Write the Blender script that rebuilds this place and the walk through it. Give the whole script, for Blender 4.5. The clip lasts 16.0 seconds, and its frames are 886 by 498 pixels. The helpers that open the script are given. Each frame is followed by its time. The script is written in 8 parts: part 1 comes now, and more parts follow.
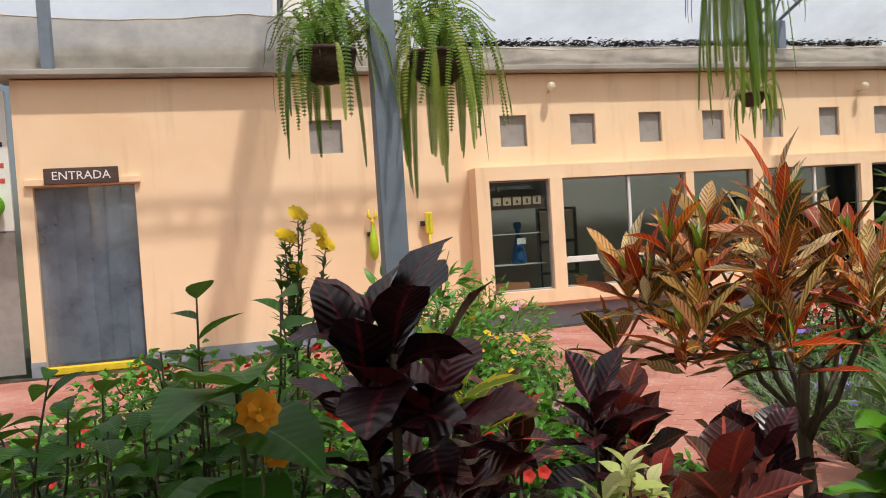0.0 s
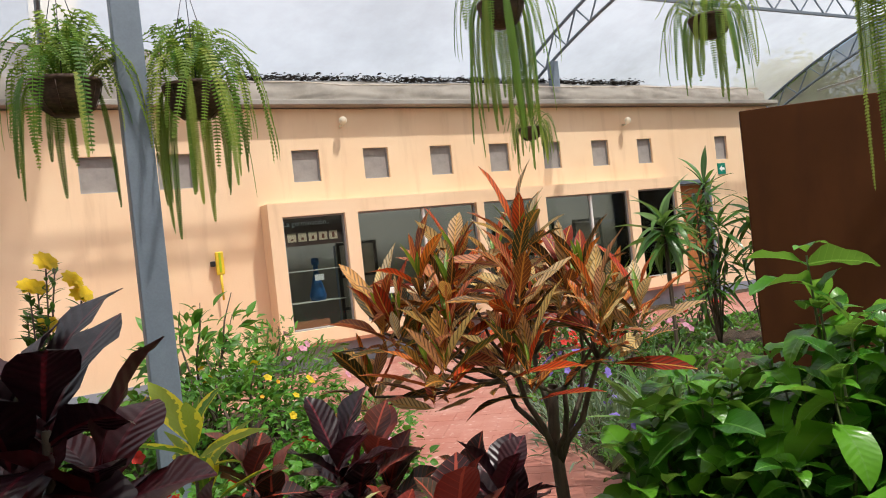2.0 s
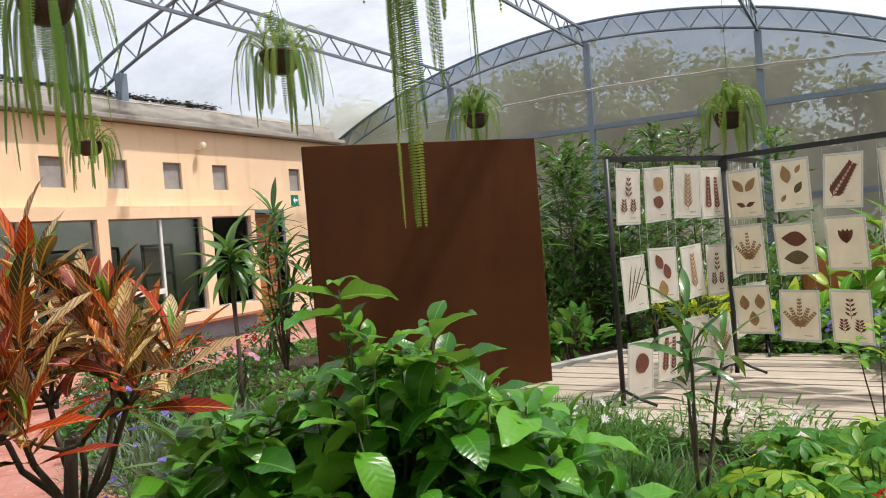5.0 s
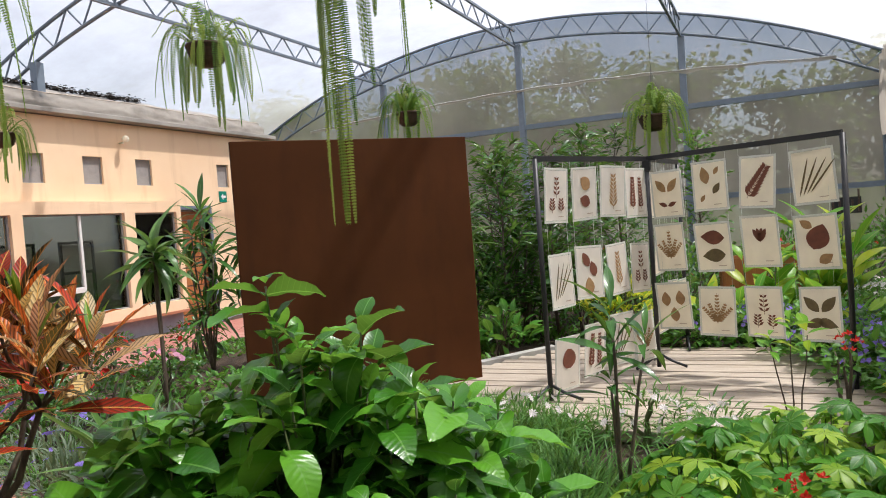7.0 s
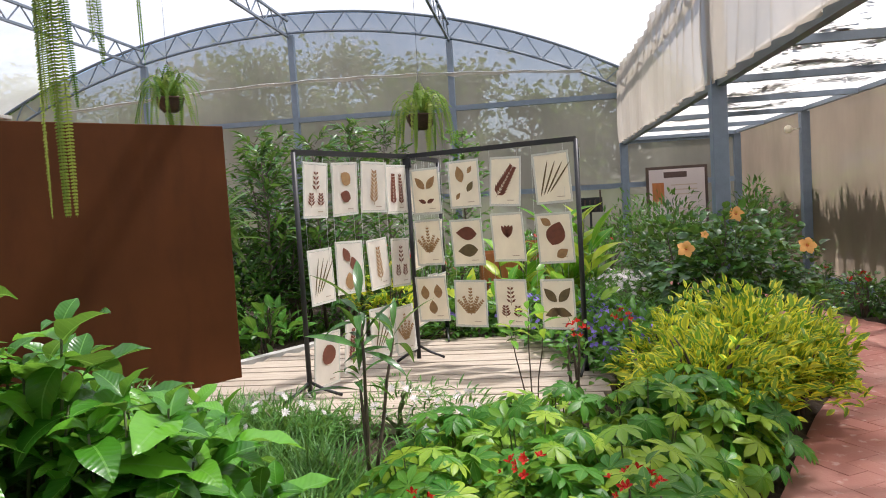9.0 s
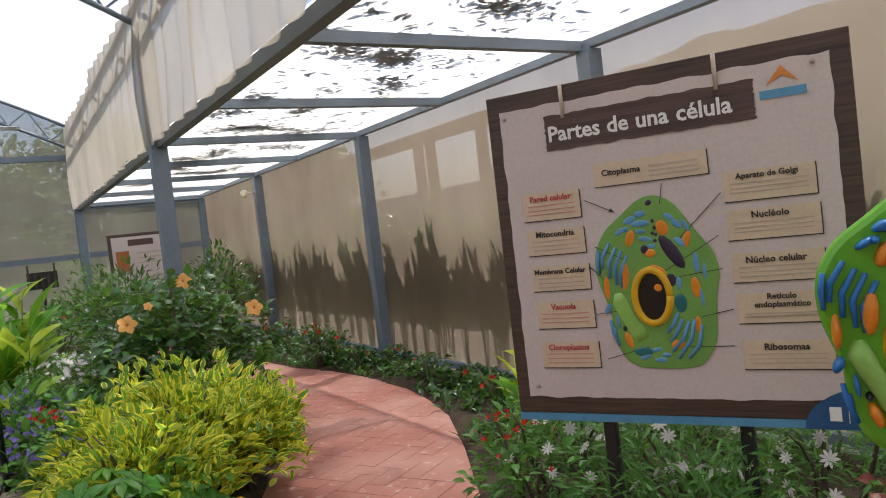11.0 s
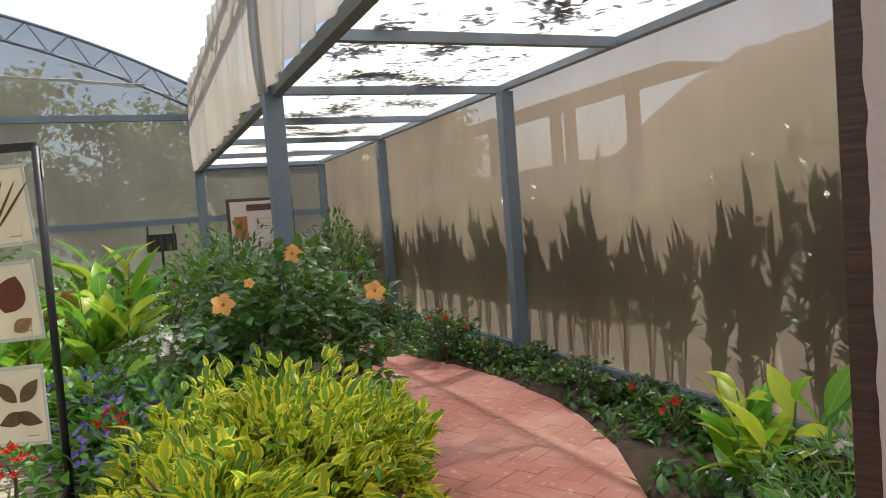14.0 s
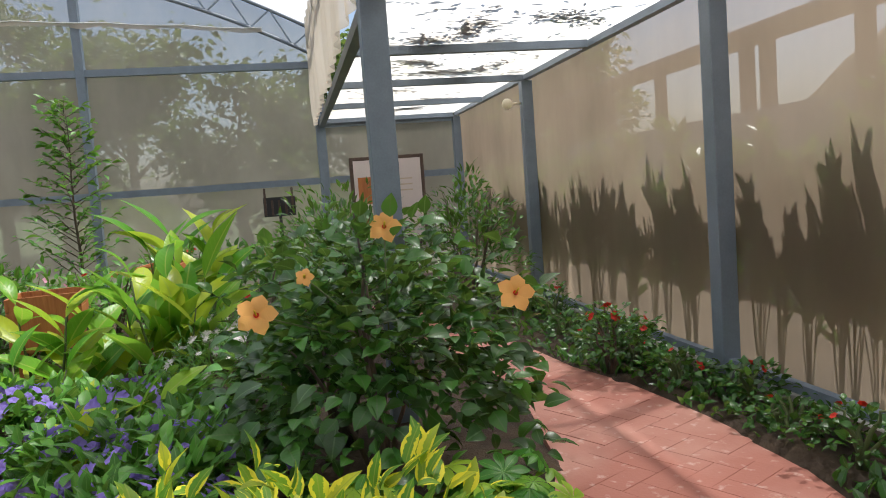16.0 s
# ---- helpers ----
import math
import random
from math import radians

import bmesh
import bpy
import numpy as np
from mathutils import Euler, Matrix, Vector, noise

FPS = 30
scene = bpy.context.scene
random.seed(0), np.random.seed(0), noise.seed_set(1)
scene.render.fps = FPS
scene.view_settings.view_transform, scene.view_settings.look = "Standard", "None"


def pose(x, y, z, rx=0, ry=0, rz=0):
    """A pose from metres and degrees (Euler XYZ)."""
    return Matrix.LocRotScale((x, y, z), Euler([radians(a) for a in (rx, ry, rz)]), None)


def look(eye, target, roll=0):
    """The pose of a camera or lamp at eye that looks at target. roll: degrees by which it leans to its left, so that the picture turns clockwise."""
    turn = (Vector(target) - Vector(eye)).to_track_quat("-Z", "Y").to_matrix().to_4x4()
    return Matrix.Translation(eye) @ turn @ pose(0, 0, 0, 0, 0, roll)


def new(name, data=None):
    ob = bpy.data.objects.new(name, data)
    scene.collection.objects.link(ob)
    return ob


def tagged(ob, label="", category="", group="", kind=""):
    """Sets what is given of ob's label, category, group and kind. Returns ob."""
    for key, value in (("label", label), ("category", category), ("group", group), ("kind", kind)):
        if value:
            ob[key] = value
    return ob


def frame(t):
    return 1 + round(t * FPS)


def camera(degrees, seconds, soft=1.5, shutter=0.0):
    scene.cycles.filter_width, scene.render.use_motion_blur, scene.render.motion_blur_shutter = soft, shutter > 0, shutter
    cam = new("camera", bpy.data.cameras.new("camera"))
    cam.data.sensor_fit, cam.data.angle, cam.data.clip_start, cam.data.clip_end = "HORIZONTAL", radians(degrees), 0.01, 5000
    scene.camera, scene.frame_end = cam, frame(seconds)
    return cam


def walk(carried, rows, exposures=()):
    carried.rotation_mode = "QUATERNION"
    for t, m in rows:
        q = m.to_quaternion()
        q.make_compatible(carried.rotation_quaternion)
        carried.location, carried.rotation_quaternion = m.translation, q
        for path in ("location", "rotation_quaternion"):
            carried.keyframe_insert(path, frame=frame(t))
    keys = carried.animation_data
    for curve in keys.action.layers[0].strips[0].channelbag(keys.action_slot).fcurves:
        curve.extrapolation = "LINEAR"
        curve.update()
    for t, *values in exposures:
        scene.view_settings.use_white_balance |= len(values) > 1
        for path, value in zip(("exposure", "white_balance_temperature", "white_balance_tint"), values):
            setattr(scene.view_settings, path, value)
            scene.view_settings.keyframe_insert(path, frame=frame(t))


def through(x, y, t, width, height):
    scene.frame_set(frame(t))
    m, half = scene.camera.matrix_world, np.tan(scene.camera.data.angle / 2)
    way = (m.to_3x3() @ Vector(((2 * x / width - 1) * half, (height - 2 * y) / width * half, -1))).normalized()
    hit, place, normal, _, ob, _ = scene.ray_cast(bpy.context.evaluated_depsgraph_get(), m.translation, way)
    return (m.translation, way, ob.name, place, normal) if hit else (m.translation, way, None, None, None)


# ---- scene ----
cam = camera(62.6, 16.0, soft=1.0)
PATH = [
    (0, (0.213, 0.689, 1.287), (0.692, 2.63, 1.224), -3.6),
    (0.5, (0.249, 0.689, 1.285), (0.886, 2.585, 1.247), -4.0),
    (1, (0.295, 0.698, 1.281), (1.055, 2.546, 1.219), -4.2),
    (1.5, (0.367, 0.697, 1.281), (1.234, 2.498, 1.249), -5.2),
    (2, (0.447, 0.699, 1.282), (1.398, 2.458, 1.268), -6.1),
    (2.5, (0.607, 0.68, 1.25), (1.795, 2.289, 1.249), -7.1),
    (2.7, (0.637, 0.663, 1.258), (1.954, 2.168, 1.232), -6.9),
    (3, (0.671, 0.638, 1.257), (2.096, 2.041, 1.232), -6.5),
    (3.5, (0.677, 0.66, 1.254), (2.257, 1.885, 1.19), -5.1),
    (4, (0.641, 0.697, 1.272), (2.302, 1.811, 1.236), -4.6),
    (4.5, (0.626, 0.718, 1.279), (2.327, 1.769, 1.233), -4.6),
    (4.7, (0.617, 0.705, 1.283), (2.334, 1.729, 1.237), -4.6),
    (6.8, (0.626, 0.681, 1.29), (2.44, 1.52, 1.221), -4.3),
    (7, (0.615, 0.68, 1.28), (2.436, 1.503, 1.214), -4.3),
    (7.5, (0.609, 0.671, 1.266), (2.475, 1.385, 1.17), -3.3),
    (8, (0.627, 0.635, 1.276), (2.537, 1.215, 1.157), -3.2),
    (8.5, (0.665, 0.602, 1.278), (2.621, 1.002, 1.16), -3.5),
    (9, (0.692, 0.551, 1.272), (2.672, 0.807, 1.151), -3.5),
    (9.5, (0.827, 0.454, 1.265), (2.824, 0.526, 1.171), -5.5),
    (10, (0.912, 0.281, 1.25), (2.877, -0.086, 1.204), -3.5),
    (10.2, (0.944, 0.256, 1.256), (2.858, -0.322, 1.21), -3.5),
    (12.3, (1.244, -0.009, 1.234), (2.712, -1.365, 1.146), -3.5),
    (12.5, (1.332, -0.038, 1.221), (2.748, -1.449, 1.15), -1.0),
    (12.7, (1.433, -0.031, 1.227), (2.829, -1.461, 1.159), -1.1),
    (13, (1.562, -0.051, 1.259), (3.03, -1.404, 1.131), -3.4),
    (13.5, (1.805, -0.092, 1.241), (3.501, -1.151, 1.22), -4.0),
    (14, (2.086, -0.11, 1.243), (3.931, -0.875, 1.144), -4.3),
    (14.5, (2.419, -0.092, 1.269), (4.245, -0.904, 1.199), -4.7),
    (15, (2.826, -0.245, 1.198), (4.748, -0.8, 1.185), -5.4),
    (15.5, (3.251, -0.404, 1.183), (5.207, -0.794, 1.033), -5.6),
    (16, (3.698, -0.608, 1.197), (5.653, -0.997, 1.03), -4.3),
]
walk(cam, [(t, look(eye, target, roll)) for t, eye, target, roll in PATH], exposures=[(0, 0.24, 6550, 10), (2, 0.34, 6450, 10), (4, 0.48, 6350, 10), (7, 0.48, 6160, 13), (8, 0.52, 6140, 14), (9.5, 0.78, 6130, 15), (10, 0.70, 6150, 14), (12.5, 0.5, 6130, 10), (13.5, 0.66, 6200, 11), (14, 0.54, 6300, 10), (14.5, 0.40, 6300, 10), (16, 0.62, 6250, 9)])

# ---- world and sun ----
SUN_TO = Vector((0.20, -0.40, 0.90)).normalized()
world = bpy.data.worlds.new("sky")
scene.world = world
world.use_nodes = True
wn = world.node_tree.nodes
sky = wn.new("ShaderNodeTexSky")
sky.sky_type = "NISHITA"
sky.sun_disc = False
sky.sun_elevation = math.asin(SUN_TO.z)
sky.sun_rotation = math.atan2(SUN_TO.x, SUN_TO.y)
sky.dust_density = 3.0
world.node_tree.links.new(sky.outputs[0], wn["Background"].inputs[0])
wn["Background"].inputs[1].default_value = 0.11
sun_data = bpy.data.lights.new("sun", "SUN")
sun_data.energy, sun_data.angle, sun_data.color = 5.0, radians(1.8), (1.0, 0.95, 0.87)
sun = new("sun", sun_data)
sun.matrix_world = look(SUN_TO * 30, (0, 0, 0))

# ---- materials ----


class Nodes:
    """Short hand for a material's node tree."""

    def __init__(self, name):
        self.mat = bpy.data.materials.new(name)
        self.mat.use_nodes = True
        self.tree = self.mat.node_tree
        self.tree.nodes.clear()
        self.out = self.tree.nodes.new("ShaderNodeOutputMaterial")

    def add(self, kind, **sets):
        n = self.tree.nodes.new("ShaderNode" + kind)
        for key, value in sets.items():
            key = key.replace("_", " ")
            n.inputs[key].default_value = value
        return n

    def link(self, a, b):
        self.tree.links.new(a, b)

    def noise(self, scale, detail=4.0, rough=0.55, coord="Object", stretch=None):
        co = self.tree.nodes.new("ShaderNodeTexCoord")
        n = self.tree.nodes.new("ShaderNodeTexNoise")
        n.inputs["Scale"].default_value = scale
        n.inputs["Detail"].default_value = detail
        n.inputs["Roughness"].default_value = rough
        src = co.outputs[coord]
        if stretch:
            mp = self.tree.nodes.new("ShaderNodeMapping")
            mp.inputs["Scale"].default_value = stretch
            self.link(src, mp.inputs["Vector"])
            src = mp.outputs[0]
        self.link(src, n.inputs["Vector"])
        return n.outputs["Fac"]

    def ramp(self, fac, *stops):
        r = self.tree.nodes.new("ShaderNodeValToRGB")
        els = r.color_ramp.elements
        while len(els) < len(stops):
            els.new(0.5)
        for e, (p, c) in zip(els, stops):
            e.position, e.color = p, (*c, 1)
        self.link(fac, r.inputs[0])
        return r.outputs[0]

    def mix(self, a, b, fac, blend="MIX"):
        m = self.tree.nodes.new("ShaderNodeMix")
        m.data_type, m.blend_type = "RGBA", blend
        for sock, v in ((m.inputs[0], fac), (m.inputs[6], a), (m.inputs[7], b)):
            if hasattr(v, "links"):
                self.link(v, sock)
            else:
                sock.default_value = (*v, 1) if isinstance(v, tuple) else v
        return m.outputs[2]

    def math(self, op, a, b=0.0):
        m = self.tree.nodes.new("ShaderNodeMath")
        m.operation = op
        for sock, v in zip(m.inputs, (a, b)):
            if hasattr(v, "links"):
                self.link(v, sock)
            else:
                sock.default_value = v
        return m.outputs[0]

    def bump(self, height, strength=0.3, distance=0.01):
        b = self.tree.nodes.new("ShaderNodeBump")
        b.inputs["Strength"].default_value, b.inputs["Distance"].default_value = strength, distance
        self.link(height, b.inputs["Height"])
        return b.outputs[0]

    def principled(self, colour, rough=0.6, metal=0.0, normal=None, **sets):
        p = self.add("BsdfPrincipled", **sets)
        for sock, v in ((p.inputs["Base Color"], colour), (p.inputs["Roughness"], rough), (p.inputs["Metallic"], metal)):
            if hasattr(v, "links"):
                self.link(v, sock)
            else:
                sock.default_value = (*v, 1) if isinstance(v, tuple) else v
        if normal is not None:
            self.link(normal, p.inputs["Normal"])
        return p.outputs[0]

    def done(self, shader):
        self.link(shader, self.out.inputs["Surface"])
        return self.mat


def lerp3(a, k):
    return tuple(min(1.0, c * k) for c in a)


def plain(name, colour, rough=0.6, metal=0.0, vary=0.18, scale=9.0, fine=90.0, bump=0.15):
    """A painted or plain surface with soft stains, fine grain and slight relief."""
    n = Nodes(name)
    big = n.ramp(n.noise(scale), (0.3, lerp3(colour, 1 - vary)), (0.7, lerp3(colour, 1 + vary * 0.6)))
    small = n.noise(fine, 3)
    col = n.mix(big, n.ramp(small, (0.35, lerp3(colour, 0.8)), (0.65, lerp3(colour, 1.1))), 0.25)
    rg = n.math("ADD", n.math("MULTIPLY", n.noise(scale * 2), 0.2), rough - 0.1)
    return n.done(n.principled(col, rg, metal, n.bump(small, bump, 0.004)))


def plaster_mat():
    n = Nodes("orange_plaster")
    base = n.ramp(n.noise(0.7, 5), (0.3, (0.84, 0.58, 0.36)), (0.7, (0.93, 0.70, 0.47)))
    streak = n.noise(2.0, 4, stretch=(3.0, 3.0, 0.35))
    col = n.mix(base, (0.58, 0.36, 0.19), n.ramp(streak, (0.55, (0, 0, 0)), (0.8, (0.45, 0.45, 0.45))))
    fine = n.noise(60, 4)
    return n.done(n.principled(col, 0.85, 0, n.bump(n.mix(fine, n.noise(3.0), 0.5), 0.25, 0.01)))


def wood_mat(name, dark, light, along=(1.0, 14.0, 14.0), rough=0.7, rand=0.25):
    n = Nodes(name)
    g = n.noise(5.0, 6, 0.65, stretch=along)
    col = n.ramp(g, (0.3, dark), (0.7, light))
    info = n.tree.nodes.new("ShaderNodeObjectInfo")
    col = n.mix(col, lerp3(dark, 0.9), n.math("MULTIPLY", info.outputs["Random"], rand))
    return n.done(n.principled(col, rough, 0, n.bump(g, 0.35, 0.004)))


def rust_mat():
    n = Nodes("weathered_steel")
    col = n.ramp(n.noise(1.6, 6), (0.3, (0.062, 0.021, 0.006)), (0.7, (0.088, 0.030, 0.009)))
    col = n.mix(col, (0.045, 0.015, 0.006), n.ramp(n.noise(7.0, 5, stretch=(1, 1, 0.25)), (0.5, (0, 0, 0)), (0.8, (0.6, 0.6, 0.6))))
    f = n.noise(140, 3)
    return n.done(n.principled(col, 0.8, 0.0, n.bump(f, 0.2, 0.002), Specular_IOR_Level=0.12))


def film_mat(name, clear, colour, dirt, scale=1.2, matt=0.18):
    """Thin translucent sheeting: part of the light goes straight through, the rest is scattered."""
    n = Nodes(name)
    stain = n.ramp(n.noise(scale, 6, 0.65), (0.42, colour), (0.78, dirt))
    t = n.add("BsdfTranslucent")
    d = n.add("BsdfDiffuse")
    n.link(stain, t.inputs[0])
    n.link(stain, d.inputs[0])
    body = n.add("MixShader", Fac=matt)
    n.link(t.outputs[0], body.inputs[1])
    n.link(d.outputs[0], body.inputs[2])
    c = n.add("BsdfTransparent")
    m = n.add("MixShader")
    m.inputs[0].default_value = clear
    n.link(body.outputs[0], m.inputs[1])
    n.link(c.outputs[0], m.inputs[2])
    return n.done(m.outputs[0])


def net_mat(name, clear, colour, dark):
    """Beige shade netting with vertical streaks of dust and a woven grain."""
    n = Nodes(name)
    stain = n.ramp(n.noise(0.9, 5, 0.6, stretch=(1, 1, 0.35)), (0.3, dark), (0.72, colour))
    t = n.add("BsdfTranslucent")
    d = n.add("BsdfDiffuse")
    n.link(stain, t.inputs[0])
    n.link(stain, d.inputs[0])
    body = n.add("MixShader", Fac=0.4)
    n.link(t.outputs[0], body.inputs[1])
    n.link(d.outputs[0], body.inputs[2])
    c = n.add("BsdfTransparent")
    m = n.add("MixShader")
    n.link(n.math("ADD", n.math("MULTIPLY", n.noise(2.2, 4), 0.16), clear - 0.08), m.inputs[0])
    n.link(body.outputs[0], m.inputs[1])
    n.link(c.outputs[0], m.inputs[2])
    return n.done(m.outputs[0])


def leaf_mat(name, stops, vein=None, gloss=0.38, through=0.3, vein_width=0.07, sides=0.0, stripes=None, joined=False, edge=None, ribs=0.12, glow=0.25, spec=0.35):
    """Leaf: colour picked per leaf from the stops, a midrib and side veins along the leaf's own coordinates."""
    n = Nodes(name)
    if joined:
        geo = n.tree.nodes.new("ShaderNodeNewGeometry")
        rnd = geo.outputs["Random Per Island"]
    else:
        rnd = n.tree.nodes.new("ShaderNodeObjectInfo").outputs["Random"]
    k = len(stops)
    col = n.ramp(rnd, *[((i + 0.5) / k, c) for i, c in enumerate(stops)])
    uv = n.tree.nodes.new("ShaderNodeTexCoord").outputs["UV"]
    sep = n.tree.nodes.new("ShaderNodeSeparateXYZ")
    n.link(uv, sep.inputs[0])
    across = n.math("ABSOLUTE", n.math("SUBTRACT", sep.outputs[0], 0.5))
    rib = n.math("LESS_THAN", across, vein_width * 0.5)
    slant = n.math("SUBTRACT", sep.outputs[1], n.math("MULTIPLY", across, 0.45))
    wave = n.math("SINE", n.math("MULTIPLY", slant, 62.0))
    mott = n.noise(30.0, 4, coord="Object")
    col = n.mix(col, lerp3(stops[0], 0.6), n.math("MULTIPLY", mott, 0.3))
    if stripes:
        lay = n.math("MULTIPLY", n.math("GREATER_THAN", n.math("ADD", wave, n.math("MULTIPLY", mott, 0.9)), 0.85), 0.65)
        col = n.mix(col, stripes, lay)
    if edge:
        far = n.math("GREATER_THAN", n.math("ADD", across, n.math("MULTIPLY", n.math("SUBTRACT", mott, 0.5), 0.9)), 0.26)
        col = n.mix(col, edge, far)
    if vein:
        col = n.mix(col, vein, n.math("MULTIPLY", rib, 0.75))
        if sides:
            col = n.mix(col, vein, n.math("MULTIPLY", n.math("GREATER_THAN", wave, 0.93), sides))
    nor = n.bump(n.math("ADD", wave, n.math("MULTIPLY", mott, 3.0)), ribs, 0.002)
    p = n.principled(col, gloss, 0, nor, **{"Specular IOR Level": spec})
    t = n.add("BsdfTranslucent")
    n.link(n.mix(col, (0.55, 0.75, 0.12), glow, "MIX"), t.inputs[0])
    m = n.add("MixShader", Fac=through)
    n.link(p, m.inputs[1])
    n.link(t.outputs[0], m.inputs[2])
    return n.done(m.outputs[0])


def glass_mat(name="shop_glass"):
    n = Nodes(name)
    g = n.add("BsdfGlossy", Roughness=0.02)
    c = n.add("BsdfTransparent", Color=(0.82, 0.87, 0.86, 1))
    fr = n.add("Fresnel", IOR=1.5)
    m = n.add("MixShader")
    n.link(fr.outputs[0], m.inputs[0])
    n.link(c.outputs[0], m.inputs[1])
    n.link(g.outputs[0], m.inputs[2])
    return n.done(m.outputs[0])


def soil_mat():
    n = Nodes("dark_soil")
    col = n.ramp(n.noise(5, 6), (0.3, (0.035, 0.022, 0.014)), (0.7, (0.10, 0.066, 0.04)))
    return n.done(n.principled(col, 0.95, 0, n.bump(n.noise(45, 6, 0.7), 0.9, 0.03)))


def paver_mat():
    n = Nodes("red_paver")
    info = n.tree.nodes.new("ShaderNodeObjectInfo")
    geo = n.tree.nodes.new("ShaderNodeNewGeometry")
    rnd = n.math("FRACT", n.math("ADD", info.outputs["Random"], geo.outputs["Random Per Island"]))
    col = n.ramp(rnd, (0.0, (0.355, 0.132, 0.098)), (0.5, (0.365, 0.138, 0.102)), (1.0, (0.378, 0.145, 0.108)))
    world_pos = geo.outputs["Position"]
    ns = n.tree.nodes.new("ShaderNodeTexNoise")
    ns.inputs["Scale"].default_value, ns.inputs["Detail"].default_value = 1.7, 7
    n.link(world_pos, ns.inputs["Vector"])
    col = n.mix(col, (0.50, 0.28, 0.225), n.ramp(ns.outputs["Fac"], (0.42, (0, 0, 0)), (0.72, (0.8, 0.8, 0.8))))
    n3 = n.tree.nodes.new("ShaderNodeTexNoise")
    n3.inputs["Scale"].default_value, n3.inputs["Detail"].default_value = 16, 5
    n.link(world_pos, n3.inputs["Vector"])
    col = n.mix(col, (0.62, 0.46, 0.40), n.ramp(n3.outputs["Fac"], (0.60, (0, 0, 0)), (0.70, (0.55, 0.55, 0.55))))
    n2 = n.tree.nodes.new("ShaderNodeTexNoise")
    n2.inputs["Scale"].default_value, n2.inputs["Detail"].default_value = 70, 4
    n.link(world_pos, n2.inputs["Vector"])
    return n.done(n.principled(col, 0.75, 0, n.bump(n2.outputs["Fac"], 0.4, 0.004)))


M = {}
M["plaster"] = plaster_mat()
M["steel"] = plain("blue_grey_paint", (0.17, 0.21, 0.26), 0.5, vary=0.15)
M["truss"] = plain("truss_paint", (0.15, 0.18, 0.22), 0.5, vary=0.15)
M["black"] = plain("black_metal", (0.018, 0.018, 0.02), 0.45)
M["plinth"] = plain("grey_blue_plinth", (0.30, 0.31, 0.36), 0.8)
M["white"] = plain("white_paint", (0.78, 0.77, 0.74), 0.6, vary=0.06)
M["board"] = plain("printed_board", (0.62, 0.54, 0.52), 0.45, vary=0.05, scale=2)
def paper_mat(name, colour):
    n = Nodes(name)
    col = n.ramp(n.noise(9), (0.3, lerp3(colour, 0.92)), (0.7, lerp3(colour, 1.04)))
    t = n.add("BsdfTranslucent")
    n.link(col, t.inputs[0])
    m = n.add("MixShader", Fac=0.45)
    n.link(n.principled(col, 0.45), m.inputs[1])
    n.link(t.outputs[0], m.inputs[2])
    return n.done(m.outputs[0])


M["cream"] = paper_mat("cream_paper", (0.88, 0.82, 0.69))
M["cream2"] = paper_mat("white_paper", (0.90, 0.86, 0.79))
# nearly opaque material for the added sheet that keeps sun off the entrance plants
M["shade_cloth"] = film_mat("shade_blocker_sheet", 0.07, (0.06, 0.066, 0.06), (0.04, 0.045, 0.04), 1.0)
M["grey_net"] = plain("grey_window_net", (0.33, 0.30, 0.28), 0.9, vary=0.2)
M["reveal"] = plain("shaded_frame_paint", (0.33, 0.33, 0.33), 0.6)
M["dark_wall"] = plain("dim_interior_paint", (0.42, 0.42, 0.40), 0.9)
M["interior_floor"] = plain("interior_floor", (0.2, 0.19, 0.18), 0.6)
M["curb"] = plain("concrete_curb", (0.42, 0.41, 0.38), 0.9, vary=0.25)
M["eave_film"] = film_mat("wrinkled_eave_film", 0.22, (0.50, 0.46, 0.41), (0.30, 0.27, 0.23), 2.6, 0.5)
M["roofcard"] = plain("weathered_sheeting", (0.36, 0.335, 0.30), 0.9, vary=0.4, scale=1.5, bump=0.6)
M["debris"] = plain("dead_leaves", (0.035, 0.028, 0.022), 0.95)
M["rust"] = rust_mat()
M["soil"] = soil_mat()
M["paver"] = paver_mat()
M["sand"] = plain("paver_bed", (0.36, 0.15, 0.115), 0.95)
M["deck"] = wood_mat("deck_wood", (0.30, 0.24, 0.18), (0.54, 0.47, 0.38), along=(14.0, 0.8, 14.0))
M["boardwood"] = wood_mat("printed_dark_wood", (0.028, 0.017, 0.013), (0.12, 0.07, 0.05), along=(0.7, 12, 16), rough=0.5)
M["signwood"] = wood_mat("printed_brown_wood", (0.05, 0.027, 0.022), (0.13, 0.075, 0.06), along=(0.8, 12, 18), rough=0.5)
M["orangewood"] = wood_mat("orange_wood", (0.32, 0.10, 0.025), (0.50, 0.19, 0.055), along=(10.0, 10.0, 0.9))
M["bark"] = wood_mat("bark", (0.045, 0.032, 0.022), (0.15, 0.11, 0.075), along=(10, 10, 2))
M["cane"] = plain("ringed_cane", (0.30, 0.26, 0.18), 0.8, vary=0.3)
M["stem"] = plain("green_stem", (0.09, 0.12, 0.035), 0.7)
M["basket"] = wood_mat("basket_fibre", (0.035, 0.02, 0.014), (0.13, 0.065, 0.04), along=(6, 6, 22))
M["terracotta"] = plain("terracotta", (0.42, 0.18, 0.10), 0.85)
M["roof"] = film_mat("roof_film", 0.57, (0.94, 0.91, 0.86), (0.62, 0.58, 0.50), 0.35)
# less clear film for the strip added to dim a band of sunlight
M["shadow_strip"] = film_mat("roof_film_lap", 0.30, (0.80, 0.76, 0.68), (0.55, 0.50, 0.42), 0.8)
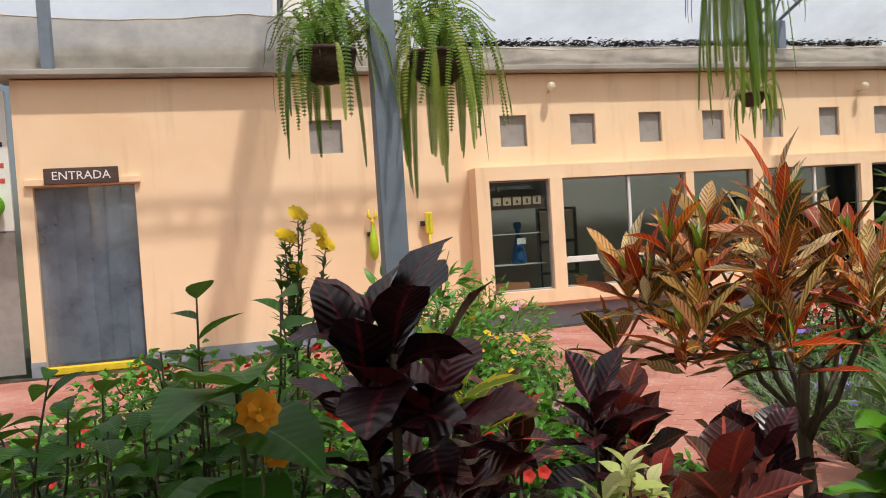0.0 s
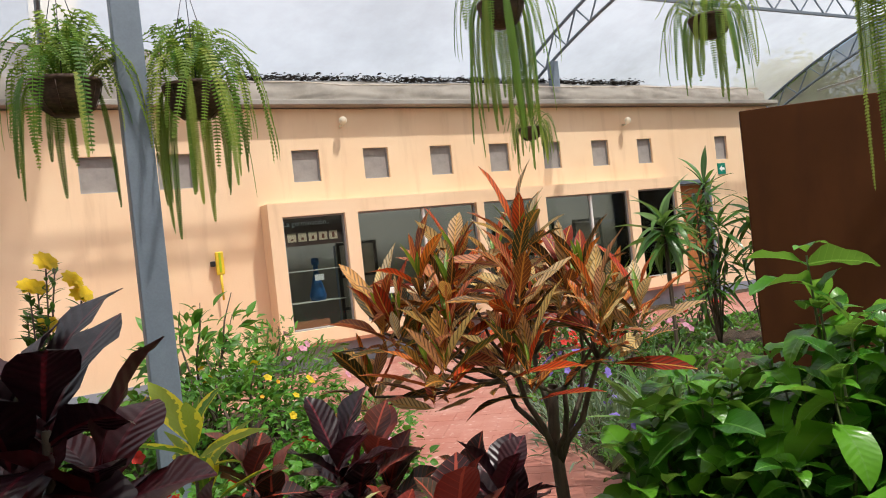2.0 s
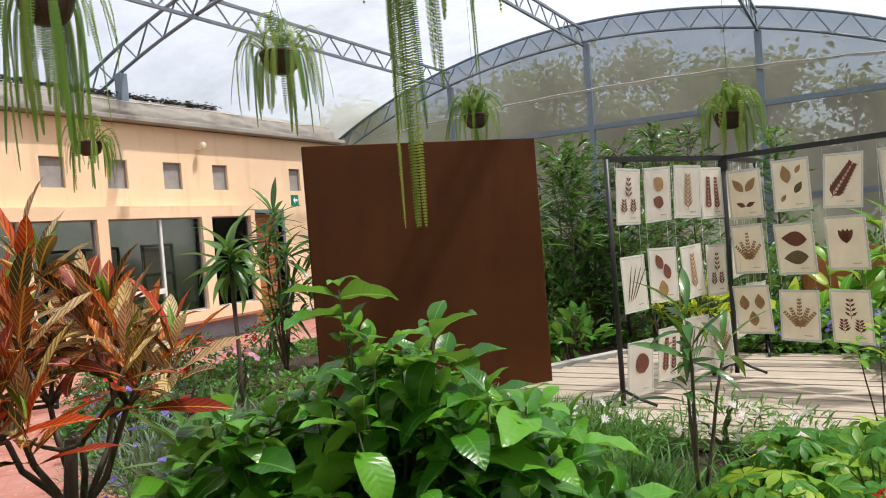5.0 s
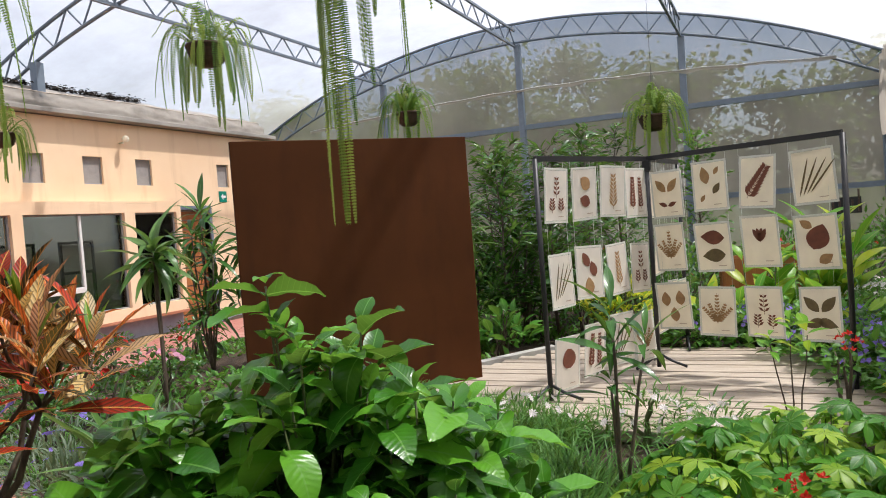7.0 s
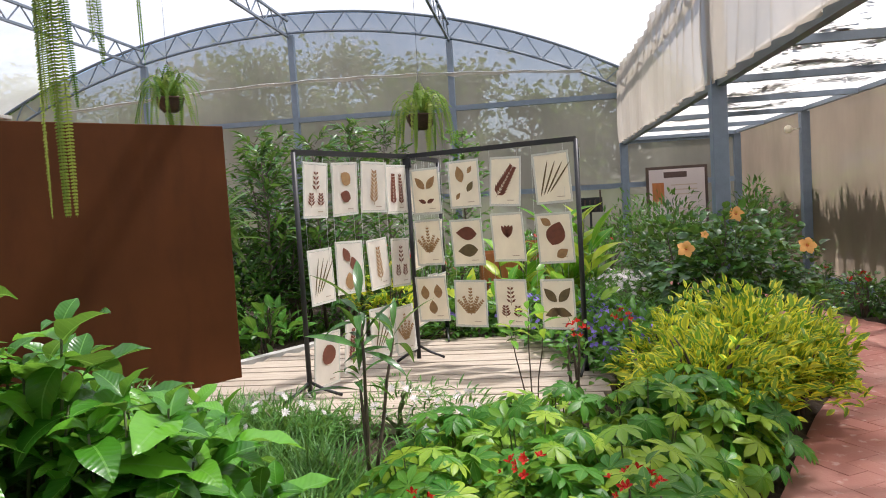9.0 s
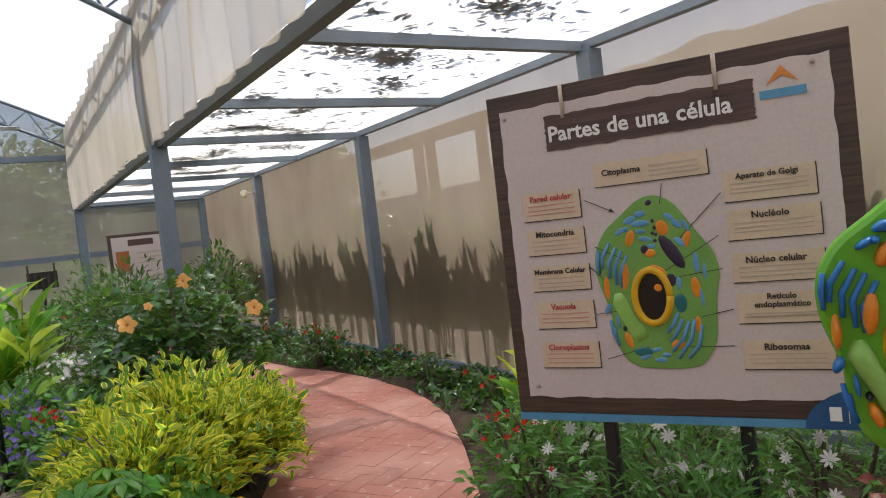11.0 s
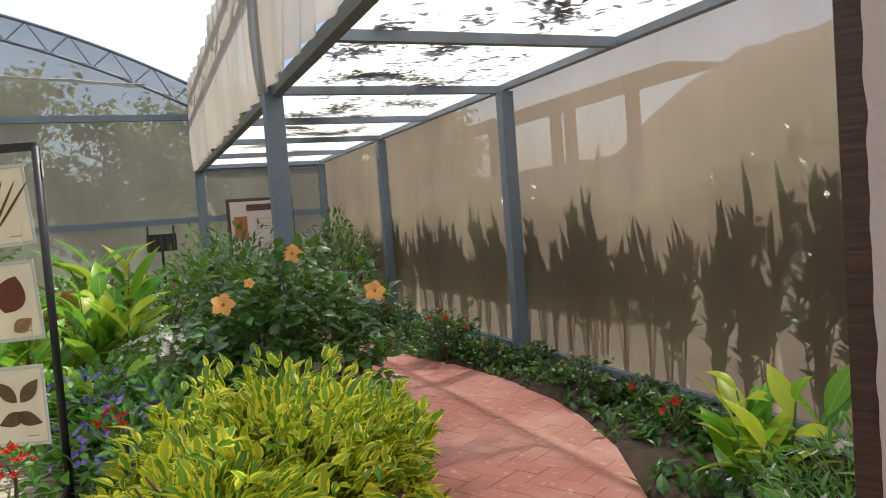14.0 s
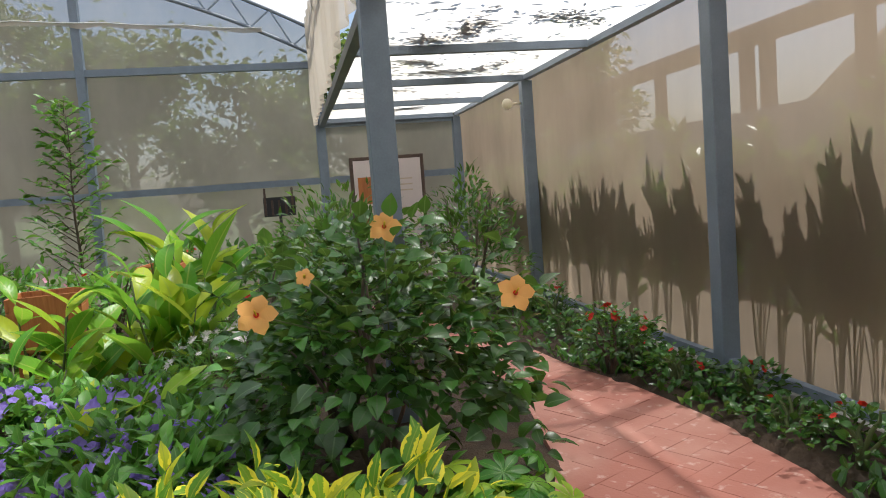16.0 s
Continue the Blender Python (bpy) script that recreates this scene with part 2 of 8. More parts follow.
M["aisle_roof"] = film_mat("aisle_film", 0.22, (0.92, 0.90, 0.85), (0.55, 0.48, 0.38), 1.3)
M["net"] = net_mat("shade_net", 0.25, (0.42, 0.335, 0.25), (0.30, 0.235, 0.175))
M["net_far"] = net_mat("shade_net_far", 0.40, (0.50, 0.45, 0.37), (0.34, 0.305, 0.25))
M["curtain"] = net_mat("shade_curtain", 0.16, (0.56, 0.50, 0.42), (0.42, 0.37, 0.30))
M["strip"] = film_mat("plastic_strip", 0.35, (0.20, 0.26, 0.34), (0.09, 0.12, 0.16), 3, 0.8)
M["glass"] = glass_mat()
M["yellow"] = plain("yellow_paint", (0.80, 0.56, 0.03), 0.5)
M["lime"] = plain("lime_paint", (0.42, 0.55, 0.02), 0.4)
M["green_sign"] = plain("green_sign", (0.0, 0.22, 0.15), 0.4)
M["ink_white"] = plain("white_ink", (0.85, 0.84, 0.82), 0.6, vary=0.03)
M["ink_dark"] = plain("dark_ink", (0.035, 0.025, 0.025), 0.6)
M["ink_red"] = plain("red_ink", (0.55, 0.08, 0.06), 0.6)
M["ink_pale_red"] = plain("pale_red_ink", (0.62, 0.30, 0.22), 0.6)
M["ink_grey"] = plain("grey_ink", (0.52, 0.42, 0.33), 0.6)
M["tag"] = plain("label_paper", (0.66, 0.53, 0.38), 0.6, vary=0.06)
M["logo_blue"] = plain("print_blue", (0.02, 0.10, 0.26), 0.45)
M["logo_sky"] = plain("print_sky", (0.10, 0.30, 0.50), 0.45)
M["logo_orange"] = plain("print_orange", (0.70, 0.24, 0.04), 0.45)
M["cell_green"] = plain("cell_green", (0.14, 0.46, 0.02), 0.32, vary=0.1)
M["cell_print"] = plain("cell_print_green", (0.17, 0.36, 0.07), 0.5, vary=0.1)
M["print_blue"] = plain("cell_print_blue", (0.12, 0.32, 0.55), 0.5)
M["cell_pale"] = plain("cell_pale_green", (0.27, 0.52, 0.10), 0.35)
M["cell_blue"] = plain("cell_blue", (0.02, 0.17, 0.50), 0.32)
M["cell_orange"] = plain("cell_orange", (0.78, 0.26, 0.015), 0.35)
M["cell_yellow"] = plain("cell_yellow", (0.72, 0.42, 0.01), 0.35)
M["cell_black"] = plain("cell_black", (0.012, 0.006, 0.004), 0.4)
M["cell_purple"] = plain("cell_purple", (0.035, 0.02, 0.05), 0.35)
M["cell_teal"] = plain("cell_teal", (0.02, 0.16, 0.17), 0.35)
M["dry_bed"] = plain("dry_earth", (0.20, 0.155, 0.105), 0.95, vary=0.4, scale=0.8, fine=12, bump=0.6)
M["hillside"] = plain("dry_hillside", (0.10, 0.085, 0.05), 0.95, vary=0.6, scale=0.5, fine=6, bump=0.5)
M["grass"] = plain("lawn", (0.055, 0.08, 0.025), 0.95, vary=0.5, scale=0.3, fine=8)
M["dry1"] = plain("pressed_brown_leaf", (0.17, 0.055, 0.03), 0.8, vary=0.3, scale=30)
M["dry2"] = plain("pressed_tan_leaf", (0.36, 0.21, 0.09), 0.8, vary=0.3, scale=30)
M["dry3"] = plain("pressed_olive_leaf", (0.14, 0.10, 0.04), 0.8, vary=0.3, scale=30)
M["sleeve"] = plain("clear_sleeve_edge", (0.66, 0.66, 0.60), 0.2, vary=0.05)
M["rope"] = plain("printed_rope", (0.52, 0.44, 0.36), 0.8, scale=60)
for nm, c in (("red", (0.65, 0.03, 0.015)), ("orange", (0.88, 0.42, 0.02)), ("yellowf", (0.85, 0.60, 0.02)), ("violet", (0.30, 0.22, 0.70)),
              ("whitef", (0.80, 0.74, 0.74)), ("peach", (0.92, 0.47, 0.14)), ("pink", (0.75, 0.35, 0.50))):
    M[nm] = leaf_mat("petal_" + nm, [lerp3(c, 0.85), c, lerp3(c, 1.12)], gloss=0.6, through=0.35, joined=True, glow=0.0)
G1, G2, G3 = (0.036, 0.14, 0.012), (0.07, 0.235, 0.022), (0.12, 0.34, 0.035)
M["bigleaf"] = leaf_mat("broad_green_leaf", [(0.032, 0.15, 0.010), (0.07, 0.26, 0.016), (0.15, 0.42, 0.03)], vein=(0.16, 0.38, 0.06), gloss=0.27, sides=0.12, ribs=0.17, through=0.34, spec=0.5, vein_width=0.05)
M["midleaf"] = leaf_mat("green_leaf", [G1, G2, G3], vein=(0.14, 0.26, 0.06), gloss=0.38, joined=True)
M["midleaf1"] = leaf_mat("green_leaf_single", [G1, G2, G3], vein=(0.14, 0.26, 0.06), gloss=0.38)
M["shrubleaf"] = leaf_mat("soft_green_leaf", [(0.022, 0.10, 0.008), (0.040, 0.165, 0.012), (0.07, 0.25, 0.02)], vein=(0.09, 0.26, 0.04), vein_width=0.03, ribs=0.3, gloss=0.42, spec=0.35)
M["shrubleaves"] = leaf_mat("soft_green_foliage", [(0.022, 0.10, 0.008), (0.040, 0.165, 0.012), (0.07, 0.25, 0.02)], vein=(0.09, 0.26, 0.04), vein_width=0.03, ribs=0.3, gloss=0.42, spec=0.35, joined=True)
M["darkleaf"] = leaf_mat("dark_green_leaf", [(0.018, 0.075, 0.012), (0.034, 0.125, 0.020), (0.065, 0.20, 0.03)], vein=(0.09, 0.17, 0.05), gloss=0.27, spec=0.55, joined=True)
M["darkleaf1"] = leaf_mat("dark_green_leaf_single", [(0.018, 0.08, 0.012), (0.036, 0.14, 0.020), (0.07, 0.22, 0.03)], vein=(0.09, 0.18, 0.05), gloss=0.25, spec=0.55)
M["goldleaf"] = leaf_mat("gold_variegated_leaf", [(0.09, 0.27, 0.015), (0.24, 0.42, 0.02), (0.60, 0.60, 0.03)], vein=(0.30, 0.38, 0.05), edge=(0.86, 0.76, 0.04), gloss=0.45, joined=True, through=0.48)
M["goldleaf1"] = leaf_mat("gold_variegated_leaf_single", [(0.08, 0.24, 0.02), (0.16, 0.33, 0.03), (0.34, 0.42, 0.04)], vein=(0.30, 0.38, 0.05), edge=(0.88, 0.78, 0.045), gloss=0.45, through=0.48)
M["creamleaf"] = leaf_mat("cream_leaf", [(0.62, 0.62, 0.28), (0.74, 0.72, 0.42), (0.45, 0.52, 0.16)], vein=(0.50, 0.55, 0.2), gloss=0.5)
M["whorl"] = leaf_mat("umbrella_leaf", [(0.04, 0.18, 0.014), (0.085, 0.28, 0.02), (0.36, 0.52, 0.04)], vein=(0.22, 0.36, 0.07), vein_width=0.04, gloss=0.36, spec=0.35, through=0.38)
M["ginger"] = leaf_mat("ginger_leaf", [(0.09, 0.32, 0.016), (0.20, 0.46, 0.02), (0.50, 0.58, 0.03)], vein=(0.36, 0.46, 0.08), gloss=0.35, sides=0.15, through=0.42)
M["croton"] = leaf_mat("croton_leaf", [(0.34, 0.03, 0.012), (0.72, 0.08, 0.012), (0.78, 0.26, 0.03), (0.62, 0.05, 0.012), (0.84, 0.70, 0.40), (0.80, 0.52, 0.12), (0.70, 0.09, 0.012), (0.84, 0.70, 0.34), (0.50, 0.04, 0.012), (0.82, 0.60, 0.20), (0.86, 0.74, 0.46)], vein=(0.75, 0.42, 0.09), stripes=(0.045, 0.035, 0.015), gloss=0.40, through=0.34, ribs=0.3, glow=0.0)
M["croton_dark"] = leaf_mat("croton_dark_leaf", [(0.05, 0.05, 0.018), (0.13, 0.035, 0.014), (0.09, 0.10, 0.022), (0.30, 0.05, 0.014), (0.05, 0.03, 0.014)], vein=(0.72, 0.30, 0.05), gloss=0.4, through=0.3, sides=0.75, ribs=0.25, glow=0.0, vein_width=0.10)
M["croton_new"] = leaf_mat("croton_young_leaf", [(0.10, 0.26, 0.02), (0.20, 0.34, 0.03)], vein=(0.5, 0.45, 0.05), gloss=0.35)
M["maroon"] = leaf_mat("maroon_leaf", [(0.014, 0.005, 0.009), (0.022, 0.006, 0.010), (0.045, 0.008, 0.012), (0.12, 0.016, 0.022)], vein=(0.16, 0.02, 0.03), gloss=0.36, through=0.16, sides=0.10, glow=0.0, spec=0.5, ribs=0.3)
M["redcroton"] = leaf_mat("red_croton_leaf", [(0.026, 0.010, 0.011), (0.06, 0.014, 0.014), (0.34, 0.05, 0.035), (0.05, 0.028, 0.014), (0.42, 0.10, 0.08), (0.03, 0.012, 0.014), (0.05, 0.03, 0.012)], vein=(0.50, 0.09, 0.05), gloss=0.32, sides=0.28, through=0.2, glow=0.0)
M["fern"] = leaf_mat("fern_frond", [(0.06, 0.16, 0.014), (0.14, 0.27, 0.025), (0.36, 0.42, 0.07), (0.10, 0.21, 0.02), (0.22, 0.33, 0.04)], gloss=0.5, through=0.38)
M["grasslike"] = leaf_mat("feathery_green", [(0.05, 0.16, 0.025), (0.08, 0.22, 0.035), (0.12, 0.28, 0.05)], gloss=0.5, joined=True)
M["silver"] = leaf_mat("grey_green_leaf", [(0.09, 0.15, 0.09), (0.14, 0.20, 0.13), (0.20, 0.26, 0.18)], gloss=0.5, joined=True)
M["tree"] = leaf_mat("tree_leaf", [(0.03, 0.07, 0.015), (0.05, 0.10, 0.025), (0.08, 0.13, 0.03)], gloss=0.5, joined=True)
M["draco"] = leaf_mat("dracaena_leaf", [(0.04, 0.13, 0.03), (0.08, 0.2, 0.04), (0.14, 0.26, 0.07)], vein=(0.2, 0.3, 0.1), gloss=0.3)

# ---- builders ----
RNG = random.Random(7)


def mesh_from(name, verts, faces, uvs=None, smooth=False):
    me = bpy.data.meshes.new(name)
    me.from_pydata([tuple(v) for v in verts], [], faces)
    if uvs is not None:
        lay = me.uv_layers.new(name="UVMap")
        idx = np.empty(len(me.loops), dtype=np.int32)
        me.loops.foreach_get("vertex_index", idx)
        lay.data.foreach_set("uv", np.asarray(uvs, dtype=np.float32)[idx].ravel())
    if smooth:
        me.polygons.foreach_set("use_smooth", [True] * len(me.polygons))
    me.update()
    return me


def thing(name, label, category, at=(0, 0, 0), group="", kind=""):
    e = new(name)
    e.empty_display_size = 0.1
    e.location = at
    return tagged(e, label, category, group, kind)


def part(name, data, material, parent=None, label="", m=None, kind=""):
    """Links a bmesh or mesh as one mesh object under its parent, in the parent's space."""
    if isinstance(data, bmesh.types.BMesh):
        me = bpy.data.meshes.new(name)
        data.to_mesh(me)
        data.free()
    else:
        me = data
    if not me.materials:
        me.materials.append(material)
    ob = new(name, me)
    if parent is not None:
        ob.parent = parent
    if m is not None:
        ob.matrix_basis = m
    return tagged(ob, label, kind=kind)


def box(x0, x1, y0, y1, z0, z1, bevel=0.0):
    bm = bmesh.new()
    bmesh.ops.create_cube(bm, size=1, matrix=Matrix.Translation(((x0 + x1) / 2, (y0 + y1) / 2, (z0 + z1) / 2)) @ Matrix.Diagonal((x1 - x0, y1 - y0, z1 - z0, 1)))
    if bevel:
        bmesh.ops.bevel(bm, geom=list(bm.edges), offset=bevel, segments=2, affect="EDGES", profile=0.5)
    return bm


def join_boxes(rows, bevel=0.0):
    bm = bmesh.new()
    for r in rows:
        b = box(*r, bevel)
        me = bpy.data.meshes.new("tmp")
        b.to_mesh(me)
        b.free()
        bm.from_mesh(me)
        bpy.data.meshes.remove(me)
    return bm


def tube(points, radii, sides=6, uv=False):
    """Verts and faces of a tapered tube along points."""
    pts = [Vector(p) for p in points]
    verts, faces = [], []
    for i, p in enumerate(pts):
        d = (pts[min(i + 1, len(pts) - 1)] - pts[max(i - 1, 0)]).normalized()
        a = d.orthogonal().normalized() if i == 0 else (prev - d * prev.dot(d)).normalized()
        prev = a
        b = d.cross(a)
        r = radii[i] if isinstance(radii, (list, tuple)) else radii
        for s in range(sides):
            w = 2 * math.pi * s / sides
            verts.append(p + (a * math.cos(w) + b * math.sin(w)) * r)
    for i in range(len(pts) - 1):
        for s in range(sides):
            q = (s + 1) % sides
            faces.append((i * sides + s, i * sides + q, (i + 1) * sides + q, (i + 1) * sides + s))
    faces.append(tuple(range(sides))[::-1])
    faces.append(tuple((len(pts) - 1) * sides + s for s in range(sides)))
    return verts, faces


def merge(chunks):
    verts, faces = [], []
    for v, f in chunks:
        o = len(verts)
        verts += list(v)
        faces += [tuple(i + o for i in q) for q in f]
    return verts, faces


def tubes_mesh(name, runs, sides=6):
    v, f = merge([tube(p, r, sides) for p, r in runs])
    return mesh_from(name, v, f, smooth=True)


def bar(p, q, w, d=None):
    """A square bar from p to q."""
    d = d or w
    p, q = Vector(p), Vector(q)
    ax = (q - p).normalized()
    up = Vector((0, 0, 1)) if abs(ax.z) < 0.9 else Vector((0, 1, 0))
    s = ax.cross(up).normalized() * (w / 2)
    u = s.cross(ax).normalized() * (d / 2)
    v = [e + a * s + b * u for e in (p, q) for a, b in ((-1, -1), (1, -1), (1, 1), (-1, 1))]
    f = [(0, 1, 2, 3), (7, 6, 5, 4), (0, 4, 5, 1), (1, 5, 6, 2), (2, 6, 7, 3), (3, 7, 4, 0)]
    return v, f


def leaf_geo(length, width, bend=0.3, fold=0.25, n=6, wave=0.0, peak=0.45, tip=1.0):
    """A leaf along +y with a midrib, folded and arched; returns verts, faces and uvs."""
    v, uv, f = [], [], []
    for i in range(n + 1):
        s = i / n
        shape = math.sin(math.pi * s ** (math.log(0.5) / math.log(peak))) ** tip if 0 < s < 1 else 0.02
        w = width * 0.5 * max(shape, 0.03)
        ang = bend * s
        y = length * (math.sin(ang) / bend if abs(bend) > 1e-3 else s)
        z = -length * ((1 - math.cos(ang)) / bend if abs(bend) > 1e-3 else 0)
        for k, x in enumerate((-1, 0, 1)):
            rip = wave * math.sin(s * 14 + x * 2) * abs(x)
            v.append((x * w, y, z + abs(x) * w * fold + rip * width))
            uv.append((0.5 + 0.5 * x * max(shape, 0.1), s))
    for i in range(n):
        for k in (0, 1):
            a = i * 3 + k
            f.append((a, a + 1, a + 4, a + 3))
    return v, f, uv


def leaf_mesh(name, *a, **k):
    v, f, uv = leaf_geo(*a, **k)
    return mesh_from(name, v, f, uv, smooth=True)


def aim(at, az, el, roll=0.0, scale=1.0):
    """A leaf's pose: +y points to azimuth az and elevation el (radians)."""
    return Matrix.Translation(at) @ Euler((0, 0, az - math.pi / 2)).to_matrix().to_4x4() @ Euler((el, 0, 0)).to_matrix().to_4x4() @ Euler((0, roll, 0)).to_matrix().to_4x4() @ Matrix.Scale(scale, 4)


def scatter(geo, mats):
    """Joins copies of one leaf's geometry at the poses given, quickly."""
    v, f, uv = geo
    v = np.hstack([np.array(v), np.ones((len(v), 1))])
    mm = np.array([[list(r) for r in m] for m in mats])
    allv = np.einsum("kij,nj->kni", mm, v)[:, :, :3].reshape(-1, 3)
    nv = len(v)
    fa = np.array(f)
    allf = (fa[None] + (np.arange(len(mats)) * nv)[:, None, None]).reshape(-1, fa.shape[1])
    return allv.tolist(), [tuple(q) for q in allf.tolist()], np.tile(np.array(uv), (len(mats), 1))


def inside(poly, x, y):
    c = False
    for (x0, y0), (x1, y1) in zip(poly, poly[1:] + poly[:1]):
        if (y0 > y) != (y1 > y) and x < (x1 - x0) * (y - y0) / (y1 - y0) + x0:
            c = not c
    return c


def text_mesh(body, size, depth=0.0008, align="CENTER", bold=0.0):
    cu = bpy.data.curves.new("text", "FONT")
    cu.body, cu.size, cu.extrude, cu.align_x, cu.align_y = body, size, depth, align, "CENTER"
    cu.resolution_u, cu.offset = 2, size * bold
    ob = new("text", cu)
    bpy.context.view_layer.update()
    me = bpy.data.meshes.new_from_object(ob.evaluated_get(bpy.context.evaluated_depsgraph_get()))
    bpy.data.objects.remove(ob)
    bpy.data.curves.remove(cu)
    me.materials.clear()
    return me

# ---- ground and paths ----
PATH_A = [(-7.5, 1.0), (0.9, 0.95), (1.8, 0.55), (2.9, 0.05), (3.82, -0.42), (4.17, -0.58), (4.83, -0.91), (5.19, -1.12), (6.05, -1.40), (6.64, -1.62), (7.77, -1.80), (9.5, -1.55), (11.5, -1.1), (11.5, -1.75), (9.5, -2.1),
          (8.02, -2.26), (7.57, -2.40), (6.87, -2.48), (6.3, -2.50), (5.66, -2.39), (5.13, -2.24), (4.47, -1.93), (3.81, -1.58), (3.2, -1.2), (2.2, -1.0), (0.5, -1.0), (-7.5, -1.0)]
COURT = [(-7.5, 8.72), (-7.5, 6.2), (-0.9, 6.2), (0.4, 7.1), (1.8, 7.35), (2.55, 6.7), (2.35, 5.9), (2.2, 5.2), (2.2, 4.4), (2.35, 3.6), (2.3, 2.95), (2.75, 2.95), (3.0, 3.9), (3.3, 4.7), (3.6, 5.5), (4.0, 6.2), (5.4, 6.8), (7.3, 7.1), (11.4, 7.0), (11.4, 8.72)]
DECK = [(4.55, 1.5), (4.7, 0.25), (6.2, -0.12), (7.05, 0.5), (6.95, 2.45), (5.55, 3.3), (5.0, 3.2)]

ground = part("ground", mesh_from("ground", [(-400, -400, -0.12), (400, -400, -0.12), (400, 400, -0.12), (-400, 400, -0.12)], [(0, 1, 2, 3)]), M["grass"], kind="structure")
tagged(ground, "wide green lawn around the greenhouse", "ground")


def soil_sheet():
    xs, ys = np.arange(-8, 14.01, 0.12), np.arange(-3.0, 9.0, 0.12)
    v, f = [], []
    for x in xs:
        for y in ys:
            on = inside(PATH_A, x, y) or inside(COURT, x, y)
            v.append((x, y, -0.05 if on else 0.015 + 0.05 * noise.noise((x * 1.5, y * 1.5, 0)) + 0.02 * noise.noise((x * 7, y * 7, 3))))
    n = len(ys)
    for i in range(len(xs) - 1):
        for j in range(n - 1):
            a = i * n + j
            f.append((a, a + n, a + n + 1, a + 1))
    ob = part("floor", mesh_from("floor", v, f, smooth=True), M["soil"], kind="structure")
    tagged(ob, "dark planting soil of the garden beds", "soil")


soil_sheet()


def slab(name, poly, z0, z1, mat):
    bm = bmesh.new()
    lo = [bm.verts.new((x, y, z0)) for x, y in poly]
    hi = [bm.verts.new((x, y, z1)) for x, y in poly]
    bm.faces.new(hi)
    k = len(poly)
    for i in range(k):
        bm.faces.new((lo[i], lo[(i + 1) % k], hi[(i + 1) % k], hi[i]))
    bmesh.ops.recalc_face_normals(bm, faces=bm.faces)
    return part(name, bm, mat, kind="structure")


path_a = tagged(slab("path_1", PATH_A, -0.1, -0.0022, M["paver"]), "winding path of red interlocking pavers", "path")
path_b = tagged(slab("path_2", COURT, -0.1, -0.0022, M["paver"]), "red paved forecourt beside the orange building", "path")

# ---- building ----
FRONT, SHOP = 9.06, 8.75
SMALL = [(0.81, 1.18), (1.58, 1.94), (3.08, 3.42), (3.99, 4.33), (4.93, 5.25), (5.84, 6.16), (6.74, 7.05), (7.63, 7.95), (8.53, 8.83), (10.24, 10.52), (11.02, 11.3)]
PANES = [(2.80, 3.55), (3.71, 5.36), (5.47, 6.32), (6.47, 7.97), (8.15, 8.93)]


def wall_with_holes(name, x0, x1, z0, z1, y0, y1, holes, mat):
    """A wall from x0 to x1 with rectangular openings (x0, x1, z0, z1) through its thickness."""
    xs = sorted({x0, x1, *[h[0] for h in holes], *[h[1] for h in holes]})
    zs = sorted({z0, z1, *[h[2] for h in holes], *[h[3] for h in holes]})

    def solid(i, k):
        if not (0 <= i < len(xs) - 1 and 0 <= k < len(zs) - 1):
            return False
        cx, cz = (xs[i] + xs[i + 1]) / 2, (zs[k] + zs[k + 1]) / 2
        return not any(a < cx < b and c < cz < d for a, b, c, d in holes)

    bm = bmesh.new()
    cache = {}

    def vert(i, k, y):
        key = (i, k, y)
        if key not in cache:
            cache[key] = bm.verts.new((xs[i], y, zs[k]))
        return cache[key]

    for i in range(len(xs) - 1):
        for k in range(len(zs) - 1):
            if not solid(i, k):
                continue
            for y in (y0, y1):
                bm.faces.new([vert(i, k, y), vert(i + 1, k, y), vert(i + 1, k + 1, y), vert(i, k + 1, y)])
            for di, dk, e in ((-1, 0, ((i, k), (i, k + 1))), (1, 0, ((i + 1, k), (i + 1, k + 1))), (0, -1, ((i, k), (i + 1, k))), (0, 1, ((i, k + 1), (i + 1, k + 1)))):
                if not solid(i + di, k + dk):
                    bm.faces.new([vert(*e[0], y0), vert(*e[1], y0), vert(*e[1], y1), vert(*e[0], y1)])
    bmesh.ops.recalc_face_normals(bm, faces=bm.faces)
    return part(name, bm, mat, kind="structure")


door_hole, exit_hole = (-2.06, -1.07, 0.0, 1.95), (9.12, 9.95, 0.0, 1.82)
facade = wall_with_holes("wall_north", -2.20, 11.6, -0.05, 3.06, FRONT, FRONT + 0.2,
                         [(a, b, 2.19, 2.57) for a, b in SMALL] + [door_hole, exit_hole, (2.85, 8.88, 0.42, 1.80)], M["plaster"])
tagged(facade, "orange plastered wall with a row of small windows", "wall")
shopfront = wall_with_holes("wall_shopfront", 2.64, 9.02, 0.30, 1.93, SHOP, SHOP + 0.14, [(a, b, 0.46, 1.77) for a, b in PANES], M["plaster"])
tagged(shopfront, "projecting orange shopfront surround with large panes", "wall")
part("shopfront_cheek", join_boxes([(2.64, 2.76, SHOP + 0.14, FRONT - 0.001, 0.30, 1.93), (8.90, 9.02, SHOP + 0.14, FRONT - 0.001, 0.30, 1.93), (2.76, 8.90, SHOP + 0.14, FRONT - 0.001, 1.80, 1.93), (2.76, 8.90, SHOP + 0.14, FRONT - 0.001, 0.30, 0.44)]), M["plaster"], shopfront)
part("sill_edge", box(2.62, 9.04, SHOP - 0.02, SHOP, 0.27, 0.31, 0.004), M["terracotta"], shopfront)
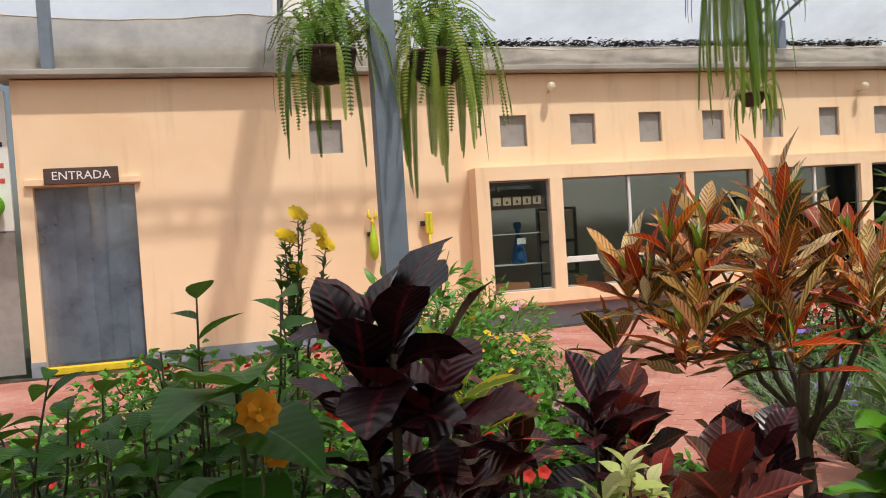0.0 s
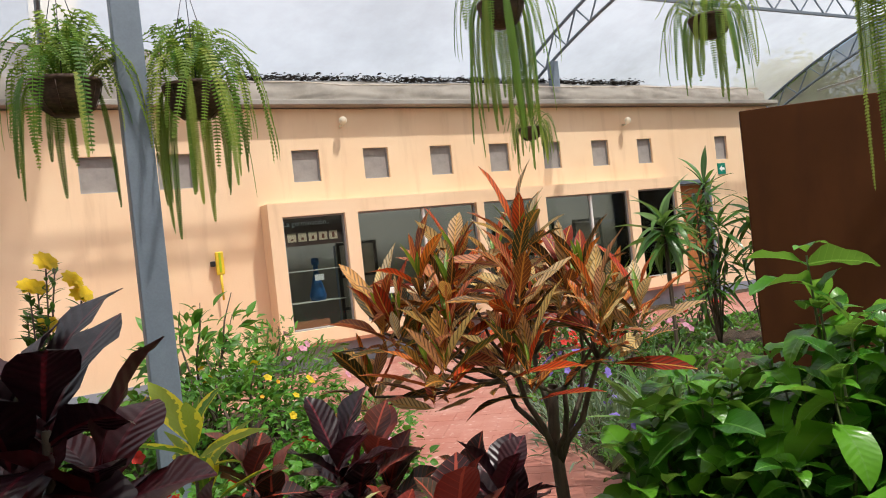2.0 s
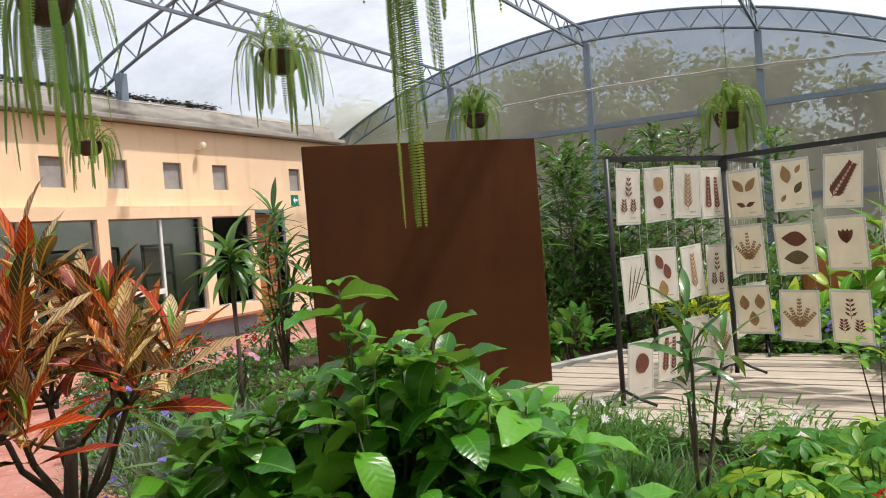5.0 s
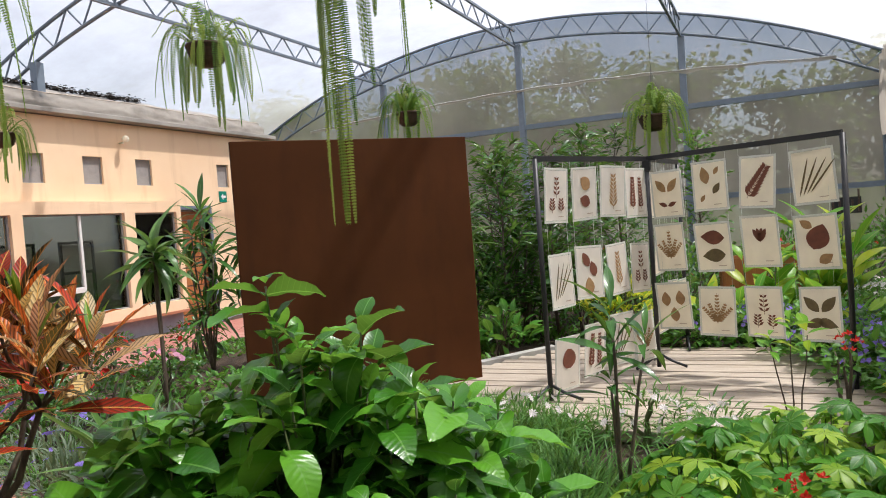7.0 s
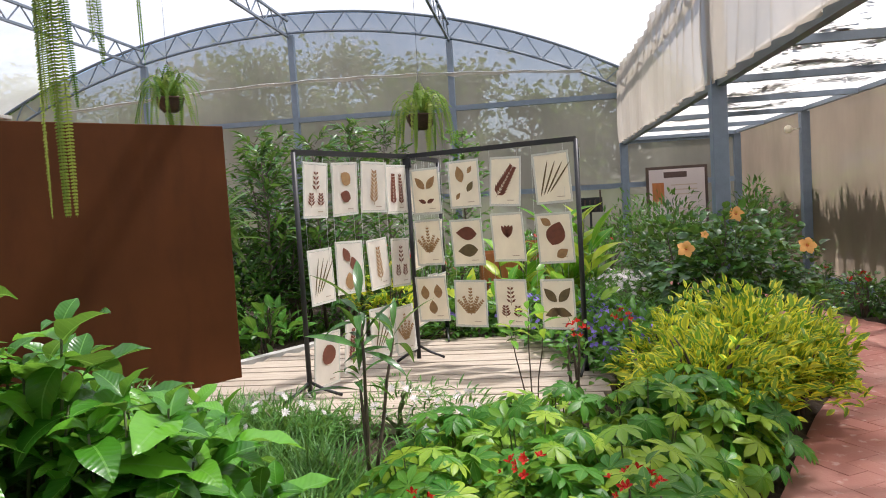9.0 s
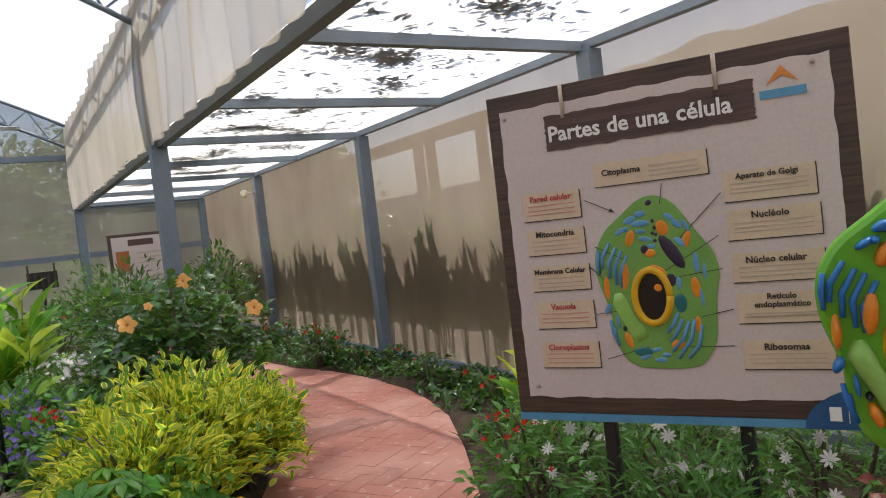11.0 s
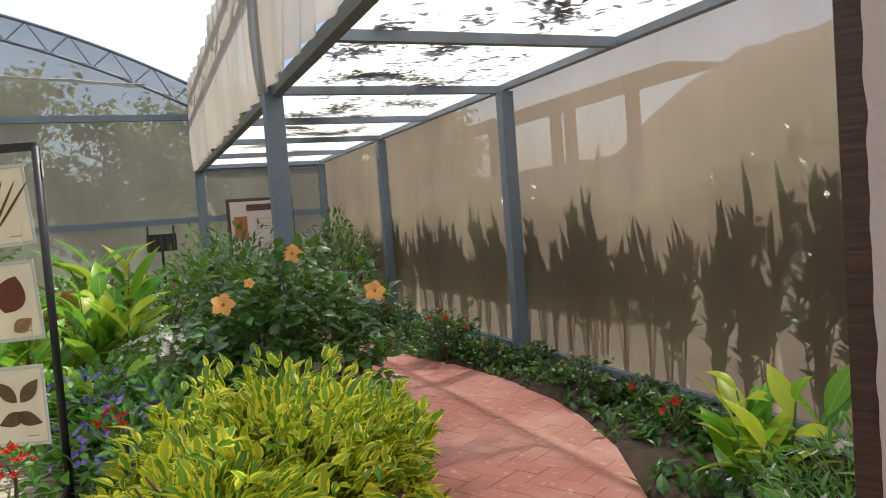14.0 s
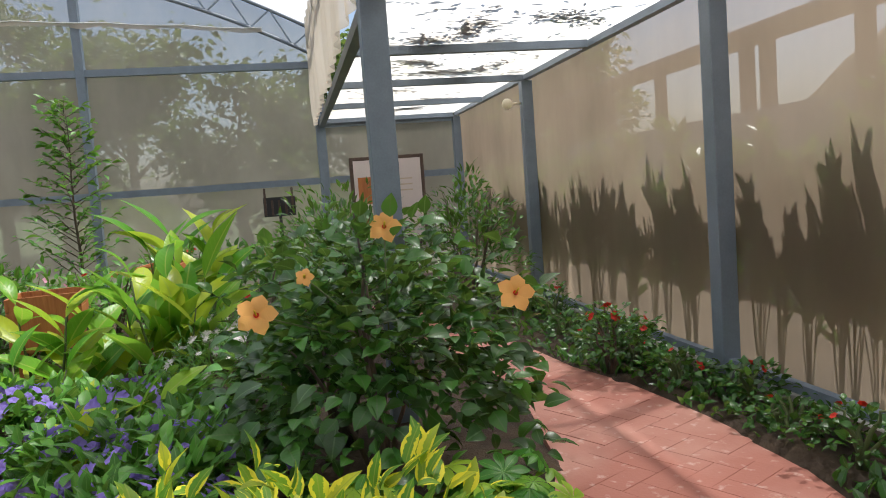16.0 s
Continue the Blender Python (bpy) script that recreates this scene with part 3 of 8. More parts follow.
tagged(part("baseboard", join_boxes([(2.7, 9.0, SHOP + 0.10, FRONT - 0.002, -0.05, 0.298), (-1.07, 2.7, FRONT - 0.015, FRONT - 0.001, -0.05, 0.13), (-2.2, -2.06, FRONT - 0.015, FRONT - 0.001, -0.05, 0.13), (9.95, 11.6, FRONT - 0.015, FRONT - 0.001, -0.05, 0.13)]), M["plinth"], kind="structure"), "grey-blue painted plinth along the building", "plinth")
tagged(part("trim", box(-2.35, 11.7, FRONT - 0.17, FRONT + 0.35, 3.075, 3.14, 0.01), M["roofcard"], kind="structure"), "weathered eaves board on top of the orange wall", "eaves")
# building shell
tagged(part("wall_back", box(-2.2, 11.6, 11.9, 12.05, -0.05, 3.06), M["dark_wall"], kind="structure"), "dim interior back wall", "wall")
tagged(part("wall_west", box(-2.2, -2.05, FRONT + 0.2, 11.9, -0.05, 3.06), M["plaster"], kind="structure"), "orange plastered side wall", "wall")
tagged(part("wall_east", box(11.45, 11.6, FRONT + 0.2, 11.9, -0.05, 3.06), M["plaster"], kind="structure"), "orange plastered side wall", "wall")
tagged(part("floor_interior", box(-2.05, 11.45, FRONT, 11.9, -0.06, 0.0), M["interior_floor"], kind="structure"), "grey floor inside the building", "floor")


def roof_sheet():
    """The building's roof: crumpled old sheeting that rises towards the back."""
    v, f = [], []
    xs, ys = np.arange(-2.4, 11.81, 0.16), np.arange(0, 1.01, 0.1)
    for x in xs:
        for s in ys:
            y = FRONT + 0.02 + s * 1.75
            v.append((x, y, 3.135 + 0.40 * min(1, s * 4.2) + 0.035 * noise.noise((x * 2.2, y * 3, 1)) * (1 if s else 0) + 0.012 * noise.noise((x * 9, y * 9, 2))))
    n = len(ys)
    for i in range(len(xs) - 1):
        for j in range(n - 1):
            a = i * n + j
            f.append((a, a + n, a + n + 1, a + 1))
    ob = part("roof", mesh_from("roof", v, f, smooth=True), M["roofcard"], kind="structure")
    tagged(ob, "crumpled dirty sheeting over the building's roof", "roof")
    geo = leaf_geo(0.06, 0.02, 0.5, 0.2, 3)
    r = random.Random(3)
    mats = [aim((r.uniform(2.6, 9.2), FRONT + 0.52 + r.gauss(0, 0.09), 3.545 + abs(r.gauss(0, 0.018))), r.uniform(0, 6.3), r.uniform(-0.2, 0.35), r.uniform(-1, 1), r.uniform(0.6, 1.5)) for _ in range(3200)]
    vv, ff, uu = scatter(geo, mats)
    tagged(part("leaf_litter", mesh_from("leaf_litter", vv, ff, uu), M["debris"], kind="stuff"), "dark dead leaves heaped along the roof edge", "leaf litter")


roof_sheet()


def eave_sheeting(x0, x1, top, seed):
    """Wrinkled film standing along the roof edge, hung from a cord."""
    e = thing("eave_sheeting", "wrinkled translucent sheeting strung along the roof edge", "sheeting", (0, FRONT - 0.02, 3.14), "eave sheeting", "structure")
    nx, nz = int((x1 - x0) / 0.06), 10
    v, f = [], []
    for i in range(nx + 1):
        x = x0 + (x1 - x0) * i / nx
        h = top * (1 + 0.05 * math.sin(x * 2.1 + seed) + 0.04 * noise.noise((x * 3, seed, 0)))
        for j in range(nz + 1):
            q = j / nz
            fold = noise.noise((x * 1.6 + q * 2.2, q * 1.2, seed)) + 0.8 * abs(noise.noise((x * 4 - q * 5, q * 2, seed + 4)))
            v.append((x, 0.05 * fold + 0.10 * q, h * q))
    for i in range(nx):
        for j in range(nz):
            a = i * (nz + 1) + j
            f.append((a, a + nz + 1, a + nz + 2, a + 1))
    part("film", mesh_from("film", v, f, smooth=True), M["eave_film"], e)
    part("hem", tubes_mesh("hem", [([v[i * (nz + 1) + nz] for i in range(0, nx + 1, 2)], 0.008)], 5), M["rope"], e)


eave_sheeting(-2.4, 1.95, 0.60, 1)
eave_sheeting(1.98, 11.6, 0.25, 2)

# small windows
for a, b in SMALL:
    w = thing("window", "small square recessed window covered by grey netting", "window", ((a + b) / 2, FRONT, 2.38), "small windows", "structure")
    h = (b - a) / 2
    part("net_panel", box(-h, h, 0.050, 0.062, -0.19, 0.19), M["grey_net"], w)
    part("window_frame", join_boxes([(-h, -h + 0.015, 0.035, 0.049, -0.19, 0.19), (h - 0.015, h, 0.035, 0.049, -0.19, 0.19), (-h + 0.015, h - 0.015, 0.035, 0.049, 0.175, 0.19), (-h + 0.015, h - 0.015, 0.035, 0.049, -0.19, -0.175)]), M["reveal"], w)

# shop panes
for k, (a, b) in enumerate(PANES):
    w = thing("shop_window", "large glazed shop window with a dim interior behind", "window", ((a + b) / 2, SHOP, 1.115), "shop windows", "structure")
    h = (b - a) / 2
    pane = part("pane", box(-h + 0.02, h - 0.02, 0.07, 0.076, -0.635, 0.635), M["glass"], w)
    pane.visible_shadow = False
    rows = [(-h, -h + 0.02, 0.05, 0.095, -0.655, 0.655), (h - 0.02, h, 0.05, 0.095, -0.655, 0.655), (-h + 0.02, h - 0.02, 0.05, 0.095, 0.635, 0.655), (-h + 0.02, h - 0.02, 0.05, 0.095, -0.655, -0.635)]
    part("window_frame", join_boxes(rows, 0.003), M["reveal"], w)
    if b - a > 0.9:
        part("mullion", box(0.05, 0.085, 0.045, 0.10, -0.635, 0.635, 0.004), M["white"], w)
        part("rail", box(-h + 0.02, 0.05, 0.046, 0.10, -0.36, -0.29, 0.004), M["white"], w)

# plastic strip door
door = thing("door_1", "doorway hung with overlapping grey plastic strips", "door", (-1.565, FRONT, 0), kind="structure")
for i in range(6):
    x = -0.49 + i * 0.165
    v, f = [], []
    for j in range(9):
        for q in range(4):
            z = 1.94 - j * 0.232
            v.append((x + q * 0.06, 0.05 + 0.012 * math.sin(q * 1.6 + i) + 0.010 * (i % 2) + 0.008 * math.sin(j * 0.9 + i * 2), z))
    for j in range(8):
        for q in range(3):
            f.append((j * 4 + q, j * 4 + q + 1, j * 4 + q + 5, j * 4 + q + 4))
    part("strip", mesh_from("strip", v, f, smooth=True), M["strip"], door)
part("lintel_ledge", box(-0.56, 0.56, -0.05, -0.002, 1.96, 2.03, 0.004), M["plaster"], door)
part("threshold", box(-0.50, 0.56, -0.10, -0.016, -0.01, 0.07, 0.01), M["yellow"], door, "yellow painted threshold")
sign = thing("entrance_sign", "dark brown wooden sign reading ENTRADA above the doorway", "sign", (-1.57, FRONT - 0.06, 2.05))
part("plank", box(-0.36, 0.36, -0.015, 0.015, -0.085, 0.085, 0.006), M["signwood"], sign)
part("lettering", text_mesh("ENTRADA", 0.125), M["ink_white"], sign, "white letters", pose(0, -0.018, 0, 90, 0, 0))

# second opening at the far end with a lattice panel, exit sign above
d2 = thing("door_2", "open doorway with a brown wooden lattice and grey frame", "door", (9.535, FRONT, 0), kind="structure")
part("door_frame", join_boxes([(-0.47, -0.415, -0.03, 0.12, 0, 1.88), (0.415, 0.47, -0.03, 0.12, 0, 1.88), (-0.415, 0.415, -0.03, 0.12, 1.82, 1.88)], 0.004), M["steel"], d2)
part("lattice", join_boxes([(-0.41, 0.41, 0.10, 0.13, 0.02 + k * 0.15, 0.15 + k * 0.15) for k in range(12)], 0.004), M["orangewood"], d2)
ex = thing("exit_sign", "small green exit sign with a white arrow", "sign", (10.33, FRONT - 0.012, 2.03))
part("plate", box(-0.09, 0.09, 0, 0.01, -0.09, 0.09, 0.002), M["green_sign"], ex)
part("arrow", mesh_from("arrow", [(-0.06, -0.003, 0), (0.0, -0.003, 0.055), (0.0, -0.003, 0.02), (0.06, -0.003, 0.02), (0.06, -0.003, -0.02), (0.0, -0.003, -0.02), (0.0, -0.003, -0.055)], [(0, 1, 2, 3, 4, 5, 6)]), M["ink_white"], ex)


def wall_lamp(x, z):
    w = thing("wall_lamp", "small round bulkhead lamp on a bracket on the orange wall", "lamp", (x, FRONT, z), "wall lamps")
    part("bracket", tubes_mesh("bracket", [([(0, 0, -0.02), (0, -0.07, -0.02), (0, -0.12, 0.02)], 0.014)], 8), M["cream"], w)
    bm = bmesh.new()
    bmesh.ops.create_uvsphere(bm, u_segments=14, v_segments=8, radius=0.05)
    part("globe", bm, M["cream"], w, m=pose(0, -0.13, 0.03))


wall_lamp(3.72, 2.86)
wall_lamp(8.27, 2.80)


def revolve(name, profile, seg=18):
    """A mesh turned round z from (radius, height) pairs."""
    v, f = [], []
    for r, z in profile:
        for s in range(seg):
            a = 2 * math.pi * s / seg
            v.append((r * math.cos(a), r * math.sin(a), z))
    for i in range(len(profile) - 1):
        for s in range(seg):
            q = (s + 1) % seg
            f.append((i * seg + s, i * seg + q, (i + 1) * seg + q, (i + 1) * seg + s))
    return mesh_from(name, v, f, smooth=True)


fork = thing("giant_fork", "oversized lime-green garden fork hung on the wall", "wall tool", (1.45, FRONT, 1.24))
part("handle", revolve("handle", [(0.001, -0.30), (0.035, -0.27), (0.058, -0.18), (0.05, -0.05), (0.024, 0.06), (0.02, 0.12)], 12), M["lime"], fork, m=pose(0, -0.08, 0))
part("neck", tubes_mesh("neck", [([(0, 0, 0.10), (0, 0, 0.18)], 0.022)]), M["yellow"], fork, m=pose(0, -0.08, 0))
for s in (-1, 1):
    part("prong", tubes_mesh("prong", [([(0, 0, 0.17), (0.045 * s, 0, 0.21), (0.04 * s, 0, 0.29)], [0.02, 0.02, 0.008])]), M["yellow"], fork, m=pose(0, -0.08, 0))
part("peg", box(-0.06, 0.0, -0.06, 0, -0.02, 0.03, 0.004), M["black"], fork)
trowel = thing("giant_trowel", "oversized yellow garden trowel hung on the wall", "wall tool", (2.11, FRONT, 1.2))
part("blade", box(-0.045, 0.045, -0.10, -0.06, 0.0, 0.26, 0.015), M["yellow"], trowel)
part("groove", box(-0.012, 0.012, -0.106, -0.10, 0.03, 0.25, 0.002), M["lime"], trowel)
part("handle", tubes_mesh("handle", [([(0, -0.08, 0.02), (0, -0.08, -0.28)], [0.016, 0.012])], 8), M["yellow"], trowel)
part("peg", box(-0.09, -0.045, -0.07, 0, 0.10, 0.16, 0.004), M["black"], trowel)

# poster and things behind the panes
poster = thing("germination_poster", "brown printed header reading La germinacion with five seed stages", "poster", (3.17, SHOP + 0.095, 1.60))
part("sheet", box(-0.36, 0.36, 0, 0.006, -0.17, 0.16), M["signwood"], poster)
part("lettering", text_mesh("La germinación..", 0.085), M["ink_white"], poster, m=pose(-0.07, -0.003, 0.09, 90, 0, 0))
for k in range(5):
    part("picture", box(-0.31 + k * 0.125, -0.21 + k * 0.125, -0.004, -0.001, -0.12, -0.02), M["tag"], poster)
    part("seedling", box(-0.275 + k * 0.125, -0.245 + k * 0.125, -0.007, -0.005, -0.10, -0.085 + k * 0.012), M["dry1"], poster)
sh = thing("display_shelf", "glass display shelves inside the shop window", "shelf", (3.17, SHOP + 0.30, 0))
for z in (0.76, 1.13):
    part("shelf_board", box(-0.36, 0.36, -0.10, 0.10, z, z + 0.012, 0.002), M["sleeve"], sh)
for x in (-0.36, 0.34):
    part("upright", box(x, x + 0.02, 0.10, 0.12, 0.44, 1.4), M["steel"], sh)
bt = thing("display_bottle", "dark display bottle with a white label on the shelf", "bottle", (3.22, SHOP + 0.30, 0.772))
part("body", revolve("body", [(0.001, 0), (0.085, 0), (0.10, 0.06), (0.05, 0.26), (0.03, 0.34), (0.03, 0.42), (0.045, 0.43), (0.045, 0.50), (0.001, 0.51)]), M["logo_blue"], bt)
part("label", box(-0.055, 0.055, -0.115, -0.105, 0.24, 0.31), M["ink_white"], bt)
tr = thing("clay_tray", "long terracotta planting tray on the window sill", "planter", (3.05, SHOP + 0.23, 0.44))
part("tray_body", join_boxes([(-0.24, 0.24, -0.06, 0.06, 0, 0.015), (-0.24, 0.24, -0.06, -0.045, 0.015, 0.11), (-0.24, 0.24, 0.045, 0.06, 0.015, 0.11), (-0.24, -0.225, -0.045, 0.045, 0.015, 0.11), (0.225, 0.24, -0.045, 0.045, 0.015, 0.11)]), M["terracotta"], tr)
for x in (3.98, 4.36):
    p = thing("flower_pot", "small terracotta flower pot on the window sill", "pot", (x, SHOP + 0.22, 0.44), "window pots")
    part("pot", revolve("pot", [(0.001, 0), (0.05, 0), (0.07, 0.11), (0.08, 0.11), (0.08, 0.14), (0.065, 0.14), (0.06, 0.10), (0.001, 0.10)]), M["terracotta"], p)
    v, f, u = scatter(leaf_geo(0.09, 0.04, 0.6), [aim((0, 0, 0.11), k * 0.9, 0.9) for k in range(7)])
    part("leaves", mesh_from("leaves", v, f, u), M["midleaf"], p)
for x in (4.3, 6.9, 7.5, 8.5):
    e = thing("display_easel", "dark metal display stand inside the shop", "stand", (x, 10.4, 0))
    part("frame", join_boxes([(-0.30, -0.26, -0.02, 0.02, 0, 1.45), (0.26, 0.30, -0.02, 0.02, 0, 1.45), (-0.26, 0.26, -0.02, 0.02, 1.41, 1.45), (-0.26, 0.26, -0.02, 0.02, 0.5, 0.54), (-0.26, 0.26, -0.02, 0.02, 0.95, 0.99)]), M["black"], e)
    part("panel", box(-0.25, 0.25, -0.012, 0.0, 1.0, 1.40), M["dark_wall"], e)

# board and fruit model to the west of the building
wb = thing("notice_board", "white printed notice board beside the entrance", "board", (-2.95, 9.2, 0))
part("panel", box(-0.65, 0.65, 0, 0.03, 1.52, 2.98, 0.004), M["white"], wb)
for z, c in ((2.40, "ink_dark"), (2.18, "ink_red"), (2.02, "ink_red")):
    part("bar", box(0.30, 0.60, -0.004, -0.001, z, z + 0.05), M[c], wb)
part("post", join_boxes([(-0.55, -0.5, 0.03, 0.08, 0, 2.9), (0.5, 0.55, 0.03, 0.08, 0, 2.9)]), M["steel"], wb)
part("skirt", box(-0.65, 0.65, 0.0, 0.02, 0.0, 1.5), M["grey_net"], wb)
gb = thing("green_fruit_model", "large shiny green fruit model mounted on the notice board", "model", (-2.55, 9.07, 1.78))
bm = bmesh.new()
bmesh.ops.create_uvsphere(bm, u_segments=20, v_segments=12, radius=0.19, matrix=Matrix.Diagonal((1.15, 0.8, 0.85, 1)))
part("fruit", bm, M["cell_green"], gb)
part("stalk", tubes_mesh("stalk", [([(0, 0, 0.15), (0.02, 0, 0.21), (0.06, 0, 0.24)], [0.014, 0.01, 0.008])]), M["stem"], gb)

# ---- greenhouse frame ----
NAVE0, NAVE1, FARX, AISLE = -1.06, 10.88, 13.98, -2.98
EAVE, LOW = 3.05, 2.18
CREST, FOOT, MID = 4.90, 3.42, (NAVE0 + NAVE1) / 2


def arch_z(y, top):
    """Height of the roof arch at y, for the crest height given."""
    half = (NAVE1 - NAVE0) / 2
    rise = CREST - FOOT
    R = (half ** 2 + rise ** 2) / (2 * rise)
    return top - R + math.sqrt(max(R * R - (y - MID) ** 2, 0))


def truss(x):
    t = thing("roof_truss", "arched blue-grey lattice roof truss", "truss", (x, 0, 0), "roof trusses", "structure")
    n = 44
    ys = [NAVE0 + (NAVE1 - NAVE0) * k / n for k in range(n + 1)]
    hi = [(0, y, arch_z(y, CREST) + 0.06) for y in ys]
    lo = [(0, y, arch_z(y, CREST - 0.29)) for y in ys]
    part("top_chord", tubes_mesh("top_chord", [(hi, 0.026)], 6), M["truss"], t)
    part("bottom_chord", tubes_mesh("bottom_chord", [(lo, 0.024)], 6), M["truss"], t)
    web = []
    for k in range(n):
        a, b = (lo[k], hi[k + 1]) if k % 2 else (hi[k], lo[k + 1])
        web.append(bar(a, b, 0.018))
    v, f = merge(web)
    part("web", mesh_from("web", v, f), M["truss"], t)


for x in (-6.1, 0.6, 7.3, FARX - 0.02):
    truss(x)


def long_truss(y, z, x0, x1):
    t = thing("ridge_truss", "straight blue-grey lattice girder along the roof", "truss", (0, y, z), "roof trusses", "structure")
    n = int((x1 - x0) / 0.3)
    xs = [x0 + (x1 - x0) * k / n for k in range(n + 1)]
    part("chords", mesh_from("chords", *merge([bar((x0, 0, 0), (x1, 0, 0), 0.04), bar((x0, 0, 0.3), (x1, 0, 0.3), 0.04)])), M["truss"], t)
    part("web", mesh_from("web", *merge([bar((xs[k], 0, 0.3 * (k % 2)), (xs[k + 1], 0, 0.3 * ((k + 1) % 2)), 0.018) for k in range(n)])), M["truss"], t)


long_truss(NAVE0, EAVE + 0.03, -6.1, FARX)
long_truss(MID, CREST - 0.36, -6.1, FARX)
long_truss(7.8, arch_z(7.8, CREST) - 0.33, -6.1, FARX)
long_truss(1.93, arch_z(1.93, CREST) - 0.33, -6.1, FARX)


def post(x, y, z1, w=0.11, label="blue-grey painted square steel column", z0=-0.1):
    ob = part("column", box(x - w / 2, x + w / 2, y - w / 2, y + w / 2, z0, z1, 0.006), M["steel"], kind="structure")
    tagged(ob, label, "column", "columns")


for x in (-6.1, 0.6, 7.3, FARX):
    post(x, NAVE0, EAVE + 0.05, 0.13)
for y in (1.93, 4.87, 7.8):
    post(FARX, y, arch_z(y, CREST - 0.33), 0.11)
post(0.88, 4.45, 4.6, 0.13)
post(7.3, 9.35, arch_z(9.35, CREST - 0.3), 0.12, z0=3.2)
post(-1.80, 8.97, arch_z(8.97, CREST - 0.3), 0.11, z0=3.142)
post(-0.9, 9.9, arch_z(9.9, CREST - 0.3), 0.12, z0=3.3)
for x in (-5.35, -2.15, 1.05, 4.25, 7.45, 10.78, FARX):
    post(x, AISLE, LOW + 0.02, 0.11)


def beam(name, p, q, w, d, label):
    ob = part(name, mesh_from(name, *bar(p, q, w, d)), M["steel"], kind="structure")
    tagged(ob, label, "beam")


for k in range(13):
    x = -5.35 + 1.605 * k
    beam("cross_beam", (x, AISLE + 0.05, LOW + 0.04), (x, NAVE0 - 0.06, LOW + 0.04), 0.06, 0.06, "slim blue-grey beam across the aisle roof")
beam("edge_beam", (-6.1, NAVE0 - 0.02, LOW + 0.0), (FARX - 0.06, NAVE0 - 0.02, LOW + 0.0), 0.07, 0.08, "blue-grey edge beam of the aisle roof")
beam("edge_beam", (-6.1, AISLE, LOW + 0.05), (FARX - 0.06, AISLE, LOW + 0.05), 0.06, 0.05, "blue-grey edge beam above the netting wall")
beam("edge_beam", (FARX, NAVE0, 3.0), (FARX, NAVE1, 3.0), 0.09, 0.09, "blue-grey beam across the end wall")
beam("edge_beam", (FARX, AISLE, 1.42), (FARX, NAVE1, 1.42), 0.07, 0.09, "blue-grey beam across the end wall")
beam("edge_beam", (FARX, AISLE, LOW), (FARX, NAVE0, LOW), 0.07, 0.07, "blue-grey beam across the end wall")
beam("bottom_rail", (-6.1, AISLE, 0.08), (FARX - 0.06, AISLE, 0.08), 0.05, 0.05, "grey rail at the foot of the netting")
tagged(part("kerb", box(-6.1, FARX, AISLE - 0.14, AISLE + 0.04, -0.12, 0.05, 0.008), M["curb"], kind="structure"), "low concrete kerb under the netting wall", "kerb")


def sheet(name, fn, nu, nv, mat, label, cat):
    """A curved sheet from fn(u, v) with u and v from 0 to 1."""
    v = [fn(i / nu, j / nv) for i in range(nu + 1) for j in range(nv + 1)]
    f = [(i * (nv + 1) + j, (i + 1) * (nv + 1) + j, (i + 1) * (nv + 1) + j + 1, i * (nv + 1) + j + 1) for i in range(nu) for j in range(nv)]
    ob = part(name, mesh_from(name, v, f, smooth=True), mat, kind="structure")
    return tagged(ob, label, cat)


# invented strip above the arch; it throws the broad shadow band on the orange wall
sheet("roof_film_lap", lambda u, v: (0.52 + 0.46 * u, NAVE0 + (NAVE1 - NAVE0) * v, arch_z(NAVE0 + (NAVE1 - NAVE0) * v, CREST) + 0.145 + 0.006 * math.sin(v * 40)), 3, 40, M["shadow_strip"], "stained film strip added along an arch to cast the wall's wide shadow band", "roof")
sheet("ceiling", lambda u, v: (-8.0 + 22.1 * u, NAVE0 - 0.05 + (NAVE1 - NAVE0 + 0.1) * v, arch_z(NAVE0 - 0.02 + (NAVE1 - NAVE0 + 0.04) * v, CREST) + 0.10 + 0.02 * noise.noise((u * 30, v * 14, 0))), 60, 40, M["roof"], "arched roof of translucent white film", "roof")
sheet("ceiling_aisle", lambda u, v: (-8.0 + 22.1 * u, AISLE - 0.03 + (NAVE0 - AISLE) * v, LOW + 0.085 + 0.012 * noise.noise((u * 40, v * 4, 5))), 90, 8, M["aisle_roof"], "flat aisle roof of white translucent film", "roof")
sheet("wall_south", lambda u, v: (-8.0 + 22.0 * u, AISLE - 0.06 + 0.015 * noise.noise((u * 40, v * 3, 1)), 0.03 + (LOW + 0.03) * v), 110, 10, M["net"], "beige translucent netting wall", "netting wall")
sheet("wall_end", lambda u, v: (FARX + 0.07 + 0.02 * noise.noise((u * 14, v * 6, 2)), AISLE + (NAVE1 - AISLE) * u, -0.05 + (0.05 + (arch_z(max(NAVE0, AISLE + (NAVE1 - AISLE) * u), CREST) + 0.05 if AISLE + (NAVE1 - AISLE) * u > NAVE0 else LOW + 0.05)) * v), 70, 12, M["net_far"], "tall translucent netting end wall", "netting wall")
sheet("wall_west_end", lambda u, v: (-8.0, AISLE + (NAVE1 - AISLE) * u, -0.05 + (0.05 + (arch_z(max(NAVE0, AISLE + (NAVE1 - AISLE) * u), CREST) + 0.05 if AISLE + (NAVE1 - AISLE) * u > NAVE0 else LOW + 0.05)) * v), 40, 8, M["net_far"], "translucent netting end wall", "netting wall")
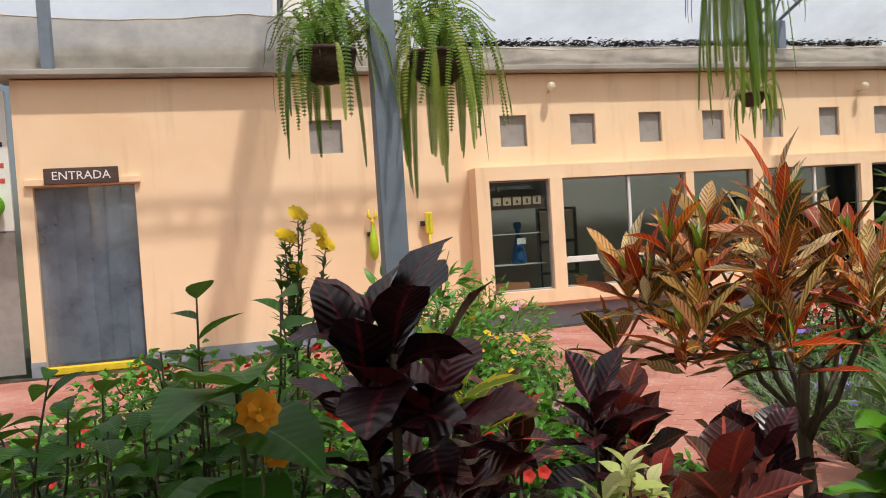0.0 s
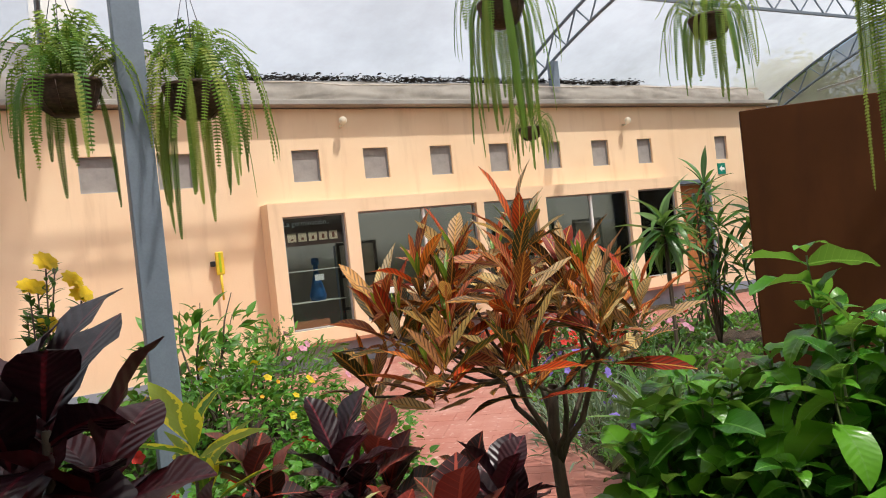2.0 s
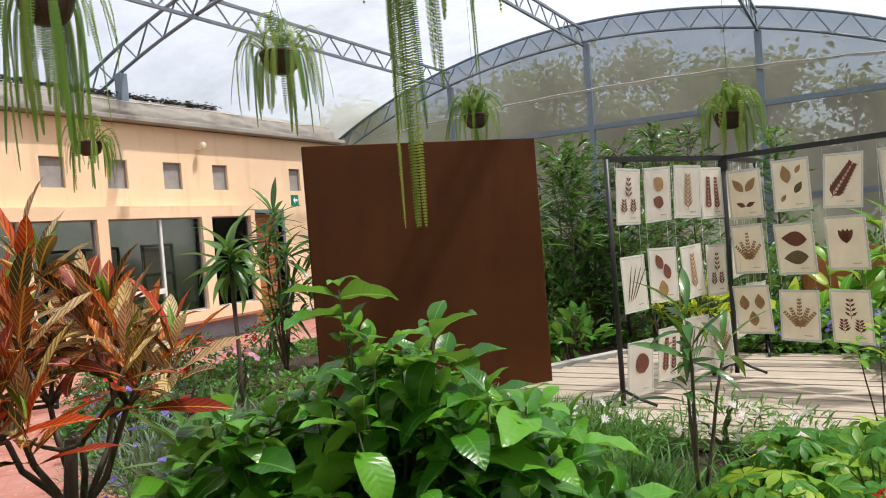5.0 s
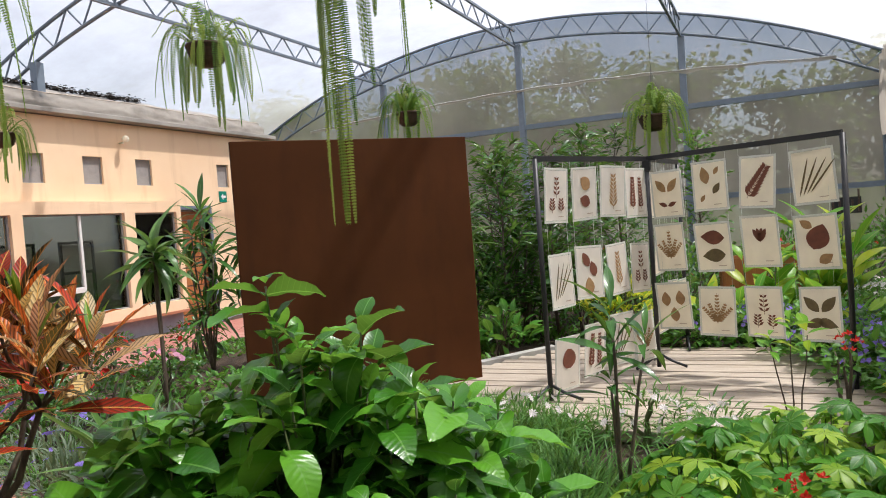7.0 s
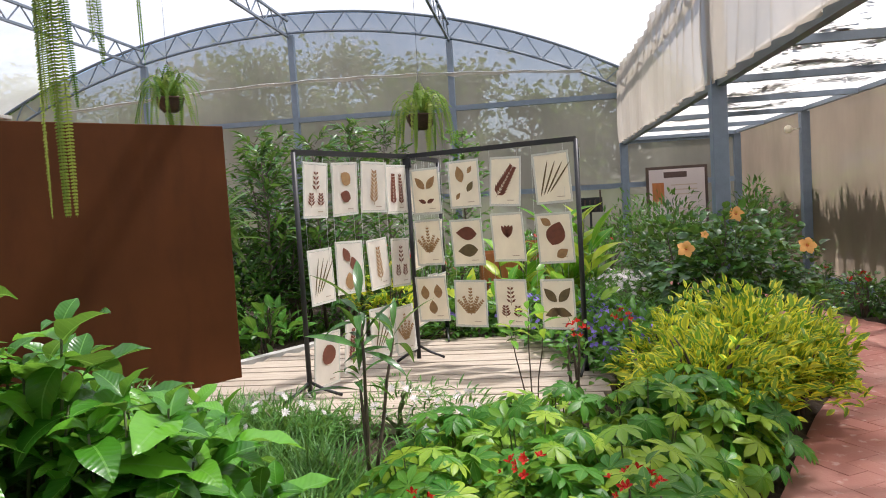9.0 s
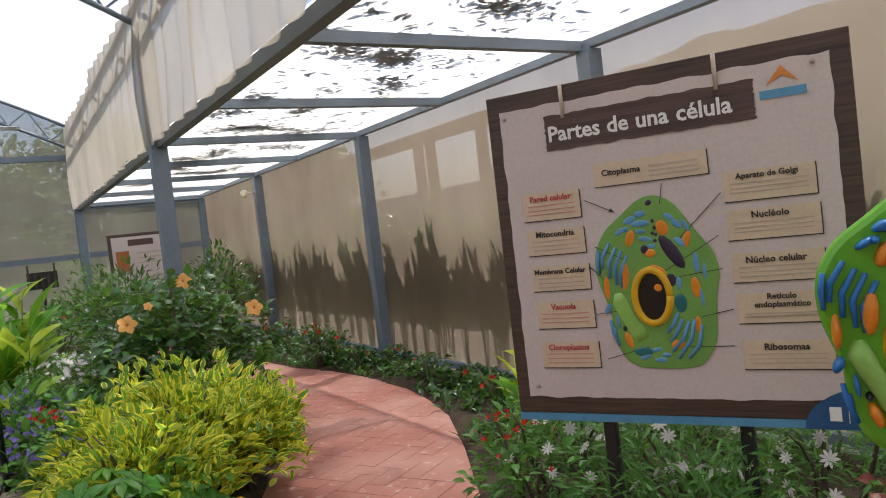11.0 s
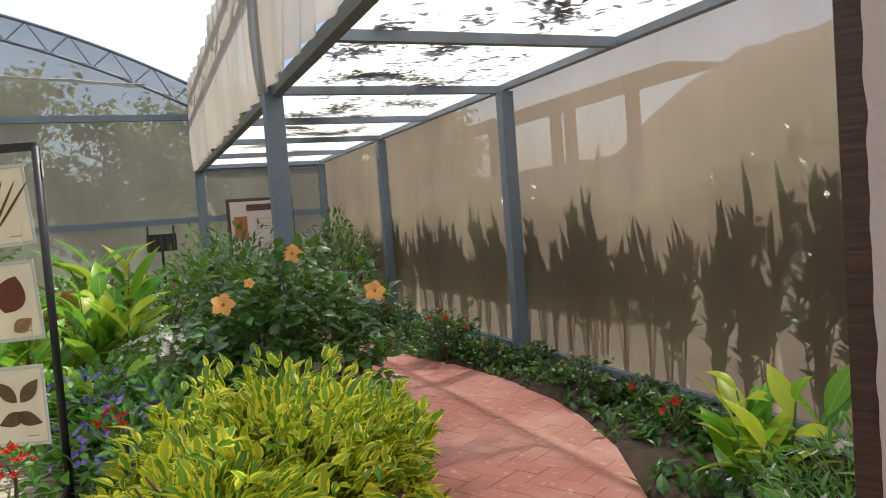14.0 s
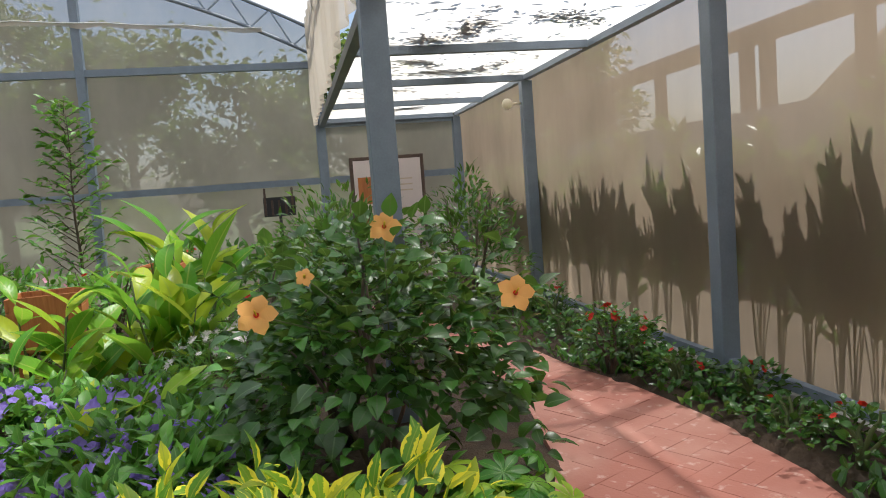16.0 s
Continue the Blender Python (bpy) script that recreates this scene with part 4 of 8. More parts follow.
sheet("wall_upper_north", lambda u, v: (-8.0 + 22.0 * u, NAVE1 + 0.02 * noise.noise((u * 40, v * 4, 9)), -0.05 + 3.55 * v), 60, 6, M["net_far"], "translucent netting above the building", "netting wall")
sheet("curtain", lambda u, v: (-6.0 + 19.95 * u, NAVE0 + 0.075 + 0.022 * math.sin(u * 330 + 2 * v) + 0.05 * noise.noise((u * 30, v * 1.5, 4)), LOW - 0.02 + (EAVE + 0.36 - LOW + 0.06 * noise.noise((u * 12, 0, 7))) * v), 420, 6, M["curtain"], "gathered beige netting curtain below the eaves", "curtain")


# added out of view, only to hold the sun off the entrance bed
sheet("shade_cloth", lambda u, v: (-4.0 + 5.5 * u, -0.8 + 2.5 * v, 3.34 - 0.10 * math.sin(math.pi * u) + 0.02 * noise.noise((u * 9, v * 5, 3))), 24, 10, M["shade_cloth"], "unseen dark sheet added under the roof to shade the entrance bed", "shade cloth")


def aisle_litter():
    geo = leaf_geo(0.10, 0.034, 0.25, 0.15, 3)
    r = random.Random(11)
    mats = []

    def drop(x, y, s, lift):
        y = min(max(y, AISLE + 0.05), NAVE0 - 0.08)
        mats.append(aim((x, y, LOW + 0.105 + lift), r.uniform(0, 6.3), r.uniform(-0.06, 0.08), r.uniform(-0.3, 0.3), s))

    for c in range(460):
        cx, cy = r.uniform(1, 13.5), AISLE + 0.1 + (NAVE0 - AISLE - 0.2) * r.betavariate(1.3, 1.6)
        for _ in range(r.randint(1, 5)):
            drop(cx + r.gauss(0, 0.07), cy + r.gauss(0, 0.05), r.uniform(0.4, 1.2), 0.0)
    for c in range(34):
        cx, cy = r.uniform(1, 13.5), AISLE + 0.25 + (NAVE0 - AISLE - 0.5) * r.betavariate(2, 2)
        w, a = r.uniform(0.07, 0.16), r.uniform(0, 3.1)
        for _ in range(int(1100 * w)):
            u, q = r.gauss(0, w * 1.3), r.gauss(0, w * 0.55)
            drop(cx + u * math.cos(a) - q * math.sin(a), cy + u * math.sin(a) + q * math.cos(a), r.uniform(0.4, 1.1), r.uniform(0, 0.012))
    v, f, u = scatter(geo, mats)
    tagged(part("leaf_litter", mesh_from("leaf_litter", v, f, u), M["debris"], kind="stuff"), "dark dead leaves lying on the aisle roof", "leaf litter")


aisle_litter()

# ---- deck ----
deck = thing("deck", "low weathered timber deck with a pale concrete kerb", "deck", (0, 0, 0), kind="structure")
curb_pts = [(4.72, 3.38), (5.0, 3.45), (5.6, 3.30), (6.2, 2.97), (6.98, 2.52)]
part("curb", mesh_from("curb", *merge([bar((*p, 0.05), (*q, 0.05), 0.09, 0.14) for p, q in zip(curb_pts, curb_pts[1:])])), M["curb"], deck)
for k in range(19):
    x = 4.55 + k * 0.135
    c = x + 0.065
    span = [y / 20 for y in range(-10, 75) if inside(DECK, c, y / 20)]
    if len(span) > 4:
        part("plank", box(x + 0.004, x + 0.129, min(span), max(span), 0.03, 0.095 + 0.004 * (k % 3), 0.004), M["deck"], deck)

# ---- steel panel ----
pn = thing("steel_panel", "large square rust-brown weathered steel panel standing in the bed", "panel", (5.10, 3.33, 0))
w = math.hypot(1.29, 1.15) / 2
pm = pose(0, 0, 0, 0, 0, math.degrees(math.atan2(-1.15, 1.29)))
part("plate", box(-w, w, -0.02, 0.02, 0.0, 1.93, 0.005), M["rust"], pn, m=pm)
part("back_frame", join_boxes([(-w + 0.05, -w + 0.1, 0.021, 0.07, 0, 1.85), (w - 0.1, w - 0.05, 0.021, 0.07, 0, 1.85), (-w + 0.1, w - 0.1, 0.021, 0.07, 1.7, 1.75)]), M["black"], pn, m=pm)

# cord with a torn net fringe across the end wall
cord = thing("cord", "slack white cord with torn netting along the end wall", "cord", (FARX - 0.09, 0, 0), kind="structure")
pts = [(0, -0.4 + 10.0 * t / 40, 3.50 + 0.22 * math.sin(math.pi * t / 40) - 0.02 * abs(math.sin(t * 0.8))) for t in range(41)]
part("line", tubes_mesh("line", [(pts, 0.007)], 5), M["white"], cord)
fr = [(p, z) for p in pts for z in (0.0, 1.0)]
v = [(p[0], p[1], p[2] - z * (0.05 + 0.05 * noise.noise((p[1] * 3, 0, 1)))) for p, z in fr]
part("fringe", mesh_from("fringe", v, [(2 * k, 2 * k + 2, 2 * k + 3, 2 * k + 1) for k in range(40)]), M["curtain"], cord)

# ---- display rack with pressed-leaf cards ----
RACK_L, RACK_M, RACK_R, RACK_B = Vector((5.12, 2.03, 0)), Vector((6.20, 1.50, 0)), Vector((5.62, 0.262, 0)), Vector((7.0, 1.37, 0))
rack = thing("display_rack", "black metal folding display rack standing on the deck", "rack", (0, 0, 0.1))
TOP = 1.555
for p in (RACK_L, RACK_M, RACK_R, RACK_B):
    part("upright", tubes_mesh("upright", [([(p.x, p.y, 0.0), (p.x, p.y, TOP)], 0.017)], 8), M["black"], rack)
for p, turn in ((RACK_M, 0.3), (RACK_R, 0.8), (RACK_B, 1.2), (RACK_L, 0.5)):
    for k in range(3):
        a = turn + k * 2.094
        part("foot", tubes_mesh("foot", [([(p.x, p.y, 0.10), (p.x + 0.10 * math.cos(a), p.y + 0.10 * math.sin(a), 0.05), (p.x + 0.21 * math.cos(a), p.y + 0.21 * math.sin(a), 0.012)], 0.011)], 6), M["black"], rack)
for p, q in ((RACK_L, RACK_M), (RACK_M, RACK_R), (RACK_M, RACK_B)):
    part("top_rail", mesh_from("top_rail", *bar((p.x, p.y, TOP), (q.x, q.y, TOP), 0.026, 0.034)), M["black"], rack)
    part("wire", tubes_mesh("wire", [([(*(p.lerp(q, u)).xy, TOP - 0.01), (*(p.lerp(q, u)).xy, 0.55)], 0.0012) for u in (0.06, 0.22, 0.28, 0.45, 0.52, 0.68, 0.76, 0.93)], 4), M["sleeve"], rack, kind="stuff")
part("clamp", box(RACK_M.x - 0.03, RACK_M.x + 0.03, RACK_M.y - 0.03, RACK_M.y + 0.03, TOP - 0.09, TOP - 0.01, 0.006), M["black"], rack)
part("price_tag", join_boxes([(RACK_R.x - 0.02, RACK_R.x + 0.02, RACK_R.y - 0.021, RACK_R.y - 0.018, TOP - 0.13, TOP - 0.06)]), M["white"], rack)


def flat_leaf(name, cx, cz, length, width, ang, pointed=1.0):
    """A pressed leaf outline lying in the xz plane, 1 mm proud."""
    n = 9
    out = []
    for s in list(range(n + 1)) + list(range(n - 1, 0, -1)):
        t = s / n
        side = 1 if len(out) <= n else -1
        out.append((side * 0.5 * width * math.sin(math.pi * t ** 0.85) ** pointed, (t - 0.5) * length))
    c, sn = math.cos(ang), math.sin(ang)
    v = [(cx + x * c - z * sn, -0.004, cz + x * sn + z * c) for x, z in out]
    return mesh_from(name, v, [tuple(range(len(v)))])


def sprig(name, cx, cz, h, n, lw, spread):
    ch = []
    v = [(cx - 0.0015, -0.004, cz - h / 2), (cx + 0.0015, -0.004, cz - h / 2), (cx + 0.001, -0.004, cz + h / 2), (cx - 0.001, -0.004, cz + h / 2)]
    ch.append((v, [(0, 1, 2, 3)]))
    for k in range(n):
        t = (k + 0.6) / n
        for side in (-1, 1):
            a = side * spread
            L = lw[0] * (1.1 - 0.5 * t)
            bx, bz = cx, cz - h / 2 + h * t * 0.92
            dx, dz = math.sin(a) * L, math.cos(a) * L
            px, pz = -dz / L * lw[1] / 2, dx / L * lw[1] / 2
            ch.append(([(bx, -0.0045, bz), (bx + dx * 0.5 + px, -0.0045, bz + dz * 0.5 + pz), (bx + dx, -0.0045, bz + dz), (bx + dx * 0.5 - px, -0.0045, bz + dz * 0.5 - pz)], [(0, 1, 2, 3)]))
    return mesh_from(name, *merge(ch))


def specimens(kind, card):
    """The pressed leaves on one card."""
    d1, d2, d3 = M["dry1"], M["dry2"], M["dry3"]
    if kind == 0:
        for x, z, h in ((0, 0.05, 0.13), (-0.045, -0.06, 0.085), (0.045, -0.06, 0.085)):
            part("sprig", sprig("sprig", x, z, h, 4, (0.045, 0.016), 0.9), d1, card)
    elif kind == 1:
        part("pressed_leaf", flat_leaf("pressed_leaf", 0.005, 0.065, 0.105, 0.085, 0.9, 0.8), d2, card)
        part("pressed_leaf", flat_leaf("pressed_leaf", 0.0, -0.045, 0.10, 0.075, 1.2, 0.8), d1, card)
    elif kind == 2:
        part("sprig", sprig("sprig", 0, 0, 0.23, 8, (0.06, 0.018), 0.7), d2, card)
    elif kind == 3:
        part("frond", sprig("frond", -0.04, 0, 0.22, 9, (0.045, 0.024), 0.8), d1, card, m=pose(0, 0, 0, 0, 4, 0))
        part("frond", sprig("frond", 0.045, 0, 0.22, 9, (0.04, 0.02), 0.8), d1, card)
    elif kind == 4:
        for k in range(4):
            part("blade", flat_leaf("blade", -0.05 + k * 0.034, 0.0, 0.24, 0.011, -0.28 - 0.13 * k, 0.5), d3, card)
    elif kind == 5:
        part("pressed_leaf", flat_leaf("pressed_leaf", -0.03, 0.08, 0.10, 0.06, 0.5, 0.8), d1, card)
        part("pressed_leaf", flat_leaf("pressed_leaf", 0.03, 0.02, 0.10, 0.065, 0.3, 0.8), d1, card)
        part("pressed_leaf", flat_leaf("pressed_leaf", -0.01, -0.085, 0.11, 0.08, 0.1, 0.8), d2, card)
    elif kind == 6:
        for a, x, z in ((0.7, -0.045, 0.06), (-0.7, 0.045, 0.06)):
            part("pressed_leaf", flat_leaf("pressed_leaf", x, z, 0.115, 0.055, a), d2, card)
        for a, x, z in ((1.2, -0.035, -0.07), (-1.2, 0.035, -0.07)):
            part("pressed_leaf", flat_leaf("pressed_leaf", x, z, 0.07, 0.03, a), d1, card)
    elif kind == 7:
        part("pressed_leaf", flat_leaf("pressed_leaf", -0.03, 0.07, 0.12, 0.065, 0.2), d2, card)
        for x, z, c, s in ((0.05, 0.095, d2, 0.06), (0.045, -0.02, d3, 0.085), (-0.05, -0.08, d2, 0.055)):
            part("pressed_leaf", flat_leaf("pressed_leaf", x, z, s, s * 0.5, -0.6), c, card)
    elif kind == 8:
        part("frond", sprig("frond", 0, 0, 0.24, 9, (0.07, 0.028), 0.75), d1, card, m=pose(0, 0, 0, 0, 32, 0))
    elif kind == 9:
        part("pressed_leaf", flat_leaf("pressed_leaf", 0, 0.065, 0.155, 0.095, 1.45), d1, card)
        part("pressed_leaf", flat_leaf("pressed_leaf", 0, -0.055, 0.15, 0.09, 1.6), d3, card)
    elif kind == 10:
        for a in (-0.5, -0.17, 0.17, 0.5):
            part("petal", flat_leaf("petal", math.sin(-a) * 0.04, 0.04, 0.09, 0.035, a, 0.7), d1, card)
    elif kind == 11:
        part("pressed_leaf", flat_leaf("pressed_leaf", 0.01, 0.03, 0.16, 0.125, -0.4, 0.8), d1, card)
        part("pressed_leaf", flat_leaf("pressed_leaf", -0.05, 0.11, 0.08, 0.05, 0.9), d2, card)
        part("pressed_leaf", flat_leaf("pressed_leaf", 0.04, -0.10, 0.09, 0.06, -1.0), d2, card)
    elif kind == 12:
        for x, z in ((-0.05, 0.05), (0.05, 0.055), (0.0, -0.06)):
            part("pressed_leaf", flat_leaf("pressed_leaf", x, z, 0.105, 0.065, 0.05), d2, card)
    elif kind == 13:
        part("sprig", sprig("sprig", 0, 0.02, 0.20, 8, (0.032, 0.014), 0.7), d2, card)
        for a in (-0.75, -0.4, 0.4, 0.75):
            part("sprig", sprig("sprig", 0, 0.07, 0.14, 7, (0.030, 0.014), 0.6), d2, card, m=pose(0, 0, -0.075, 0, math.degrees(a), 0))
    elif kind == 15:
        part("pressed_leaf", flat_leaf("pressed_leaf", 0.01, 0.03, 0.125, 0.125, 0.3, 0.55), d1, card)
    else:
        for a, x, z in ((0.75, -0.05, 0.06), (-0.75, 0.05, 0.06), (1.9, -0.035, -0.055), (-1.9, 0.035, -0.055)):
            part("pressed_leaf", flat_leaf("pressed_leaf", x, z, 0.125, 0.06, a), d3, card)


r = random.Random(5)
LEFT = {(0, 0): 0, (1, 0): 1, (2, 0): 2, (3, 0): 3, (0, 1): 4, (1, 1): 5, (2, 1): 2, (3, 1): 0, (0, 2): 15, (1, 2): 3, (2, 2): 4, (3, 2): 13}
RIGHT = {(0, 0): 6, (1, 0): 7, (2, 0): 8, (3, 0): 4, (0, 1): 13, (1, 1): 9, (2, 1): 10, (3, 1): 11, (0, 2): 12, (1, 2): 13, (2, 2): 0, (3, 2): 14}
BACK = {(0, 0): 1, (1, 0): 3, (2, 0): 2, (0, 1): 5, (1, 1): 0, (2, 1): 8, (0, 2): 4, (1, 2): 12, (2, 2): 2}
for plan, p, q, us, zs in ((LEFT, RACK_L, RACK_M, (0.14, 0.38, 0.64, 0.86), (1.31, 0.775, 0.22)), (RIGHT, RACK_M, RACK_R, (0.12, 0.365, 0.61, 0.87), (1.30, 0.90, 0.455)), (BACK, RACK_M, RACK_B, (0.2, 0.5, 0.8), (1.28, 0.87, 0.42))):
    d = (q - p).normalized()
    yaw = math.degrees(math.atan2(d.y, d.x))
    for (c, row), kind in plan.items():
        at = p.lerp(q, us[c])
        z = zs[row] + r.uniform(-0.02, 0.02) + (0.05 if (plan is LEFT and row == 2 and c) else 0)
        card = thing("pressed_leaf_card", "laminated cream card with pressed brown leaves hung on the rack", "card", (0, 0, 0), "pressed leaf cards")
        card.matrix_basis = Matrix.Translation((at.x, at.y, z + 0.1)) @ pose(0, 0, 0, r.uniform(-3, 5), r.uniform(-2.5, 2.5), yaw + r.uniform(-7, 7)) @ pose(0, -0.01, 0) @ Matrix.Diagonal((1.09, 1, 1.09, 1) if plan is LEFT else (1.10, 1, 1.05, 1))
        page = part("sheet", box(-0.105, 0.105, -0.001, 0.001, -0.15, 0.15), M["cream2"] if plan is LEFT else M["cream"], card)
        part("sleeve", join_boxes([(-0.118, -0.106, -0.002, 0.002, -0.165, 0.165), (0.106, 0.118, -0.002, 0.002, -0.165, 0.165), (-0.106, 0.106, -0.002, 0.002, 0.151, 0.165), (-0.106, 0.106, -0.002, 0.002, -0.165, -0.151)]), M["sleeve"], card, "clear plastic sleeve edge")
        specimens(kind, page)
        part("caption", box(0.02, 0.07, -0.003, -0.0015, -0.128, -0.123), M["ink_grey"], page)

# ---- cell board ----
S_L, S_R = Vector((3.03, -1.29, 0)), Vector((2.085, -1.816, 0))
SW = (S_R - S_L).length
cs = thing("cell_board", "printed board titled Partes de una celula in a dark wood frame", "board", (0, 0, 0))
dirn = (S_R - S_L).normalized()
cs.matrix_basis = Matrix.Translation((S_L + S_R) / 2) @ pose(0, 0, 0, 0, 0, math.degrees(math.atan2(dirn.y, dirn.x)))
H0, H1 = 0.585, 1.66


def bx(px):
    return (px - 607) / (1363 - 607) * SW - SW / 2


def bz(px, py):
    top = 122 + (60 - 122) * (px - 607) / 756
    bot = 806 + (845 - 806) * (px - 607) / 756
    return H1 - (py - top) / (bot - top) * (H1 - H0)


def wavy(name, x0, x1, z0, z1, y, amp, seed, n=60):
    """A panel with a torn outline."""
    pts = []
    for k in range(n):
        t = k / n
        pts.append((x0 + (x1 - x0) * t, z0 + amp * noise.noise((t * 14, seed, 0))))
    for k in range(n):
        t = k / n
        pts.append((x1 + amp * noise.noise((t * 14, seed, 5)), z0 + (z1 - z0) * t))
    for k in range(n):
        t = k / n
        pts.append((x1 - (x1 - x0) * t, z1 + amp * noise.noise((t * 14, seed, 9))))
    for k in range(n):
        t = k / n
        pts.append((x0 + amp * noise.noise((t * 14, seed, 13)), z1 - (z1 - z0) * t))
    return mesh_from(name, [(x, y, z) for x, z in pts], [tuple(range(len(pts)))])


part("panel", box(-SW / 2, SW / 2, 0, 0.02, H0, H1, 0.003), M["boardwood"], cs, "dark wood-grain frame")
part("blue_edge", box(-SW / 2, SW / 2, -0.002, 0.02, H0 - 0.025, H0 - 0.001), M["logo_sky"], cs)
part("face", wavy("face", -SW / 2 + 0.045, SW / 2 - 0.05, H0 + 0.055, H1 - 0.055, -0.003, 0.007, 1), M["board"], cs, "pale printed face")
for x in (-0.24, 0.18):
    part("leg", box(x - 0.02, x + 0.02, 0.021, 0.06, 0, H1 - 0.2, 0.004), M["black"], cs)
plank = part("title_plank", wavy("title_plank", bx(748), bx(1190), bz(748, 243) - 0.005, bz(960, 157), -0.006, 0.006, 4), M["signwood"], cs)
title_x = bx(958) - 0.292
for word in "Partes de una célula".split():
    letters = text_mesh(word, 0.069, align="LEFT", bold=0.022)
    part("title_word", letters, M["ink_white"], plank, "white lettering", pose(title_x, -0.009, bz(958, 200), 90, 0, 0))
    title_x += max(q.co.x for q in letters.vertices) + 0.022
for px in (794, 1121):
    part("rope", tubes_mesh("rope", [([(bx(px), -0.008, bz(px, 108 if px < 900 else 80)), (bx(px), -0.008, bz(px, 178 if px < 900 else 155))], 0.007)], 6), M["rope"], cs)
part("logo", mesh_from("logo", [(bx(1212), -0.006, bz(1212, 160)), (bx(1242), -0.006, bz(1242, 120)), (bx(1272), -0.006, bz(1272, 155)), (bx(1242), -0.006, bz(1242, 140))], [(0, 3, 2, 1)]), M["logo_orange"], cs)
part("logo_bar", box(bx(1200), bx(1284), -0.006, -0.004, bz(1242, 183), bz(1242, 166)), M["logo_sky"], cs)
for px, py in ((650, 170), (1298, 120), (663, 750)):
    part("screw", tubes_mesh("screw", [([(bx(px), -0.009, bz(px, py)), (bx(px), -0.003, bz(px, py))], 0.007)], 8), M["ink_grey"], cs)
LABELS = [("Citoplasma", 910, 301, 850, 1092, 277, 328, 0, -62), ("Pared celular", 742, 345, 674, 814, 333, 393, 1, 0), ("Mitocondria", 744, 422, 676, 816, 412, 468, 0, 0),
          ("Membrana Celular", 746, 503, 679, 819, 490, 546, 0, 0), ("Vacuola", 746, 580, 680, 820, 568, 628, 1, 0), ("Cloroplastos", 748, 668, 682, 822, 656, 714, 1, 0),
          ("Aparato de Golgi", 1198, 332, 1116, 1288, 320, 384, 0, 0), ("Nucléolo", 1198, 413, 1116, 1290, 400, 464, 0, 0), ("Núcleo celular", 1200, 505, 1118, 1290, 490, 552, 0, 0),
          ("Retículo\nendoplasmático", 1204, 590, 1120, 1290, 574, 638, 0, 0), ("Ribosomas", 1204, 686, 1122, 1292, 672, 734, 0, 0)]
for word, cx, cy, x0, x1, y0, y1, red, off in LABELS:
    mid = (x0 + x1) / 2
    paper = part("label_paper", wavy("label_paper", bx(x0), bx(x1), bz(mid, y1), bz(mid, y0), -0.005, 0.003, x0), M["tag"], cs)
    part("label_edge", join_boxes([(bx(x0), bx(x1), -0.0065, -0.0055, bz(mid, y1), bz(mid, y1) + 0.003), (bx(x1) - 0.003, bx(x1), -0.0065, -0.0055, bz(mid, y1) + 0.003, bz(mid, y0))]), M["ink_dark"], paper)
    part("label_word", text_mesh(word, 0.027 if len(word) < 15 else 0.0235, bold=0.02), M["ink_red"] if red else M["ink_dark"], paper, m=pose(bx(cx), -0.007, bz(cx, cy), 90, 0, 0))
    if off:
        rows = [(bx(970), bx(1072), -0.0065, -0.0055, bz(1020, y) - 0.004, bz(1020, y) + 0.002) for y in (292, 303, 313)]
    else:
        rows = [(bx(x0 + 12), bx(x1 - 16), -0.0065, -0.0055, bz(mid, y) - 0.0025, bz(mid, y) + 0.001) for y in (cy + 14 + (12 if "\n" in word else 0), cy + 24 + (8 if "\n" in word else 0), cy + 33)]
    part("small_print", join_boxes(rows), M["ink_pale_red"] if red else M["ink_grey"], paper, kind="stuff")
for x0, y0, x1, y1 in ((822, 356, 888, 386), (835, 456, 896, 486), (819, 498, 846, 524), (825, 600, 902, 592), (838, 697, 932, 674), (994, 334, 986, 376), (1110, 363, 1018, 452), (1098, 450, 972, 523), (1098, 519, 980, 534), (1112, 604, 1050, 616), (1108, 680, 1012, 678)):
    a, b = Vector((bx(x0), -0.0075, bz(x0, y0))), Vector((bx(x1), -0.0075, bz(x1, y1)))
    d = (b - a).normalized()
    s = Vector((-d.z, 0, d.x))
    part("pointer", mesh_from("pointer", *merge([bar(a, b, 0.0022), ([b, b - d * 0.018 + s * 0.007, b - d * 0.018 - s * 0.007], [(0, 1, 2)])])), M["ink_dark"], cs)
pts = [(SW / 2, -0.006, H0 - 0.025)] + [(SW / 2 - 0.20 * math.cos(t * math.pi / 2 / 9), -0.006, H0 - 0.025 + 0.125 * math.sin(t * math.pi / 2 / 9)) for t in range(10)]
part("corner_badge", mesh_from("corner_badge", pts, [tuple(range(len(pts)))[::-1]]), M["logo_blue"], cs, "dark blue corner badge")
part("badge_bars", join_boxes([(SW / 2 - 0.135, SW / 2 - 0.105, -0.009, -0.007, H0, H0 + 0.04), (SW / 2 - 0.088, SW / 2 - 0.086, -0.009, -0.007, H0 - 0.005, H0 + 0.045), (SW / 2 - 0.072, SW / 2 - 0.01, -0.009, -0.007, H0 + 0.004, H0 + 0.03)]), M["ink_white"], cs)

